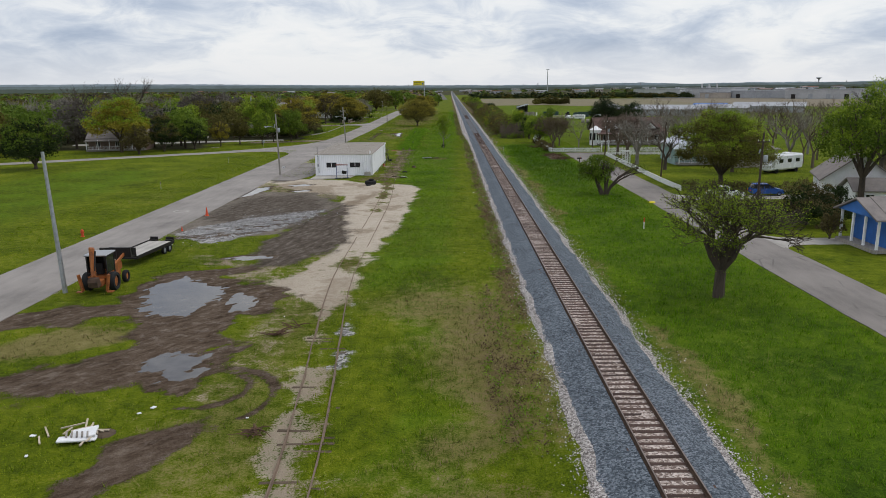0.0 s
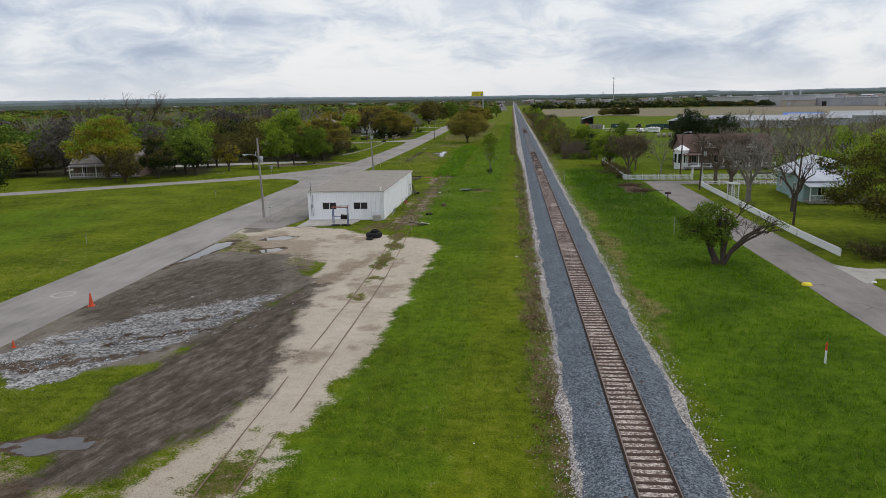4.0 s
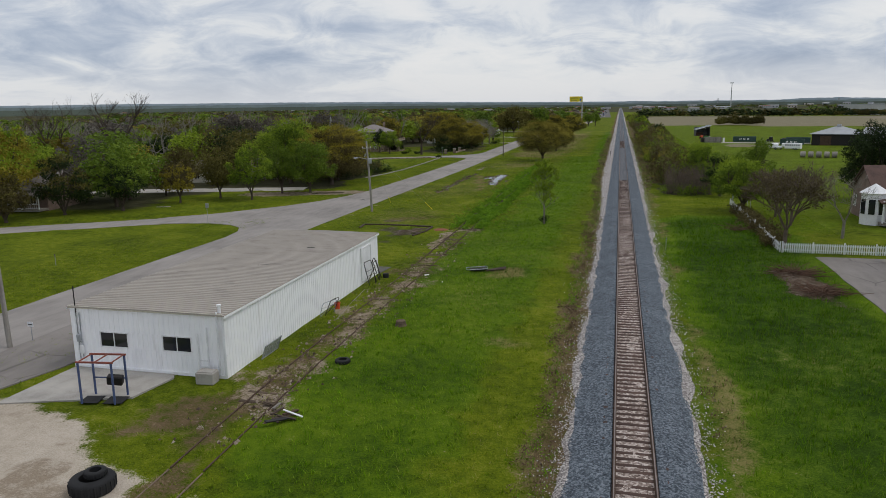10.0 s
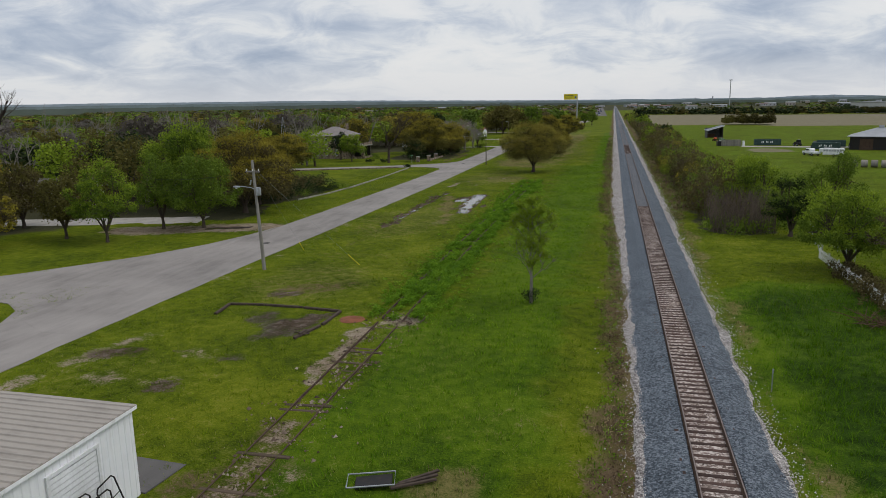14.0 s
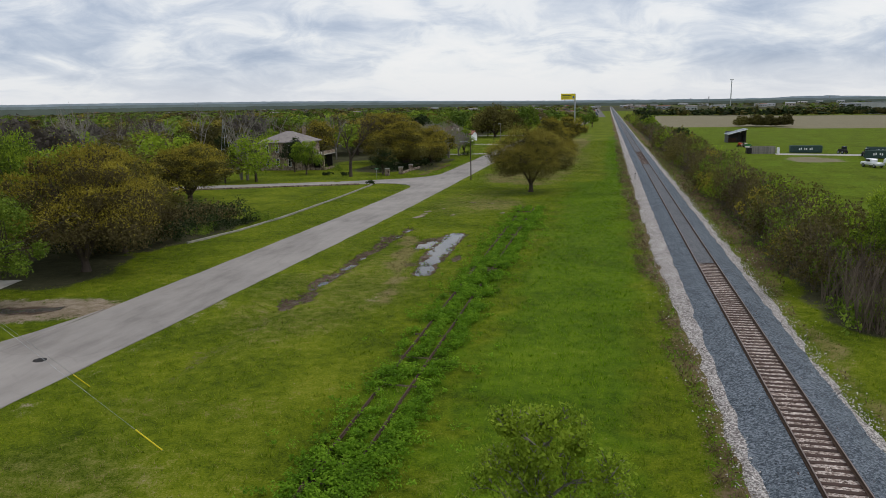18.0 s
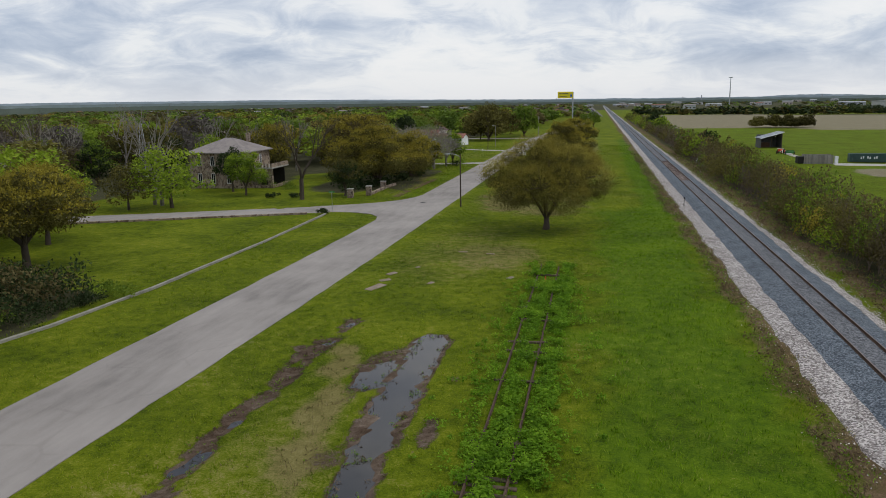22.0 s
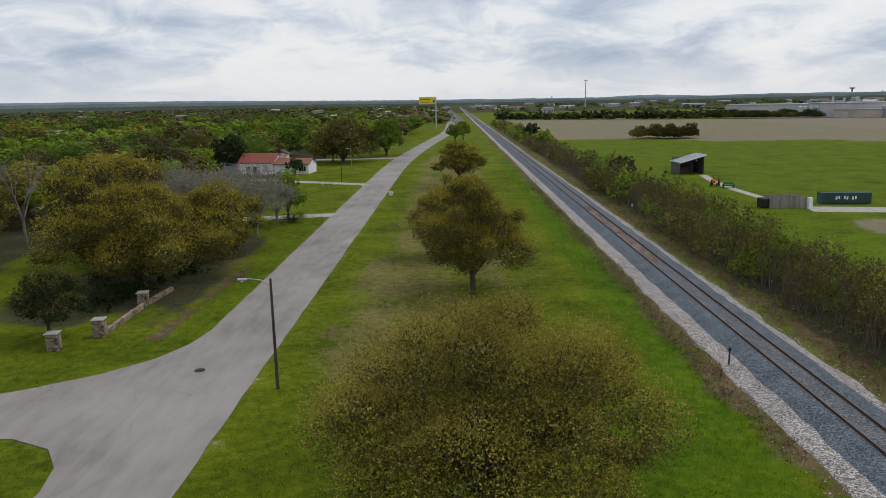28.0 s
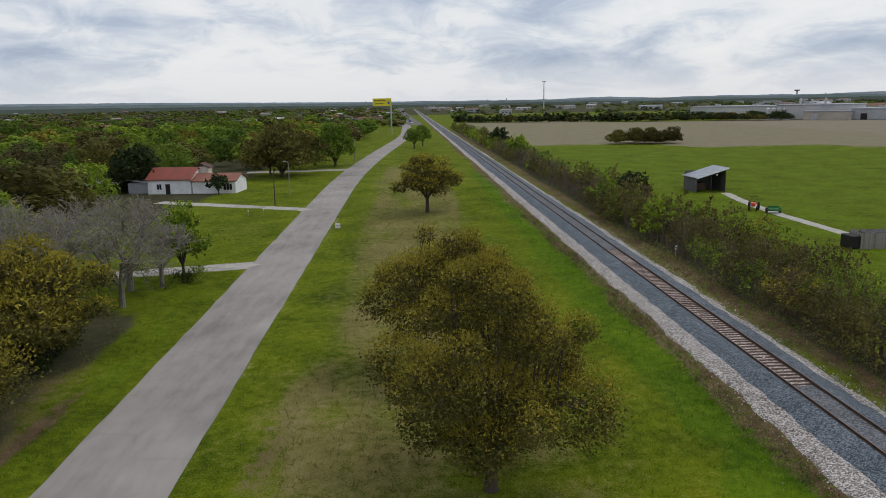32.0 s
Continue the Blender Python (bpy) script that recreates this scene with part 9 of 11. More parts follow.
mailbox(23.95, 133.2)
for i, (x, y) in enumerate(((30.3, 89.1), (30.3, 86.6), (30.25, 84.0), (30.2, 81.5), (30.2, 79.2), (30.1, 77.3), (30.1, 75.6))):
    solo("edge_stone", MB().lathe([(0, 0.15), (0.10, 0.13), (0.17, 0.05), (0.16, -0.05)], 7), WHITE_PAINT, "whitewashed stone edging the lane", "stone", "edge stones", at=(x, y, 0, 0, 8, 50 * i))
for i, (x, y) in enumerate(((34.0, 84.4), (32.0, 88.9), (34.5, 81), (36.5, 86.0))):
    solo("fence_post", MB().cyl((0, 0, -0.2), (0, 0, 1.35), 0.05, None, 8), DARK_POLE, "dark wooden fence post in the lawn", "post", "lawn posts", at=(x, y, 0))
solo("yellow_bag", MB().lathe([(0, 0.26), (0.3, 0.2), (0.42, 0.05), (0.36, -0.02)], 9), YELLOW, "yellow bag lying at the lane edge", "bag", at=(25.0, 88.2, 0))
solo("manhole_cover", MB().lathe([(0, 0.012), (0.36, 0.012), (0.38, -0.02)], 20), BLACK_STEEL, "dark round manhole cover in the street", "manhole", "manhole covers", "structure", at=(-30.8, 292.5, 0.07))
solo("manhole_cover", MB().lathe([(0, 0.012), (0.36, 0.012), (0.38, -0.02)], 20), BLACK_STEEL, "dark round manhole cover in the street", "manhole", "manhole covers", "structure", at=(-31.2, 191.0, 0.075))
ring = MB().lathe([(0.72, 0.0), (0.72, 0.012), (0.95, 0.012), (0.95, 0.0)], 24, closed=True)
solo("patched_manhole", ring, CONCRETE, "pale concrete collar round a manhole in the street", "manhole", "manhole covers", "structure", at=(-32.0, 84.2, 0.066))
for x, y in ((-41.5, 166.0), (-50.5, 178.0)):
    solo("culvert", MB().tube([(-1.0, 0, 0), (1.0, 0, 0)], 0.28, 12), CONCRETE, "pale concrete culvert end in the ditch", "culvert", "culverts", at=(x - 8, y - 2.0 + 4, -0.25, 0, 0, 20))


def guy(ax, ay, label):
    """Stay wire from the pole's head to the ground, with a yellow guard on its foot."""
    ob = thing("guy_wire", ax, ay, 0, 0, label, "guy wire", "guy wires")
    foot, head = Vector((0, 0, -0.05)), Vector((-26.1 - ax, 179.7 - ay, 8.9))
    d = (head - foot).normalized()
    part("cable", MB().tube([foot, head], 0.005, 5), GALV, ob)
    part("guard", MB().tube([foot + d * 0.12, foot + d * 1.5], 0.03, 8), YELLOW, ob, "yellow plastic guard")


guy(-17.85, 182.72, "steel stay wire with a yellow guard anchored in grass")
guy(-25.7, 188.24, "steel stay wire with a yellow guard beside the street")


# ---- vehicles ----
def wheel(parent, x, y, z, r, w, rim=None, n=18):
    """A wheel whose axle lies along x."""
    prof = [(r * 0.62, -w / 2), (r * 0.92, -w / 2), (r, -w * 0.3), (r, w * 0.3), (r * 0.92, w / 2), (r * 0.62, w / 2)]
    mb = MB().lathe(prof, n, closed=True)
    mb.v = [(p[2] + x, p[0] + y, p[1] + z) for p in mb.v]
    wh = part("wheel", mb, BLACK_RUBBER, parent, "black tyre", 50)
    h = MB().lathe([(0, -w * 0.32), (r * 0.2, -w * 0.4), (r * 0.62, -w * 0.2), (r * 0.62, w * 0.2), (r * 0.2, w * 0.4), (0, w * 0.32)], n)
    h.v = [(p[2] + x, p[0] + y, p[1] + z) for p in h.v]
    part("rim", h, rim or GALV, wh, "", 50)
    return wh


def rod(a, b, w, d):
    """A square bar from a to b."""
    a, b = Vector(a), Vector(b)
    m = (b - a).to_track_quat("X", "Z").to_matrix().to_4x4()
    mb = MB().box(((b - a).length / 2, 0, 0), ((b - a).length, w, d), 0, min(w, d) * 0.15)
    mb.v = [tuple(a + (m @ Vector(p))) for p in mb.v]
    return mb


def backhoe():
    ob = thing("backhoe_loader", -25.4, 50.6, 0.0, 3, "worn orange backhoe loader with folded boom on muddy ground", "excavator")
    # front points along +y, boom folded at the back
    part("chassis", MB().box((0, 0.3, 0.75), (0.95, 3.6, 0.5), 0, 0.06), ORANGE, ob)
    part("hood", MB().box((0, 1.75, 1.25), (0.95, 1.5, 0.7), 0, 0.1), ORANGE, ob, "faded orange engine hood")
    for s in (-1, 1):
        wheel(ob, s * 0.92, -0.35, 0.68, 0.68, 0.45, ORANGE)
        wheel(ob, s * 0.86, 1.95, 0.46, 0.46, 0.3, ORANGE)
    cab = MB()
    for sx in (-0.68, 0.68):
        for sy in (-0.8, 0.55):
            cab.box((sx, sy, 1.85), (0.08, 0.08, 1.6))
    cabp = part("cab", cab, BLACK_STEEL, ob, "dark cab posts")
    part("cab_roof", MB().box((0, -0.12, 2.70), (1.62, 1.75, 0.12), 0, 0.05), FAR_GREY, cabp, "grey cab roof")
    part("cab_floor", MB().box((0, -0.12, 1.08), (1.45, 1.45, 0.14)), ORANGE, cabp)
    for sx in (-0.69, 0.69):
        part("cab_window", MB().box((sx, -0.12, 1.95), (0.02, 1.25, 1.2)), GLASS, cabp, "dark glass")
    part("cab_window", MB().box((0, 0.56, 1.95), (1.28, 0.02, 1.2)), GLASS, cabp)
    part("seat", MB().box((0, -0.2, 1.35), (0.5, 0.5, 0.35), 0, 0.08).box((0, -0.42, 1.75), (0.5, 0.12, 0.55), 0, 0.05), BLACK_RUBBER, cabp)
    boom = part("boom", rod((0.0, -1.5, 0.95), (0.12, -1.6, 3.45), 0.26, 0.36), ORANGE, ob, "rusty orange boom folded upright")
    part("dipper", rod((0.22, -1.65, 3.4), (0.28, -2.15, 1.5), 0.22, 0.3), ORANGE, boom)
    part("ram", rod((-0.1, -1.4, 1.2), (-0.02, -1.52, 2.9), 0.1, 0.1), BLACK_STEEL, boom)
    part("ram", rod((0.4, -1.7, 3.2), (0.44, -2.2, 1.9), 0.09, 0.09), BLACK_STEEL, boom)
    b = MB()
    prof = [(-0.3, 0.0), (0.25, -0.05), (0.4, 0.35), (0.3, 0.6), (-0.05, 0.65)]
    vs = [(sx, -2.1 - u, 0.75 + w) for sx in (-0.02, 0.62) for u, w in prof]
    b.add(vs, [(0, 1, 2, 3, 4), (9, 8, 7, 6, 5)] + [(i, 5 + i, 5 + i + 1, i + 1) for i in range(4)])
    part("bucket", b, RUST, boom, "rusty digging bucket")
    part("swing_post", MB().box((0, -1.5, 0.85), (0.5, 0.4, 0.7), 0, 0.05), ORANGE, ob)
    for s in (-1, 1):
        part("stabiliser", MB().box((s * 0.95, -1.5, 0.85), (0.18, 0.24, 1.25), 0, 0.03, 0, s * 10).box((s * 1.08, -1.5, 0.2), (0.4, 0.36, 0.06)), ORANGE, ob)
        part("loader_arm", rod((s * 0.6, 0.6, 1.55), (s * 0.6, 2.6, 2.0), 0.14, 0.22), ORANGE, ob)
    lb = MB()
    prof = [(0, 0), (0.75, -0.1), (0.8, 0.0), (0.25, 0.15), (0.15, 0.75), (0.0, 0.75)]
    vs = [(sx, 2.55 + u, 1.75 + w) for sx in (-1.15, 1.15) for u, w in prof]
    n = len(prof)
    lb.add(vs, [tuple(range(n)), tuple(2 * n - 1 - i for i in range(n))] + [(i, n + i, n + (i + 1) % n, (i + 1) % n) for i in range(n)])
    part("loader_bucket", lb, BLACK_STEEL, ob, "dark steel loader bucket")
    part("exhaust", MB().cyl((0.3, 1.9, 1.6), (0.3, 1.9, 2.4), 0.05, None, 8), BLACK_STEEL, ob)


backhoe()


def trailer():
    ob = thing("flatbed_trailer", -26.5, 60.4, 0.0, -6, "grey flatbed trailer with planked deck beside the street", "trailer")
    part("frame", MB().box((0, 0, 0.72), (2.3, 6.4, 0.16)).box((0, 3.9, 0.66), (0.14, 1.6, 0.14)), BLACK_STEEL, ob)
    one = MB().box((0, 0, 0), (0.19, 6.2, 0.05), 0, 0.008).mesh("deck_plank", DECK)
    for i in range(11):
        p = new("deck_plank", one)
        p.parent = ob
        p.matrix_basis = pose(-1.0 + 0.2 * i, 0, 0.83)
    for s in (-1, 1):
        part("rail", MB().box((s * 1.17, 0, 0.86), (0.06, 6.4, 0.14)), BLACK_STEEL, ob)
        for yy in (0.2, 1.1):
            wheel(ob, s * 1.0, yy + 1.4, 0.36, 0.36, 0.22)
    part("headboard", MB().box((0, -3.25, 1.25), (2.3, 0.08, 0.8)), BLACK_STEEL, ob)
    for s in (-0.75, 0.75):
        part("ramp", MB().box((s, 3.25, 1.0), (0.75, 0.08, 0.4)).box((s, 3.1, 0.95), (0.6, 0.3, 0.1)), BLACK_STEEL, ob, "dark folded loading ramp")


trailer()


def car(x, y, rz, paint, label, kind="sedan"):
    ob = thing("car", x, y, 0.036, rz, label, "car", "parked cars")
    L, W = 4.5, 1.72
    prof = [(-2.2, 0.32), (-2.25, 0.55), (-2.18, 0.82), (-1.5, 0.92), (-1.05, 0.94), (1.0, 0.90), (1.9, 0.78), (2.2, 0.6), (2.24, 0.34)] if kind == "sedan" else [(-1.95, 0.32), (-2.0, 0.6), (-1.95, 0.98), (0.9, 0.98), (1.75, 0.85), (2.02, 0.62), (2.05, 0.34)]
    n = len(prof)
    mb = MB()
    vs = [(sx * (W / 2), u, w) for sx in (-1, 1) for u, w in prof]
    fs = [tuple(range(n - 1, -1, -1)), tuple(range(n, 2 * n))] + [(i, n + i, n + (i + 1) % n, (i + 1) % n)[::-1] for i in range(n)]
    part("body", mb.add(vs, fs), paint, ob, "", 35)
    g = [(-1.55, 0.93), (-0.75, 1.40), (0.25, 1.43), (1.05, 0.92)] if kind == "sedan" else [(-1.9, 0.97), (-1.7, 1.5), (0.0, 1.53), (0.95, 0.97)]
    vs = [(sx * (W / 2 - (0.06 if w < 1 else 0.2)), u, w) for sx in (-1, 1) for u, w in g]
    part("cabin_glass", MB().add(vs, [(3, 2, 1, 0), (4, 5, 6, 7)] + [(i, 4 + i, 5 + i, i + 1)[::-1] for i in range(3)]), GLASS, ob, "dark tinted windows")
    rf = [(g[1][0] - 0.06, g[1][1]), (g[2][0] + 0.06, g[2][1])]
    part("roof", MB().box(((0), (rf[0][0] + rf[1][0]) / 2, g[1][1] + 0.03), (W - 0.34, rf[1][0] - rf[0][0], 0.06), 0, 0.02), paint, ob)
    for sx in (-1, 1):
        for yy in (-0.42, 0.3):
            part("pillar", MB().box((sx * (W / 2 - 0.12), yy - 0.12, 1.16), (0.03, 0.07, 0.5), 0, 0, 0, -sx * 16), paint, ob)
    for sx in (-1, 1):
        for yy in (-1.35, 1.38):
            wheel(ob, sx * (W / 2 - 0.08), yy, 0.31, 0.31, 0.2)
        part("headlight", MB().box((sx * 0.62, 2.2, 0.62), (0.36, 0.08, 0.14), 0, 0.02), LENS, ob)
        part("tail_light", MB().box((sx * 0.62, -2.22, 0.72), (0.34, 0.06, 0.16), 0, 0.02), RED_PLASTIC, ob)
    return ob


car(35.4, 92.0, -88, CAR_WHITE, "white four-door sedan parked on the pale drive")
car(41.3, 93.6, -94, CAR_BLUE, "blue hatchback parked beside the white sedan", "hatch")


def tractor(x, y, rz):
    ob = thing("tractor", x, y, 0, rz, "small orange tractor on the gravel path", "tractor", "farm machines")
    part("hood", MB().box((0, 0.7, 0.95), (0.6, 1.4, 0.55), 0, 0.08), RED_PLASTIC, ob)
    part("seat", MB().box((0, -0.5, 1.05), (0.5, 0.4, 0.4), 0, 0.06), BLACK_RUBBER, ob)
    part("fender", MB().box((0, -0.5, 0.95), (1.3, 0.7, 0.12), 0, 0.04), RED_PLASTIC, ob)
    for s in (-1, 1):
        wheel(ob, s * 0.68, -0.5, 0.6, 0.6, 0.32, RED_PLASTIC, 14)
        wheel(ob, s * 0.55, 1.1, 0.36, 0.36, 0.2, RED_PLASTIC, 14)
    part("roll_bar", MB().tube([(-0.5, -0.85, 0.9), (-0.5, -0.85, 2.0), (0.5, -0.85, 2.0), (0.5, -0.85, 0.9)], 0.04, 6), BLACK_STEEL, ob)


tractor(38.9, 391.0, 150)


def mower(x, y, rz):
    ob = thing("mower_deck", x, y, 0, rz, "green towed mowing machine on the gravel path", "mower", "farm machines")
    part("deck", MB().box((0, 0, 0.55), (1.9, 1.3, 0.3), 0, 0.08), GREEN_PAINT, ob)
    part("frame", MB().box((0, 0.9, 0.75), (0.15, 1.8, 0.15)).box((0, -0.3, 0.9), (1.6, 0.12, 0.3)), GREEN_PAINT, ob)
    for s in (-1, 1):
        wheel(ob, s * 0.95, -0.3, 0.4, 0.4, 0.25, YELLOW, 14)
        part("guard", MB().box((s * 0.8, 0.2, 0.85), (0.4, 0.8, 0.08), 0, 0.03, 12), GREEN_PAINT, ob)


mower(40.2, 387.2, 165)


def horse_trailer():
    ob = thing("horse_trailer", 56.6, 317.3, 0, 8, "white slatted livestock trailer parked on grass", "trailer", "farm machines")
    ob.matrix_world = ob.matrix_world @ pose(0, 0, 0, 0, 0, -38) @ Matrix.Diagonal((0.82, 0.82, 0.82, 1))
    part("body", MB().box((0, 0, 1.45), (5.4, 2.0, 2.0), 0, 0.12), WHITE_PAINT, ob)
    for i in range(7):
        part("slot", MB().box((-2.2 + 0.73 * i, -1.012, 1.75), (0.55, 0.03, 0.5)), FAR_GREY, ob, "dark ventilation slot")
    part("nose", MB().box((-3.2, 0, 1.75), (1.2, 1.8, 1.2), 0, 0.2), WHITE_PAINT, ob)
    for yy in (0.4, 1.3):
        for s in (-1, 1):
            mb = MB().lathe([(0.22, -0.1), (0.36, -0.1), (0.36, 0.1), (0.22, 0.1)], 14, closed=True)
            mb.v = [(p[0] + yy, p[2] + s * 0.95, p[1] + 0.36) for p in mb.v]
            part("wheel", mb, BLACK_RUBBER, ob)
    t = thing("pickup_truck", 52.4, 320.5, 0, 20, "white pickup truck hitched near the livestock trailer", "truck", "farm machines")
    part("body", MB().box((0, 0, 0.75), (1.8, 5.0, 0.6), 0, 0.12), CAR_WHITE, t)
    part("cab", MB().box((0, 0.5, 1.35), (1.65, 1.9, 0.75), 0, 0.2), CAR_WHITE, t)
    part("windows", MB().box((0, 0.5, 1.42), (1.68, 1.5, 0.4), 0, 0.05), GLASS, t)
    for s in (-1, 1):
        for yy in (-1.5, 1.6):
            wheel(t, s * 0.82, yy, 0.38, 0.38, 0.24, None, 14)


horse_trailer()


def camper():
    ob = thing("camper_van", 55.0, 119.5, 0, 30, "white motorhome parked behind the houses", "motorhome")
    part("body", MB().box((0, 0, 1.75), (7.6, 2.4, 2.5), 0, 0.25), CAR_WHITE, ob)
    part("nose", MB().box((-4.1, 0, 1.0), (1.2, 2.1, 1.1), 0, 0.25), CAR_WHITE, ob)
    for i in range(3):
        part("window", MB().box((-2.0 + 2.1 * i, -1.21, 2.0), (1.0, 0.05, 0.6), 0, 0.02), GLASS, ob)
    part("roof_unit", MB().box((0.6, 0, 3.1), (1.1, 0.8, 0.3), 0, 0.08), WHITE_PAINT, ob)
    for xx in (-2.8, 2.2):
        mb = MB().lathe([(0.22, -1.15), (0.38, -1.15), (0.38, 1.15), (0.22, 1.15)], 14, closed=True)
        mb.v = [(p[0] + xx, p[2], p[1] + 0.38) for p in mb.v]
        part("axle_wheels", mb, BLACK_RUBBER, ob)


camper()

# ---- houses ----
def gable_roof(mb, x0, x1, y0, y1, z, rise, over=0.4, ridge="x", thick=0.14):
    """Two sloping slabs; ridge along x or y."""
    if ridge == "x":
        a0, a1, b0, b1 = x0 - over, x1 + over, y0 - over, y1 + over
    else:
        a0, a1, b0, b1 = y0 - over, y1 + over, x0 - over, x1 + over
    m = (b0 + b1) / 2
    drop = rise * over / max((b1 - b0) / 2 - over, 0.1)
    pts = [(b0, z - drop), (m, z + rise), (b1, z - drop)]
    vs = []
    for a in (a0, a1):
        for b, h in pts:
            for dz in (0.0, thick):
                vs.append((a, b, h + dz) if ridge == "x" else (b, a, h + dz))
    fs = [(1, 3, 9, 7), (3, 5, 11, 9), (0, 6, 8, 2), (2, 8, 10, 4), (0, 2, 3, 1), (2, 4, 5, 3), (6, 7, 9, 8), (8, 9, 11, 10), (0, 1, 7, 6), (4, 10, 11, 5)]
    return mb.add(vs, fs)


def hip_roof(mb, x0, x1, y0, y1, z, rise, over=0.5, thick=0.15):
    x0, x1, y0, y1 = x0 - over, x1 + over, y0 - over, y1 + over
    w, d = x1 - x0, y1 - y0
    k = min(w, d) / 2
    if w >= d:
        r0, r1 = (x0 + k, (y0 + y1) / 2), (x1 - k, (y0 + y1) / 2)
    else:
        r0, r1 = ((x0 + x1) / 2, y0 + k), ((x0 + x1) / 2, y1 - k)
    vs = [(x0, y0, z), (x1, y0, z), (x1, y1, z), (x0, y1, z), (*r0, z + rise), (*r1, z + rise)] + [(x0, y0, z - thick), (x1, y0, z - thick), (x1, y1, z - thick), (x0, y1, z - thick)]
    top = [(0, 1, 5, 4), (1, 2, 5), (2, 3, 4, 5), (3, 0, 4)] if w >= d else [(0, 1, 4), (1, 2, 5, 4), (2, 3, 5), (3, 0, 4, 5)]
    return mb.add(vs, top + [(0, 6, 7, 1), (1, 7, 8, 2), (2, 8, 9, 3), (3, 9, 6, 0), (9, 8, 7, 6)])


def walls(ob, x0, x1, y0, y1, h, material, z0=0.0, name="wall", t=0.18):
    """Four walls, butted end to end."""
    part(name, MB().box(((x0 + x1) / 2, y0 + t / 2, z0 + h / 2), (x1 - x0, t, h)), material, ob)
    part(name, MB().box(((x0 + x1) / 2, y1 - t / 2, z0 + h / 2), (x1 - x0, t, h)), material, ob)
    part(name, MB().box((x0 + t / 2, (y0 + y1) / 2, z0 + h / 2), (t, y1 - y0 - 2 * t, h)), material, ob)
    part(name, MB().box((x1 - t / 2, (y0 + y1) / 2, z0 + h / 2), (t, y1 - y0 - 2 * t, h)), material, ob)


def gable_end(ob, x0, x1, y, z, rise, material, t=0.16):
    part("gable", MB().add([(x0, y, z), (x1, y, z), ((x0 + x1) / 2, y, z + rise), (x0, y + t, z), (x1, y + t, z), ((x0 + x1) / 2, y + t, z + rise)], [(0, 1, 2), (5, 4, 3), (0, 2, 5, 3), (1, 4, 5, 2), (0, 3, 4, 1)]), material, ob)


def gable_end_x(ob, x, y0, y1, z, rise, material, t=0.16):
    part("gable", MB().add([(x, y0, z), (x, y1, z), (x, (y0 + y1) / 2, z + rise), (x + t, y0, z), (x + t, y1, z), (x + t, (y0 + y1) / 2, z + rise)], [(0, 2, 1), (5, 3, 4), (0, 3, 5, 2), (1, 2, 5, 4), (0, 1, 4, 3)]), material, ob)


def house(name, x, y, rz, label):
    return thing(name, x, y, 0, rz, label, "house", "houses")


def stone_house():
    ob = house("stone_house", -70.7, 312.6, 2, "two-storey tan stone house with brown hip roof")
    ob.matrix_world = ob.matrix_world @ Matrix.Diagonal((0.72, 0.9, 1.08, 1))
    walls(ob, -7.5, 6.5, -6, 6, 5.7, STONE)
    r = part("roof", hip_roof(MB(), -7.5, 6.5, -6, 6, 5.75, 2.1, 0.7), GREY_SHINGLE, ob, "grey-brown shingle hip roof")
    part("chimney", MB().box((4.2, 0.5, 7.9), (0.9, 0.7, 1.4), 0, 0.03), STONE, r)
    for wx in (-5.0, -1.6, 2.4, 5.2):
        window_unit(ob, wx, -6.02, 4.35, 1.0, 1.5, -1, 2)
    for wx in (-5.0, -1.6, 2.4):
        window_unit(ob, wx, -6.02, 1.6, 1.0, 1.6, -1, 2)
    for wy in (-3, 1.5):
        w = window_unit(ob, 6.52, wy, 4.35, 0.9, 1.5, -1, 2, turn=90)
    # porch with a round arch and a parapet terrace above
    walls(ob, 6.7, 13.0, -5.2, 3.0, 0.5, STONE, 0.0, "porch_plinth")
    a = MB()
    n = 9
    for s in (0,):
        vs, fs = [], []
        for i in range(n + 1):
            t = math.pi * i / n
            vs += [(9.85 - 1.5 * math.cos(t), -5.2, 1.3 + 1.25 * math.sin(t)), (9.85 - 3.15 * max(-1, min(1, math.cos(t) * 1.45)), -5.2, 3.1 if 0 < i < n else 1.3), (9.85 - 1.5 * math.cos(t), -4.7, 1.3 + 1.25 * math.sin(t)), (9.85 - 3.15 * max(-1, min(1, math.cos(t) * 1.45)), -4.7, 3.1 if 0 < i < n else 1.3)]
        for i in range(n):
            o = 4 * i
            fs += [(o, o + 4, o + 5, o + 1), (o + 2, o + 3, o + 7, o + 6), (o, o + 2, o + 6, o + 4)]
        a.add(vs, fs)
    part("arch", a, STONE, ob)
    for px in (7.3, 12.4):
        part("pier", MB().box((px, -4.95, 1.0), (1.2, 0.6, 2.0)), STONE, ob)
    part("terrace", MB().box((9.85, -1.1, 3.2), (6.5, 8.4, 0.22)), CONCRETE, ob)
    for i in range(8):
        part("merlon", MB().box((7.0 + 0.82 * i, -5.1, 3.6), (0.45, 0.3, 0.6)), STONE, ob)
    part("parapet", MB().box((12.9, -1.1, 3.6), (0.3, 8.0, 0.6)), STONE, ob)
    # black panel stands in for the shade inside the porch
    part("porch_back", MB().box((9.85, 1.0, 1.5), (6.2, 0.2, 3.0)), BLACK_STEEL, ob, "black panel painting the shade inside the porch")


stone_house()


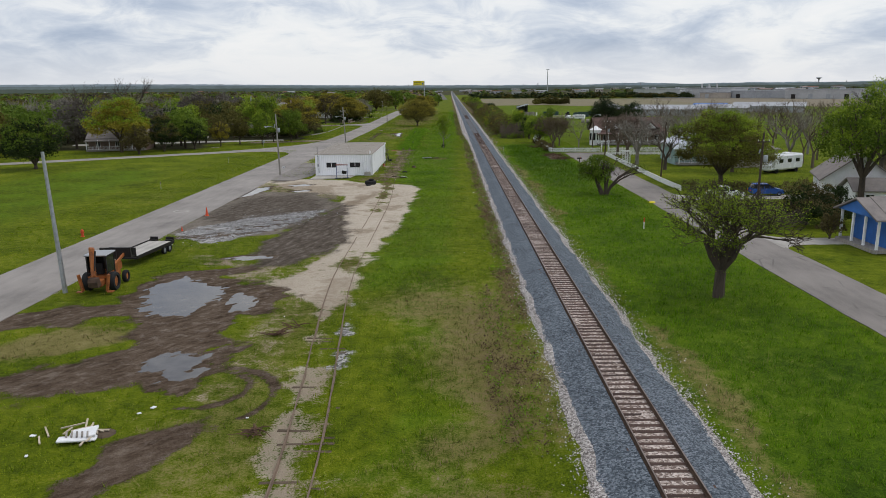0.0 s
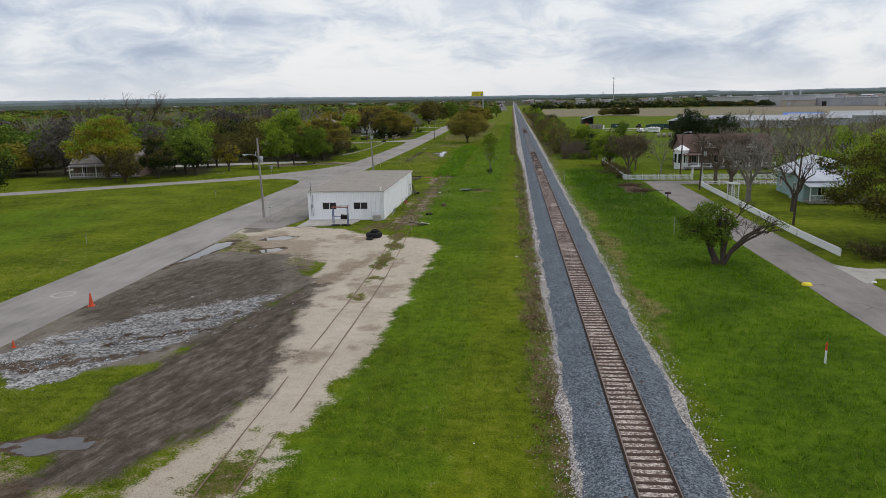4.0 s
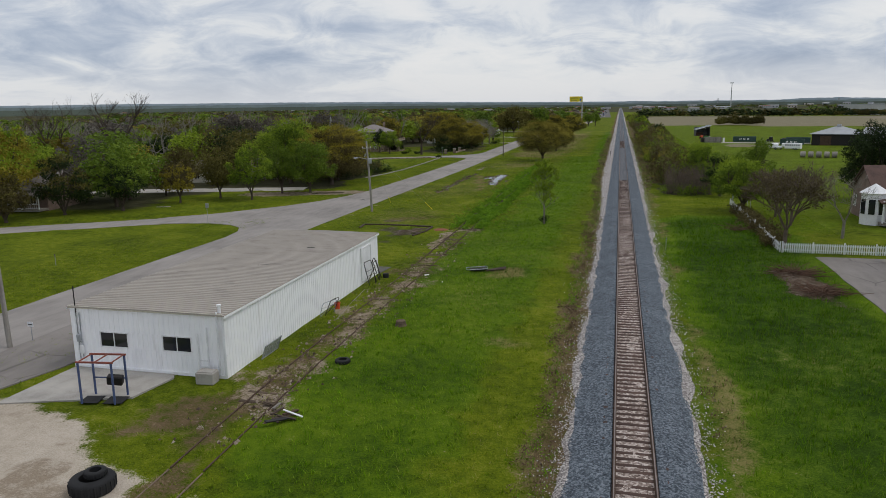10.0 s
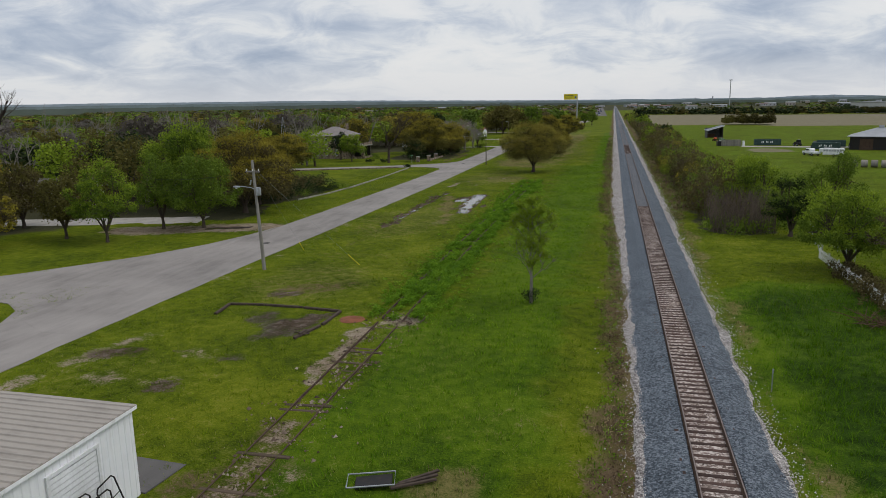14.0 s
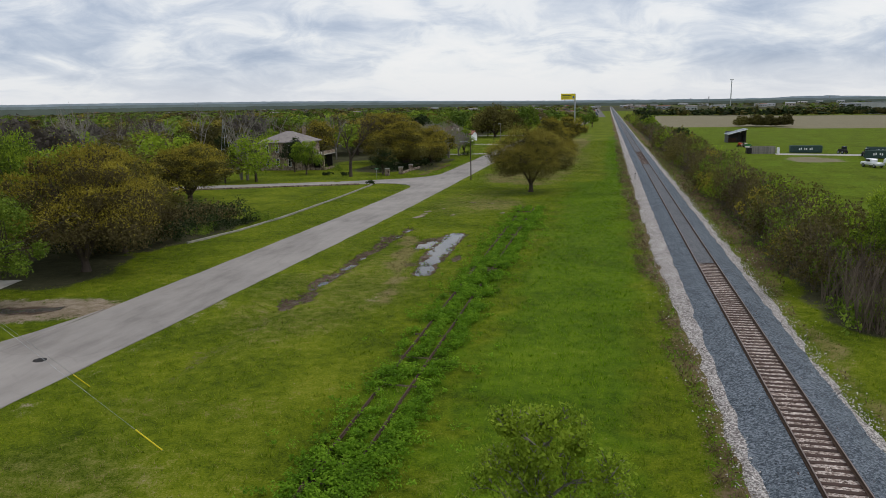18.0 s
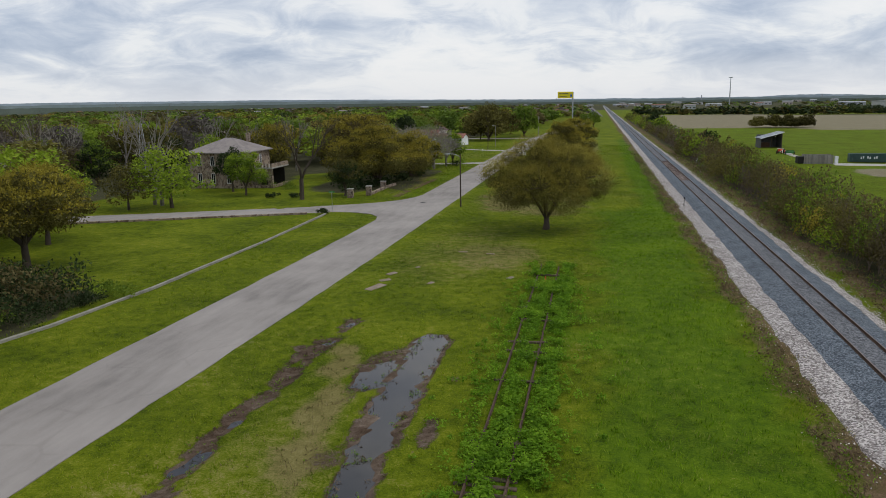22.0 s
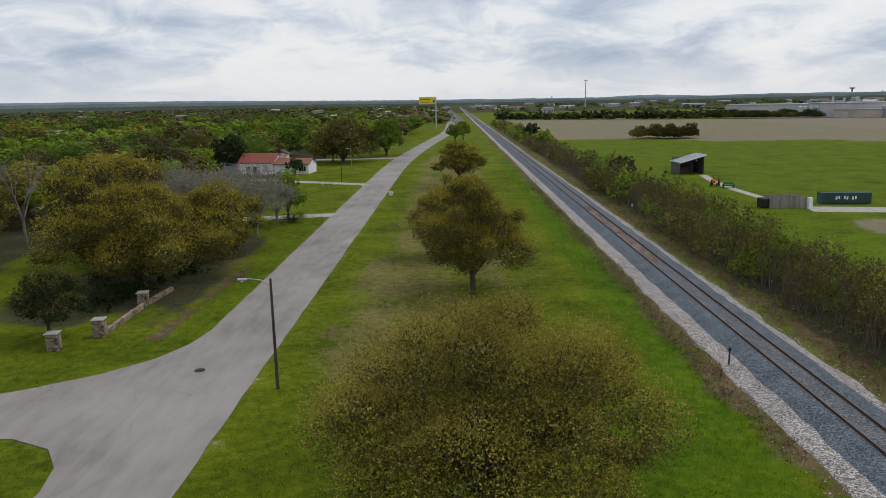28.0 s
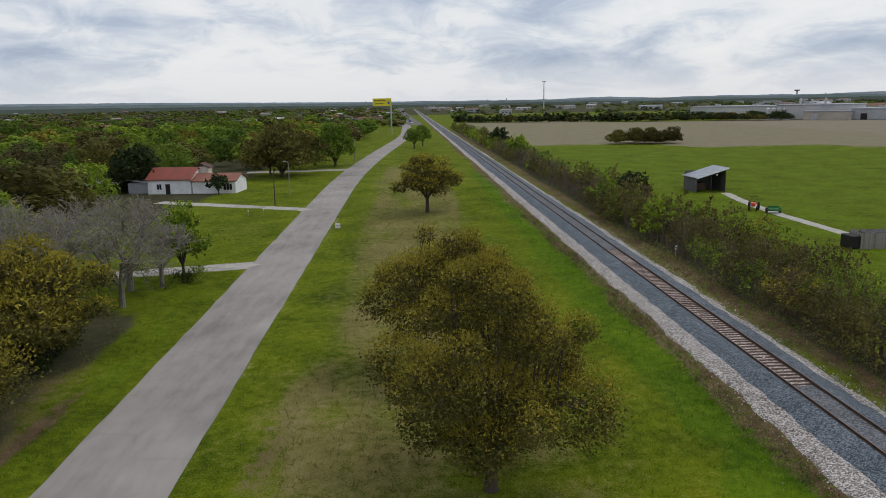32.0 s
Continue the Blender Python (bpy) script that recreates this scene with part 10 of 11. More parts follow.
def red_house():
    ob = house("red_roofed_house", -59.2, 434.0, -6, "low white stuccoed house with rusting red tin roof")
    walls(ob, -9.0, 0.0, -3.5, 4.5, 3.0, WHITE_PAINT)
    r = gable_roof(MB(), -9.0, 0.0, -3.5, 4.5, 3.05, 2.0, 0.35, "x")
    r1 = part("roof", r, RED_TIN, ob, "rusting red corrugated tin roof")
    for i in range(20):
        part("seam", MB().box((-9.2 + 0.48 * i, -1.75, 4.15), (0.05, 4.5, 0.05), 0, 0, 26.5), RED_TIN, r1)
    gable_end_x(ob, -9.0, -3.5, 4.5, 3.0, 2.0, WHITE_PAINT)
    gable_end_x(ob, -0.16, -3.5, 4.5, 3.0, 2.0, WHITE_PAINT)
    walls(ob, 0.2, 9.2, -3.2, 3.8, 2.5, WHITE_PAINT)
    part("roof", gable_roof(MB(), 0.2, 9.2, -3.2, 3.8, 2.55, 1.2, 0.35, "x"), TERRACOTTA, ob, "faded reddish tin roof")
    gable_end_x(ob, 9.04, -3.2, 3.8, 2.5, 1.2, WHITE_PAINT)
    window_unit(ob, -6.6, -3.52, 1.5, 1.1, 1.2, -1, 2)
    part("door", MB().box((-4.8, -3.54, 1.02), (0.95, 0.08, 2.05), 0, 0.01), BLACK_STEEL, ob)
    window_unit(ob, 7.6, -3.22, 1.35, 1.9, 1.35, -1, 3)
    part("dormer", MB().box((0.5, 2.5, 4.2), (3.0, 2.4, 1.6)), CREAM, ob)
    part("dormer_roof", gable_roof(MB(), -1.0, 2.0, 1.3, 3.7, 5.0, 0.8, 0.3, "y"), SHINGLE, ob)
    # lean-to sheds at the west end
    part("lean_to", MB().box((-11.6, 0.5, 1.1), (4.6, 5.0, 2.2)), FAR_GREY, ob, "grey tin lean-to")
    part("lean_to_roof", MB().box((-11.6, 0.5, 2.5), (5.2, 5.6, 0.1), 0, 0, 0, 8), TIN, ob)
    part("carport_roof", MB().box((-19.0, 0.0, 2.4), (7.0, 5.0, 0.12), 0, 0, 3), TIN, ob)
    for px in (-22.0, -16.0):
        for py in (-2.2, 2.2):
            part("carport_post", MB().box((px, py, 1.2), (0.12, 0.12, 2.4)), DARK_POLE, ob)
    part("carport_back", MB().box((-19.0, 2.3, 1.1), (6.6, 0.1, 2.2)), BLACK_STEEL, ob)


red_house()


def simple_house(name, x, y, rz, w, d, h, rise, wall, roof, label, ridge="x", wins=3, porch=False, hip=False):
    ob = house(name, x, y, rz, label)
    walls(ob, -w / 2, w / 2, -d / 2, d / 2, h, wall)
    mb = hip_roof(MB(), -w / 2, w / 2, -d / 2, d / 2, h + 0.05, rise) if hip else gable_roof(MB(), -w / 2, w / 2, -d / 2, d / 2, h + 0.03, rise, 0.45, ridge)
    part("roof", mb, roof, ob)
    if not hip:
        if ridge == "x":
            gable_end_x(ob, -w / 2, -d / 2, d / 2, h, rise, wall)
            gable_end_x(ob, w / 2 - 0.16, -d / 2, d / 2, h, rise, wall)
        else:
            gable_end(ob, -w / 2, w / 2, -d / 2, h, rise, wall)
            gable_end(ob, -w / 2, w / 2, d / 2 - 0.16, h, rise, wall)
    for i in range(wins):
        window_unit(ob, -w / 2 + w * (i + 0.5) / wins, -d / 2 - 0.01, h * 0.55, 0.95, 1.4, -1, 2)
    for i in range(max(1, wins - 1)):
        window_unit(ob, -w / 2 - 0.01, -d / 2 + d * (i + 0.6) / max(1, wins - 1), h * 0.55, 0.95, 1.4, 1, 2, turn=90)
    if porch:
        part("porch_floor", MB().box((0, -d / 2 - 1.1, 0.3), (w, 2.2, 0.3)), BOARD, ob)
        pr = part("porch_roof", MB().box((0, -d / 2 - 1.15, h * 0.86), (w + 0.5, 2.5, 0.14), 0, 0, 9), roof, ob)
        n = max(3, int(w / 2.2))
        for i in range(n + 1):
            part("porch_post", MB().box((-w / 2 + 0.1 + (w - 0.2) * i / n, -d / 2 - 2.05, h * 0.42 + 0.2), (0.14, 0.14, h * 0.8)), WHITE_PAINT, ob)
        rail = MB().box((0, -d / 2 - 2.05, 1.2), (w - 0.2, 0.06, 0.07)).box((0, -d / 2 - 2.05, 0.6), (w - 0.2, 0.05, 0.06))
        k = int(w / 0.3)
        for i in range(k):
            rail.box((-w / 2 + 0.2 + (w - 0.4) * i / (k - 1), -d / 2 - 2.05, 0.9), (0.04, 0.04, 0.6))
        part("railing", rail, WHITE_PAINT, ob, "white porch railing")
    return ob


simple_house("porch_house", -80.2, 176.8, 10, 13.0, 8.5, 3.1, 2.2, DARK_CLAPBOARD, GREY_SHINGLE, "low brown house with grey roof and pale porch piers", "x", 3, True)
vh = simple_house("porch_house", 44.4, 182.6, 0, 16.8, 9.0, 3.4, 2.9, DARK_CLAPBOARD, SHINGLE, "white-trimmed house with rust-brown roof and deep porch", "x", 4, True)
part("bay", MB().lathe([(1.4, 0), (1.4, 3.6), (1.65, 3.65), (0.0, 4.7)], 8, (-8.6, -4.2, 0)), WHITE_PAINT, vh, "white octagonal bay")
for k in range(3):
    part("bay_window", MB().box((-8.6 + 1.33 * math.cos(radians(200 + 45 * k)), -4.2 + 1.33 * math.sin(radians(200 + 45 * k)), 2.1), (0.06, 0.65, 1.7), 200 + 45 * k), GLASS, vh)
for gx in (-3.5, 4.5):
    part("front_gable", gable_roof(MB(), gx - 1.6, gx + 1.6, -5.2, -0.5, 4.0, 1.5, 0.25, "y"), SHINGLE, vh)
    gable_end(vh, gx - 1.5, gx + 1.5, -5.1, 3.95, 1.4, WHITE_PAINT)
simple_house("tin_roof_house", 46.6, 139.5, -2, 9.5, 9.0, 3.2, 1.9, TEAL_PAINT, TIN, "pale teal cottage with silver tin roof and porch", "y", 3, False)
simple_house("tin_roof_house", 45.5, 134.0, 0, 9.0, 5.0, 2.9, 1.0, TEAL_PAINT, TIN, "pale teal cottage wing with white porch", "x", 2, True)
bh = simple_house("blue_house", 40.6, 62.8, 90, 6.4, 6.6, 3.0, 1.35, BLUE_PAINT, GREY_SHINGLE, "bright blue cottage with white trimmed porch", "y", 2, False)
for px in (-2.9, -0.9, 1.0, 2.9):
    part("porch_column", MB().box((px, 4.4, 1.5), (0.2, 0.2, 3.0), 0, 0.02), WHITE_PAINT, bh, "white porch column")
part("porch_roof", gable_roof(MB(), -3.2, 3.2, 3.2, 4.7, 3.0, 1.3, 0.3, "y"), GREY_SHINGLE, bh)
gable_end(bh, -3.1, 3.1, 4.55, 3.0, 1.25, BLUE_PAINT)
part("porch_floor", MB().box((0, 4.0, 0.2), (6.2, 1.5, 0.3)), BOARD, bh)
simple_house("white_house", 49.2, 88.0, -20, 7.5, 9.0, 3.3, 2.9, WHITE_PAINT, GREY_SHINGLE, "white clapboard house with steep grey roof", "y", 2, False)
simple_house("white_shed", 48.6, 81.5, -10, 6.0, 4.0, 2.6, 1.0, WHITE_PAINT, GREY_SHINGLE, "low white outbuilding with grey roof", "x", 2, False)
simple_house("tan_house", 53.0, 130.0, 15, 8.0, 7.0, 3.0, 1.7, FAR_TAN, GREY_SHINGLE, "tan house with grey hip roof among trees", "x", 2, False, True)
simple_house("village_house", -86.0, 470.0, 10, 12, 8, 2.8, 1.8, FAR_TAN, TERRACOTTA, "tan house with reddish roof among trees", "x", 3)
simple_house("village_house", -92.0, 455.0, -5, 8, 6, 2.6, 1.5, WHITE_PAINT, SHINGLE, "small white house among trees", "x", 2)
simple_house("village_house", -72.0, 372.0, 12, 10, 7, 2.7, 1.4, FAR_TAN, GREY_SHINGLE, "low house with grey roof behind bare trees", "x", 3)
simple_house("village_house", -62.0, 361.0, 0, 7, 4, 2.3, 0.6, WHITE_PAINT, TIN, "low shed with flat tin roof behind bare trees", "x", 2)
simple_house("village_house", -60.0, 224.0, 12, 13, 7, 2.6, 1.4, FAR_TAN, GREY_SHINGLE, "low pale house hidden behind street trees", "x", 3)
simple_house("village_house", -78.0, 215.0, 14, 12, 7, 2.6, 1.4, CREAM, GREY_SHINGLE, "low pale house hidden behind street trees", "x", 3)


# ---- fences ----
def picket_fence(x0, y0, x1, y1, label, h=1.0, pitch=0.19, singles=True, slim=False):
    L = math.hypot(x1 - x0, y1 - y0)
    a = math.degrees(math.atan2(y1 - y0, x1 - x0))
    ob = thing("picket_fence", x0, y0, 0, a, label, "fence", "white fences")
    prof = [(-0.05, 0.05), (0.05, 0.05), (0.05, h - 0.09), (0, h), (-0.05, h - 0.09)]
    vs = [(u, -0.012 + d, w) for d in (0, 0.024) for u, w in prof]
    m = MB().add(vs, [(0, 1, 2, 3, 4), (9, 8, 7, 6, 5)] + [(i, 5 + i, 5 + (i + 1) % 5, (i + 1) % 5) for i in range(5)])
    one = m.mesh("picket", WHITE_PAINT)
    n = int(L / pitch)
    for i in range(n):
        p = new("picket", one)
        p.parent = ob
        p.matrix_basis = pose(i * pitch + 0.1, -0.05, 0)
    for z in (0.32, h - 0.22):
        part("rail", MB().box((L / 2, 0, z), (L, 0.05, 0.09)), WHITE_PAINT, ob)
    k = max(2, int(L / 2.6) + 1)
    for i in range(k):
        part("post", MB().box((L * i / (k - 1), 0.06, h * 0.52), (0.1, 0.1, h * 1.12)), WHITE_PAINT, ob)
    return ob


def solid_fence(x0, y0, x1, y1, label, h=0.85):
    """Low white board fence."""
    L = math.hypot(x1 - x0, y1 - y0)
    a = math.degrees(math.atan2(y1 - y0, x1 - x0))
    ob = thing("board_fence", x0, y0, 0, a, label, "fence", "white fences")
    n = int(L / 0.16)
    one = MB().box((0, 0, h / 2), (0.145, 0.025, h), 0, 0.006).mesh("board", WHITE_PAINT)
    for i in range(n):
        p = new("board", one)
        p.parent = ob
        p.matrix_basis = pose(0.08 + i * 0.16, 0, 0)
    part("cap", MB().box((L / 2, 0, h + 0.02), (L, 0.12, 0.05)), WHITE_PAINT, ob)
    k = max(2, int(L / 2.4) + 1)
    for i in range(k):
        part("post", MB().box((L * i / (k - 1), 0.07, h * 0.5), (0.1, 0.1, h)), WHITE_PAINT, ob)


picket_fence(22.4, 159.3, 33.0, 159.0, "white picket fence in front of the porch house lawn")
picket_fence(35.1, 159.0, 52.0, 158.8, "white picket fence in front of the porch house")
picket_fence(22.2, 192.0, 22.2, 159.6, "leaning white picket fence overgrown along the lawn", 0.95, 0.26)
solid_fence(32.6, 151.5, 31.6, 108.0, "low white board fence along the lane", 0.7)
solid_fence(31.6, 107.8, 31.7, 98.5, "low white board fence along the lane", 0.68)
picket_fence(33.0, 151.2, 52.0, 150.6, "low white rail fence beside the lane", 0.8, 0.8)


def arbor(x, y, rz, w, h, label, roof=True):
    ob = thing("garden_arbor", x, y, 0, rz, label, "arbor", "arbors")
    for sx in (-1, 1):
        for sy in (-0.45, 0.45):
            part("post", MB().box((sx * w / 2, sy, h / 2), (0.1, 0.1, h)), WHITE_PAINT, ob)
        lat = MB()
        for i in range(6):
            lat.box((sx * w / 2, 0, 0.25 + i * h * 0.13), (0.03, 0.9, 0.03), 0, 0, 30)
            lat.box((sx * w / 2, 0, 0.25 + i * h * 0.13), (0.03, 0.9, 0.03), 0, 0, -30)
        part("lattice", lat, WHITE_PAINT, ob)
    for i in range(7):
        part("slat", MB().box((0, -0.6 + 0.2 * i, h + 0.12), (w + 0.5, 0.05, 0.12)), WHITE_PAINT, ob)


arbor(32.6, 133.4, 92, 1.7, 2.3, "white lattice garden arbor in the lane fence")
arbor(34.1, 159.1, 0, 1.5, 2.2, "white wooden gate arbor in the picket fence")


def stone_wall_line(name, pts, w, h, label, material=None):
    mb = MB()
    prof = [(-w / 2, -0.2), (w / 2, -0.2), (w / 2, h - 0.04), (w / 2 - 0.04, h), (-w / 2 + 0.04, h), (-w / 2, h - 0.04)]
    return solo(name, mb.sweep(prof, pts), material or CONCRETE, label, "wall")


stone_wall_line("low_kerb_wall", [(-42.8, 224.4, 0), (-41.2, 232, 0), (-40.4, 242, 0), (-40.3, 262, 0), (-40.9, 280.5, 0)], 0.2, 0.22, "low weathered grey kerb wall along the lawn", OLD_KERB)
stone_wall_line("low_kerb_wall", [(-43.5, 280.6, 0), (-57, 275.0, 0), (-74, 267.8, 0)], 0.28, 0.25, "low stone edging along the side street", STONE)
stone_wall_line("stone_garden_wall", [(-41.2, 300.6, 0), (-41.4, 308.8, 0), (-41.0, 314.2, 0)], 0.36, 0.42, "low field-stone garden wall before the oak", STONE)


def gate_pillar(x, y, h=1.3, rz=0.0):
    rng = random.Random(int(x * 10))
    ob = thing("stone_pillar", x, y, 0, rz, "rough field-stone gate pillar beside the side street", "pillar", "stone pillars")
    for k in range(5):
        for sx in (-1, 1):
            for sy in (-1, 1):
                part("stone", MB().box((sx * 0.22, sy * 0.22, h * (k + 0.5) / 5), (0.42 + rng.uniform(-0.03, 0.05), 0.42 + rng.uniform(-0.03, 0.05), h / 5 - 0.015), rng.uniform(-4, 4), 0.04), STONE, ob)
    part("cap", MB().box((0, 0, h + 0.05), (1.0, 1.0, 0.1), 0, 0.03), CONCRETE, ob)


for px, py, ph in ((-41.3, 300.2, 1.4), (-41.6, 309.0, 1.2), (-43.3, 297.2, 1.3)):
    gate_pillar(px, py, ph, 10)


def antenna_mast():
    ob = thing("antenna_mast", -82.0, 303.0, 0, 0, "thin three-legged steel antenna mast", "mast")
    for k in range(3):
        a = 2.1 * k
        part("leg", MB().tube([(1.5 * math.cos(a), 1.5 * math.sin(a), 0), (0.12 * math.cos(a), 0.12 * math.sin(a), 11.4)], 0.045, 5), GALV, ob)
    for z in (2.5, 5, 7.5, 9.5):
        r = 1.5 * (1 - z / 12)
        part("ring", MB().tube([(r * math.cos(2.1 * k), r * math.sin(2.1 * k), z) for k in (0, 1, 2, 3)], 0.025, 4), GALV, ob)


antenna_mast()


def wire_fence(x0, y0, x1, y1, n, label, h=1.2):
    ob = thing("wire_fence", x0, y0, 0, math.degrees(math.atan2(y1 - y0, x1 - x0)), label, "fence")
    L = math.hypot(x1 - x0, y1 - y0)
    for i in range(n + 1):
        part("post", MB().cyl((L * i / n, 0, -0.2), (L * i / n, 0, h + 0.1), 0.035, None, 6), GALV, ob)
    for z in (0.3, 0.6, 0.9, h):
        part("strand", MB().cyl((0, 0, z), (L, 0, z), 0.008, None, 4), GALV, ob)


wire_fence(24.5, 205, 24.5, 190, 6, "thin wire fence at the edge of the green field", 1.4)
wire_fence(22.5, 192.3, 24.5, 205, 4, "thin wire fence beside the brush", 1.4)

# ---- the farm field east of the line ----
# dark wall tin; its tone also paints the shade inside the open shed
DARK_TIN = plain("dark_tin_with_inner_shade", (0.115, 0.115, 0.12), (0.06, 0.06, 0.065), 0.8, 12, 0.7, 0.2)


def open_shed():
    ob = thing("open_shed", 41.3, 416.0, 0, 3, "open-fronted tin shed with sloping roof in the field", "shed")
    ob.matrix_world = ob.matrix_world @ Matrix.Diagonal((0.76, 0.8, 0.98, 1))
    w, d = 7.4, 7.0
    part("back_wall", MB().box((0, d / 2, 1.55), (w, 0.12, 3.1)), DARK_TIN, ob)
    for s in (-1, 1):
        zl, zr = (2.75, 2.75) if s < 0 else (4.3, 4.3)
        part("side_wall", MB().box((s * (w / 2 - 0.06), 0, zl / 2), (0.12, d - 0.14, zl)), DARK_TIN, ob, "dark tin side wall")
    ang = math.degrees(math.atan2(1.6, w))
    roof = part("roof", MB().box((0, -0.2, 3.68), (w + 1.0, d + 1.0, 0.1), 0, 0, 0, -ang), TIN, ob, "pale tin roof")
    for i in range(9):
        part("rib", MB().box((0, -3.8 + 0.9 * i, 3.75), (w + 1.0, 0.06, 0.05), 0, 0, 0, -ang), TIN, roof)
    part("fascia", MB().box((0, -d / 2 - 0.68, 3.62), (w + 1.0, 0.06, 0.26), 0, 0, 0, -ang), WHITE_PAINT, roof)
    for px in (-w / 2 + 0.1, 0.0, w / 2 - 0.1):
        part("post", MB().box((px, -d / 2, 1.5 + 0.2 * px), (0.16, 0.16, 3.0 + 0.4 * px)), DARK_POLE, ob)
    part("upper_wall", MB().box((0, d / 2 - 0.01, 3.2), (w - 0.3, 0.1, 0.9)), DARK_TIN, ob)
    part("hay_bale", MB().box((-1.2, 1.6, 0.7), (3.4, 2.6, 1.4), 0, 0.05), BRUSH, ob)
    part("lamp", MB().box((1.0, -d / 2 - 0.7, 3.35), (0.3, 0.2, 0.3), 0, 0.03), LENS, ob)


open_shed()
side_street("gravel_path", 43.5, 411.5, 40.4, 384, 0.9, 0.026, CONCRETE, "narrow pale gravel path across the field", 0.6, 21)
side_street("gravel_path", 40.4, 384, 40.6, 369, 0.9, 0.030, CONCRETE, "narrow pale gravel path across the field", 0, 22)
side_street("gravel_yard", 42.0, 359.0, 96, 352, 2.8, 0.026, CONCRETE, "pale gravel yard track beside the containers", 1.0, 23)


def container(x, y, rz, L, label, n_marks=9):
    ob = thing("steel_container", x, y, 0, rz, label, "container", "steel containers")
    b = MB().box((0, 0, 0.95), (L, 2.2, 1.7))
    body = part("body", b, CONTAINER, ob)
    for i in range(int(L / 0.42)):
        part("rib", MB().box((-L / 2 + 0.21 + 0.42 * i, -1.12, 0.95), (0.12, 0.06, 1.6)), CONTAINER, body)
    part("top_rail", MB().box((0, -1.1, 1.82), (L, 0.1, 0.1)).box((0, 1.1, 1.82), (L, 0.1, 0.1)), CONTAINER, body)
    for i in range(n_marks):
        if i % 3 != 2:
            part("marking", MB().box((-1.6 + 0.42 * i, -1.165, 1.0 + 0.1 * (i % 2)), (0.26, 0.012, 0.5)), WHITE_PAINT, body, "pale worn lettering bar")


container(50.5, 364.6, -6, 7.6, "dark green steel roll-off container in the yard")
container(66.5, 357.0, -14, 7.6, "dark steel roll-off container in the yard")
container(62.0, 344.5, -20, 7.0, "dark steel roll-off container near the barn")


def board_pen(x, y, rz):
    ob = thing("board_enclosure", x, y, 0, rz, "weathered grey board enclosure with dark junk inside", "enclosure")
    one = MB().box((0, 0, 0.95), (0.19, 0.03, 1.9), 0, 0.006).mesh("board", BOARD)
    n = 27
    for i in range(n):
        for yy in (-1.3, 1.3):
            p = new("board", one)
            p.parent = ob
            p.matrix_basis = pose(-2.9 + 0.21 * i, yy, random.Random(i).uniform(-0.06, 0.03))
    for i in range(12):
        p = new("board", one)
        p.parent = ob
        p.matrix_basis = pose(-2.95, -1.2 + 0.21 * i, 0, 0, 0, 90)
    part("rail", MB().box((0, -1.25, 1.5), (5.8, 0.06, 0.1)).box((0, -1.25, 0.5), (5.8, 0.06, 0.1)), BOARD, ob)
    part("junk", MB().box((-3.6, -0.2, 0.8), (1.2, 2.0, 1.5), 8, 0.1), BLACK_STEEL, ob, "black bulky scrap")
    part("junk", MB().box((-0.5, 0.1, 1.3), (3.6, 1.6, 1.0), 3, 0.1), BLACK_STEEL, ob)
    part("white_box", MB().box((3.4, -0.6, 0.8), (0.6, 0.8, 1.6), 0, 0.03), WHITE_PAINT, ob)


board_pen(39.6, 361.2, -4)


def barn():
    ob = thing("dark_barn", 76.0, 346.0, 0, -20, "dark-walled barn with pale metal hip roof", "barn")
    walls(ob, -7, 7, -6, 6, 3.6, BLACK_STEEL)
    part("roof", hip_roof(MB(), -7, 7, -6, 6, 3.65, 2.2, 0.7), FAR_GREY, ob, "pale grey metal roof")
    part("cupola", MB().box((0, 0, 6.0), (1.2, 1.2, 0.9)), FAR_GREY, ob)
    part("door", MB().box((-3, -6.05, 1.5), (3.2, 0.1, 3.0)), RUST, ob)


barn()
for i, (x, y) in enumerate(((52.5, 287.0), (54.3, 286.8), (56.1, 286.6), (57.9, 286.3), (59.6, 286.1))):
    hb = MB().lathe([(0, -0.6), (0.72, -0.6), (0.76, -0.5), (0.76, 0.5), (0.72, 0.6), (0, 0.6)], 18)
    hb.v = [(p[0], p[2], p[1] + 0.74) for p in hb.v]
    solo("hay_bale", hb, BOARD, "round grey hay bale in a row on grass", "hay bale", "hay bales", at=(x, y, 0, 0, 0, 75))
for i, (x, y) in enumerate(((60.5, 350.5), (58.2, 360.5), (71.0, 352.0))):
    ob = thing("farm_machine", x, y, 0, 30 * i, "dark farm machine parked in the gravel yard", "machine", "farm machines")
    part("body", MB().box((0, 0, 0.8), (1.2, 2.0, 0.8), 0, 0.1), BLACK_STEEL, ob)
    part("cab", MB().box((0, -0.4, 1.5), (1.0, 0.9, 0.8), 0, 0.08), GLASS, ob)
    for s in (-1, 1):
        for yy in (-0.6, 0.7):
            wheel(ob, s * 0.65, yy, 0.4, 0.4, 0.25, None, 12)

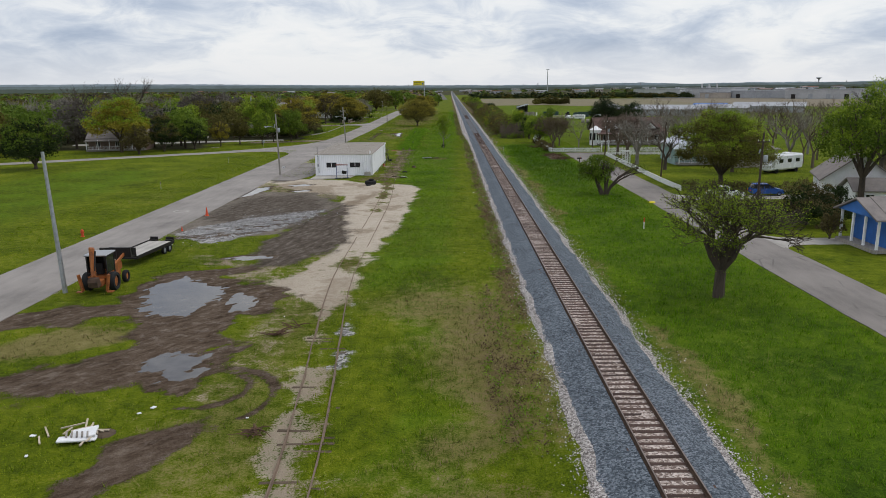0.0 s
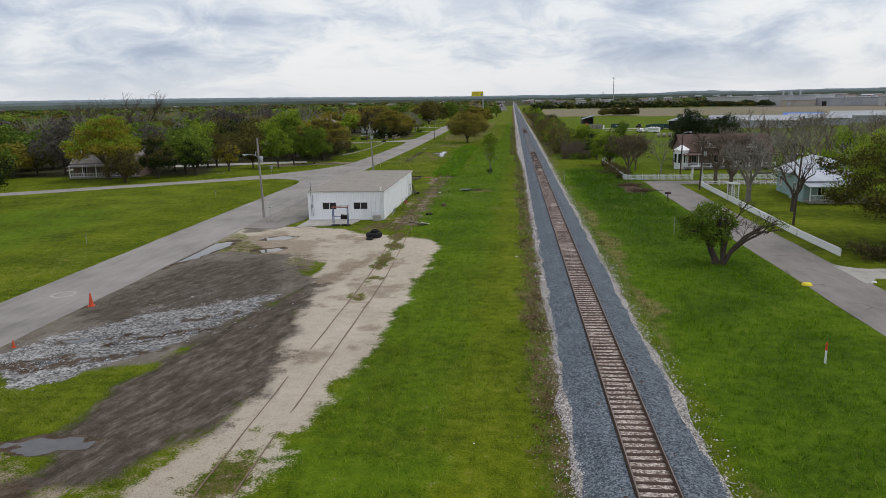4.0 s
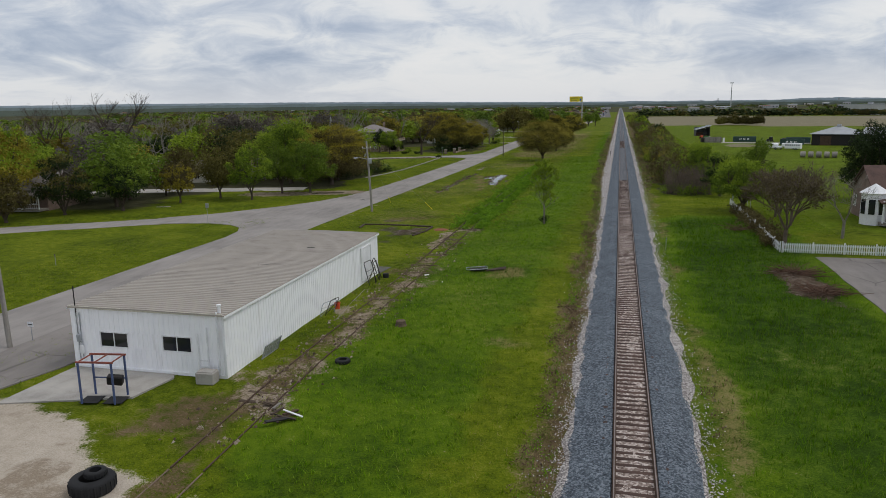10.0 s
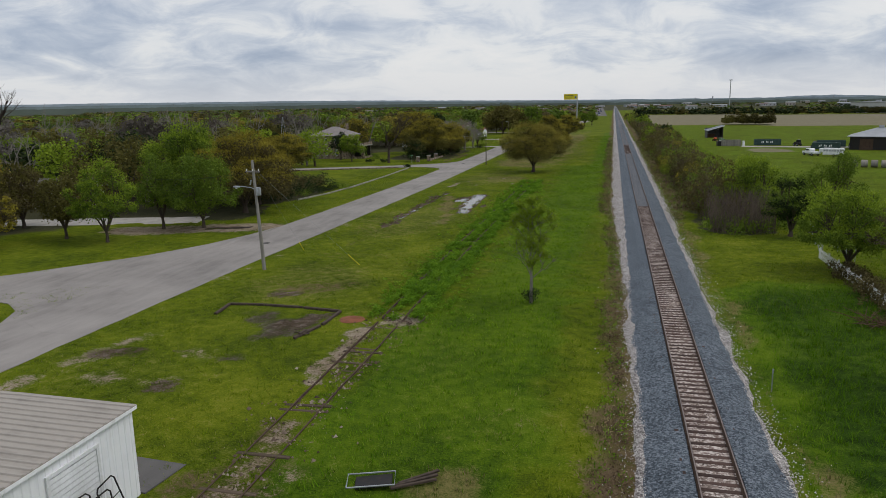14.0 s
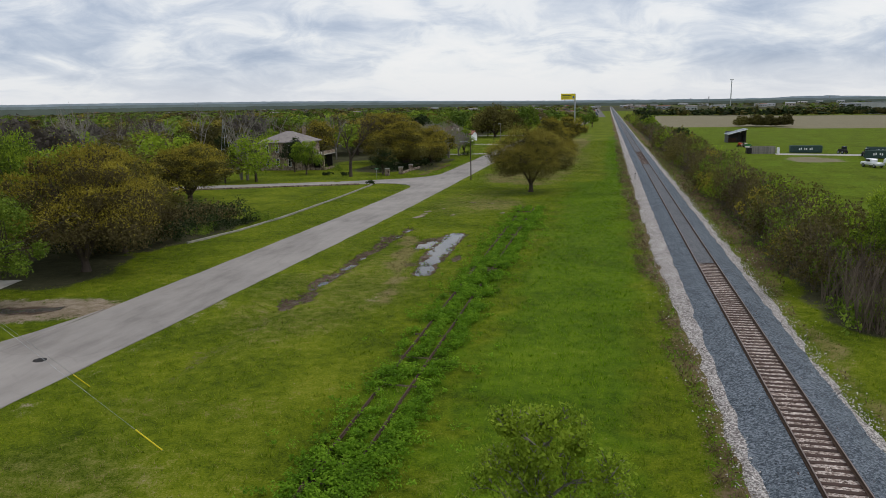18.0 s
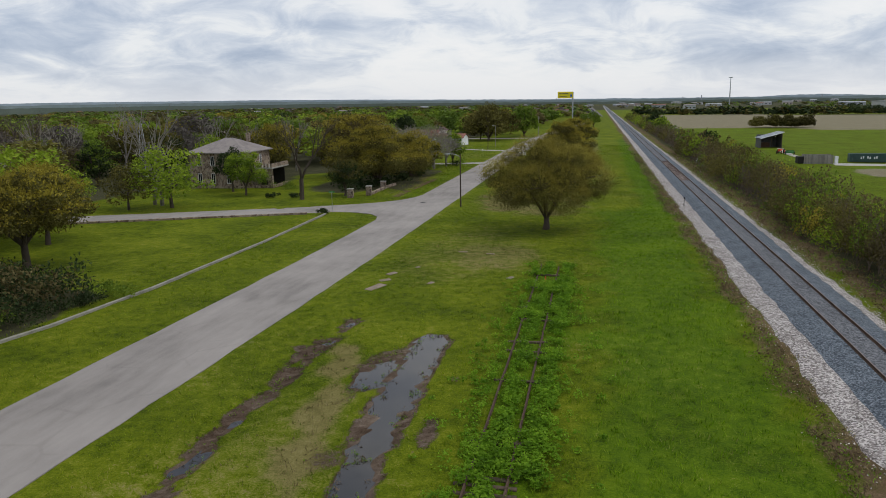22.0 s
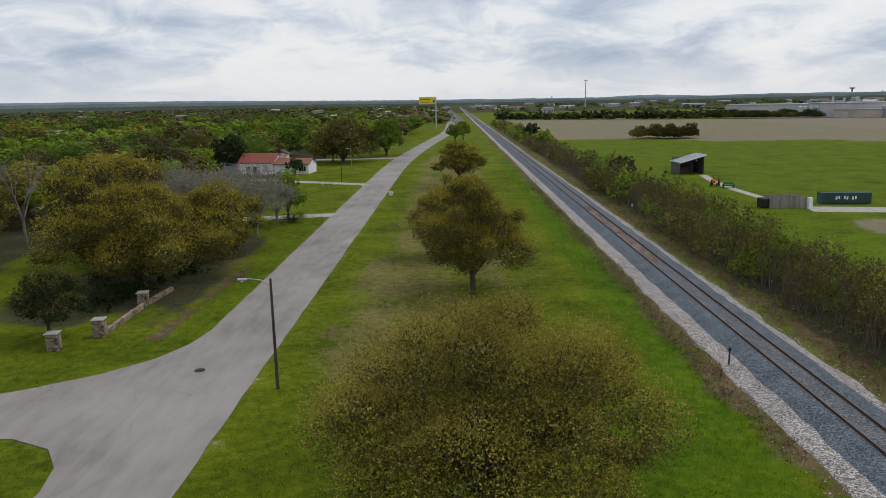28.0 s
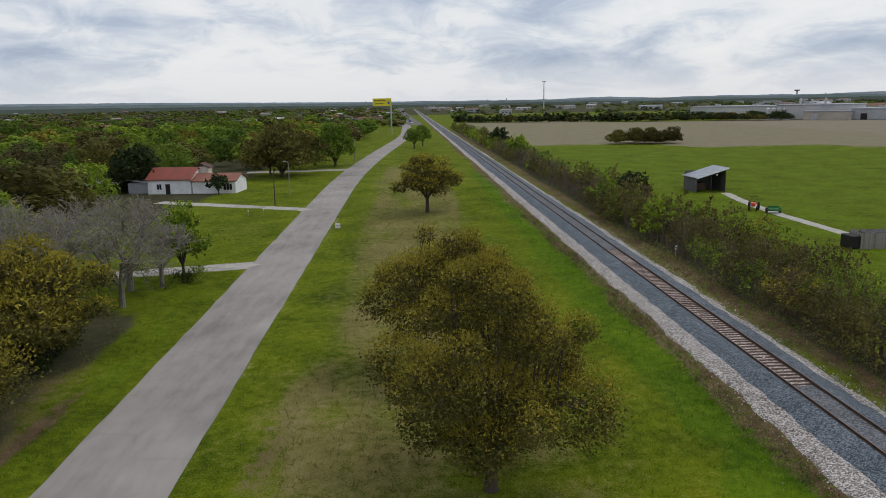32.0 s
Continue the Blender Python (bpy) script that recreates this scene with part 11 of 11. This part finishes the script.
# ---- distance ----
def billboard():
    ob = thing("billboard", -23.8, 700.0, 0, 0, "tall yellow roadside billboard on a grey pole", "billboard")
    part("pole", MB().cyl((0, 0.6, -0.5), (0, 0.6, 19.8), 0.45, None, 12), GALV, ob)
    p = part("panel", MB().box((-5.0, 0, 18.1), (10.4, 0.5, 4.2), 0, 0.04), YELLOW, ob, "bright yellow panel")
    part("marking", MB().box((-6.2, -0.27, 18.9), (6.2, 0.03, 0.45)), CONTAINER, p, "dark bar of lettering")
    part("marking", MB().box((-6.6, -0.27, 17.2), (5.0, 0.03, 0.4)), CONTAINER, p, "dark bar of lettering")
    part("marking", MB().box((-1.2, -0.27, 17.6), (1.2, 0.03, 1.6)), BLUE_PAINT, p, "blue patch")
    part("catwalk", MB().box((-5.0, -0.5, 15.8), (10.4, 0.8, 0.1)), GALV, ob)


billboard()


def mast_tower(x, y, h, label):
    ob = thing("light_mast", x, y, 0, 0, label, "mast")
    part("pole", MB().tube([(0, 0, 0), (0, 0, h)], [0.9, 0.45], 8), GALV, ob)
    part("lamp_ring", MB().lathe([(0.5, 0), (2.6, 0.2), (2.6, 1.0), (0.5, 1.2)], 10, (0, 0, h - 1.2)), GALV, ob)


mast_tower(162.5, 1220.0, 41.5, "very tall grey light mast beyond the fields")


def water_tower(x, y, h, label):
    ob = thing("water_tower", x, y, 0, 0, label, "water tower")
    part("stem", MB().lathe([(5, 0), (3.4, 6), (3.2, h - 11), (5, h - 8)], 14), FAR_WHITE, ob)
    part("tank", MB().lathe([(5, h - 8), (12, h - 5), (13, h - 3), (11, h - 0.6), (0, h)], 18), FAR_GREY, ob, "pale blue-grey tank", 40)


water_tower(1795.0, 3600.0, 45.0, "pale water tower on the horizon")


def factory():
    ob = thing("factory", 218.0, 872.0, 0, -44, "long pale factory with stacks beyond the fields", "factory")
    for x, y, w, d, h, m in ((35, 20, 70, 40, 9.6, FAR_WHITE), (95, 14, 50, 46, 10.4, FAR_WHITE), (150, 12, 60, 40, 7.5, FAR_GREY), (225, 4, 90, 50, 8.5, FAR_WHITE), (330, 10, 120, 60, 8, FAR_GREY), (106, -14, 30, 10, 6, FAR_TAN)):
        b = part("hall", MB().box((x, y, h / 2), (w, d, h), 0, 0.2), m, ob)
        part("hall_roof", MB().box((x, y, h + 0.3), (w + 1, d + 1, 0.6)), FAR_GREY, b)
        for k in range(int(w / 16)):
            part("bay_door", MB().box((x - w / 2 + 8 + 16 * k, y - d / 2 - 0.15, 2.2), (4.0, 0.3, 4.4)), FAR_GREY if (k + int(x)) % 3 else BLACK_STEEL, b)
        for k in range(int(w / 30)):
            part("roof_unit", MB().box((x - w / 2 + 15 + 30 * k, y, h + 1.2), (4, 3, 1.8)), FAR_GREY, b)
    for k, x in enumerate((84, 92, 101)):
        part("stack", MB().cyl((x, 0, 8), (x, 0, 15.5 - (k % 2)), 0.8, None, 8), FAR_WHITE, ob)
    for k in range(4):
        part("silo", MB().lathe([(1.6, 0), (1.6, 8), (0, 9)], 10, (64 + 4 * k, -9, 0)), FAR_WHITE, ob)


factory()


def far_buildings():
    """Roofs and walls of the town along the highway and between the groves."""
    rng = random.Random(21)
    spots = []
    for _ in range(30):
        y = rng.uniform(900, 2300)
        x = rng.uniform(-90, 10) + (y - 760) * rng.uniform(-0.10, 0.10)
        spots.append((x, y, rng.uniform(10, 24), rng.uniform(3.5, 5.5)))
    for _ in range(34):
        y = rng.uniform(1000, 2800)
        spots.append((rng.uniform(60, 150 + (y - 500) * 0.8), y, rng.uniform(12, 40), rng.uniform(4, 7)))
    for _ in range(26):
        y = rng.uniform(520, 2600)
        spots.append((-rng.uniform(90, 140 + (y - 400) * 0.9), y, rng.uniform(9, 18), rng.uniform(4.5, 7)))
    for x, y, w, h in spots:
        if abs(x - RAIL_X) < 26 and y > 600:
            x += 60 if x > RAIL_X else -50
        ob = thing("town_building", x, y, 0, rng.uniform(-20, 20), "distant pale building with flat roof among trees", "building", "town buildings")
        m = rng.choice((FAR_WHITE, FAR_WHITE, FAR_GREY, FAR_TAN))
        b = part("wall", MB().box((0, 0, h / 2), (w, w * 0.6, h)), m, ob)
        part("roof", gable_roof(MB(), -w / 2, w / 2, -w * 0.3, w * 0.3, h, h * 0.18, 0.4), rng.choice((FAR_GREY, TERRACOTTA, GREY_SHINGLE, FAR_WHITE)), ob)
        for k in range(3):
            part("window", MB().box((-w / 3 + w / 3 * k, -w * 0.3 - 0.05, h * 0.5), (w * 0.12, 0.1, h * 0.28)), GLASS, b)


far_buildings()


def roof_yard():
    """The broad pale metal roofs beyond the yards."""
    for x, y, w, d, h, rz, m in ((106, 356, 36, 20, 3.0, -24, FAR_GREY), (137, 368, 24, 18, 3.0, -24, FAR_GREY), (140, 394, 16, 12, 3.4, -26, BLUE_PAINT), (168, 386, 34, 20, 3.2, -26, FAR_GREY)):
        ob = thing("warehouse", x, y, 0, rz, "low warehouse with broad pale metal roof" if m is not BLUE_PAINT else "low warehouse with bright blue roof", "warehouse", "warehouses")
        walls(ob, -w / 2, w / 2, -d / 2, d / 2, h, FAR_GREY, 0, "wall", 0.4)
        part("roof", gable_roof(MB(), -w / 2, w / 2, -d / 2, d / 2, h, d * 0.09, 0.6), m, ob)
        gable_end_x(ob, -w / 2, -d / 2, d / 2, h, d * 0.09, FAR_GREY)
        gable_end_x(ob, w / 2 - 0.3, -d / 2, d / 2, h, d * 0.09, FAR_GREY)
        for k in range(int(w / 16)):
            part("door", MB().box((-w / 2 + 8 + 16 * k, -d / 2 - 0.1, 1.2), (3.0, 0.2, 2.4)), FAR_GREY, ob)


roof_yard()


def highway():
    """The main road of the town, seen end on beyond the billboard, with its queue of vehicles."""
    mb = MB().add([(-22, 860, 0.06), (-2, 860, 0.06), (-30, 2400, 0.06), (-62, 2400, 0.06)], [(0, 1, 2, 3)])
    solo("highway", mb, ASPHALT_DARK, "wide grey highway through the distant town", "road", "", "structure")
    rng = random.Random(2)
    for k in range(40):
        y = 880 + 26 * k + rng.uniform(-8, 8)
        x = -12 - (y - 860) * 0.0225 + rng.choice((-6, -2.5, 2.5, 6))
        ob = thing("distant_car", x, y, 0.06, rng.uniform(-3, 3), "distant small vehicle on the highway", "car", "distant cars")
        m = rng.choice((CAR_WHITE, CAR_WHITE, BLACK_STEEL, CAR_BLUE, RED_PLASTIC, FAR_GREY))
        part("body", MB().box((0, 0, 0.6), (1.8, 4.4, 0.7), 0, 0.15), m, ob)
        part("cabin", MB().box((0, -0.2, 1.2), (1.6, 2.3, 0.6), 0, 0.2), GLASS, ob)


highway()


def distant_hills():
    """Low wooded hills that close the view all round, blue-grey haze painted into their colours."""
    # farther rings get paler, bluer base colours: distance haze put into the paint
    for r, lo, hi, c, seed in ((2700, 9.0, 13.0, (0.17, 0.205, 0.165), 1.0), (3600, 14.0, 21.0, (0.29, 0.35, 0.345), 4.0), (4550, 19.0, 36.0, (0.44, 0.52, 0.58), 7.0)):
        a = np.linspace(-math.pi, math.pi, 1500)
        x, y = r * np.sin(a), 200 + r * np.cos(a)
        east = 0.35 + 0.65 * sstep(a, -0.12, 0.22)
        n = 0.5 + 0.5 * np.clip(fbm(a * 60, a * 23, 7.0, seed), -1, 1)
        lo = lo + (r - 1700) * 0.0112 * sstep(-a, -0.1, 0.5)
        z = lo + (hi - lo) * east * n + 1.2 * fbm(a * 900, a * 310, 2.0, seed) + 0.7 * fbm(a * 2600, a * 900, 2.0, seed + 2)
        v = np.concatenate([np.stack([x, y, np.full_like(x, -8.0)], -1), np.stack([x, y, z], -1)])
        i = np.arange(len(a) - 1)
        f = np.stack([i, i + 1, i + 1 + len(a), i + len(a)], -1)
        m = plain("haze_painted_hills", c, scale3(c, 0.8), 0.006, 0.03, 0.95, 0, 0.0, 0.01)
        tagged(new("backdrop", mesh_np("backdrop", v, f, m)), "low wooded hills along the horizon, painted blue-grey for haze", "hills", "", "structure")


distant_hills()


def horizon_masts():
    rng = random.Random(30)
    for k in range(6):
        a = rng.uniform(-0.6, 0.75)
        r = rng.uniform(2600, 3900)
        ob = thing("horizon_mast", r * math.sin(a), 200 + r * math.cos(a), 10, 0, "thin tower standing on the far ridge", "mast", "horizon towers")
        part("tower", MB().box((0, 0, 8), (rng.choice((3, 4, 9)), 4, 20 + rng.uniform(-4, 4))), FAR_GREY, ob)


horizon_masts()
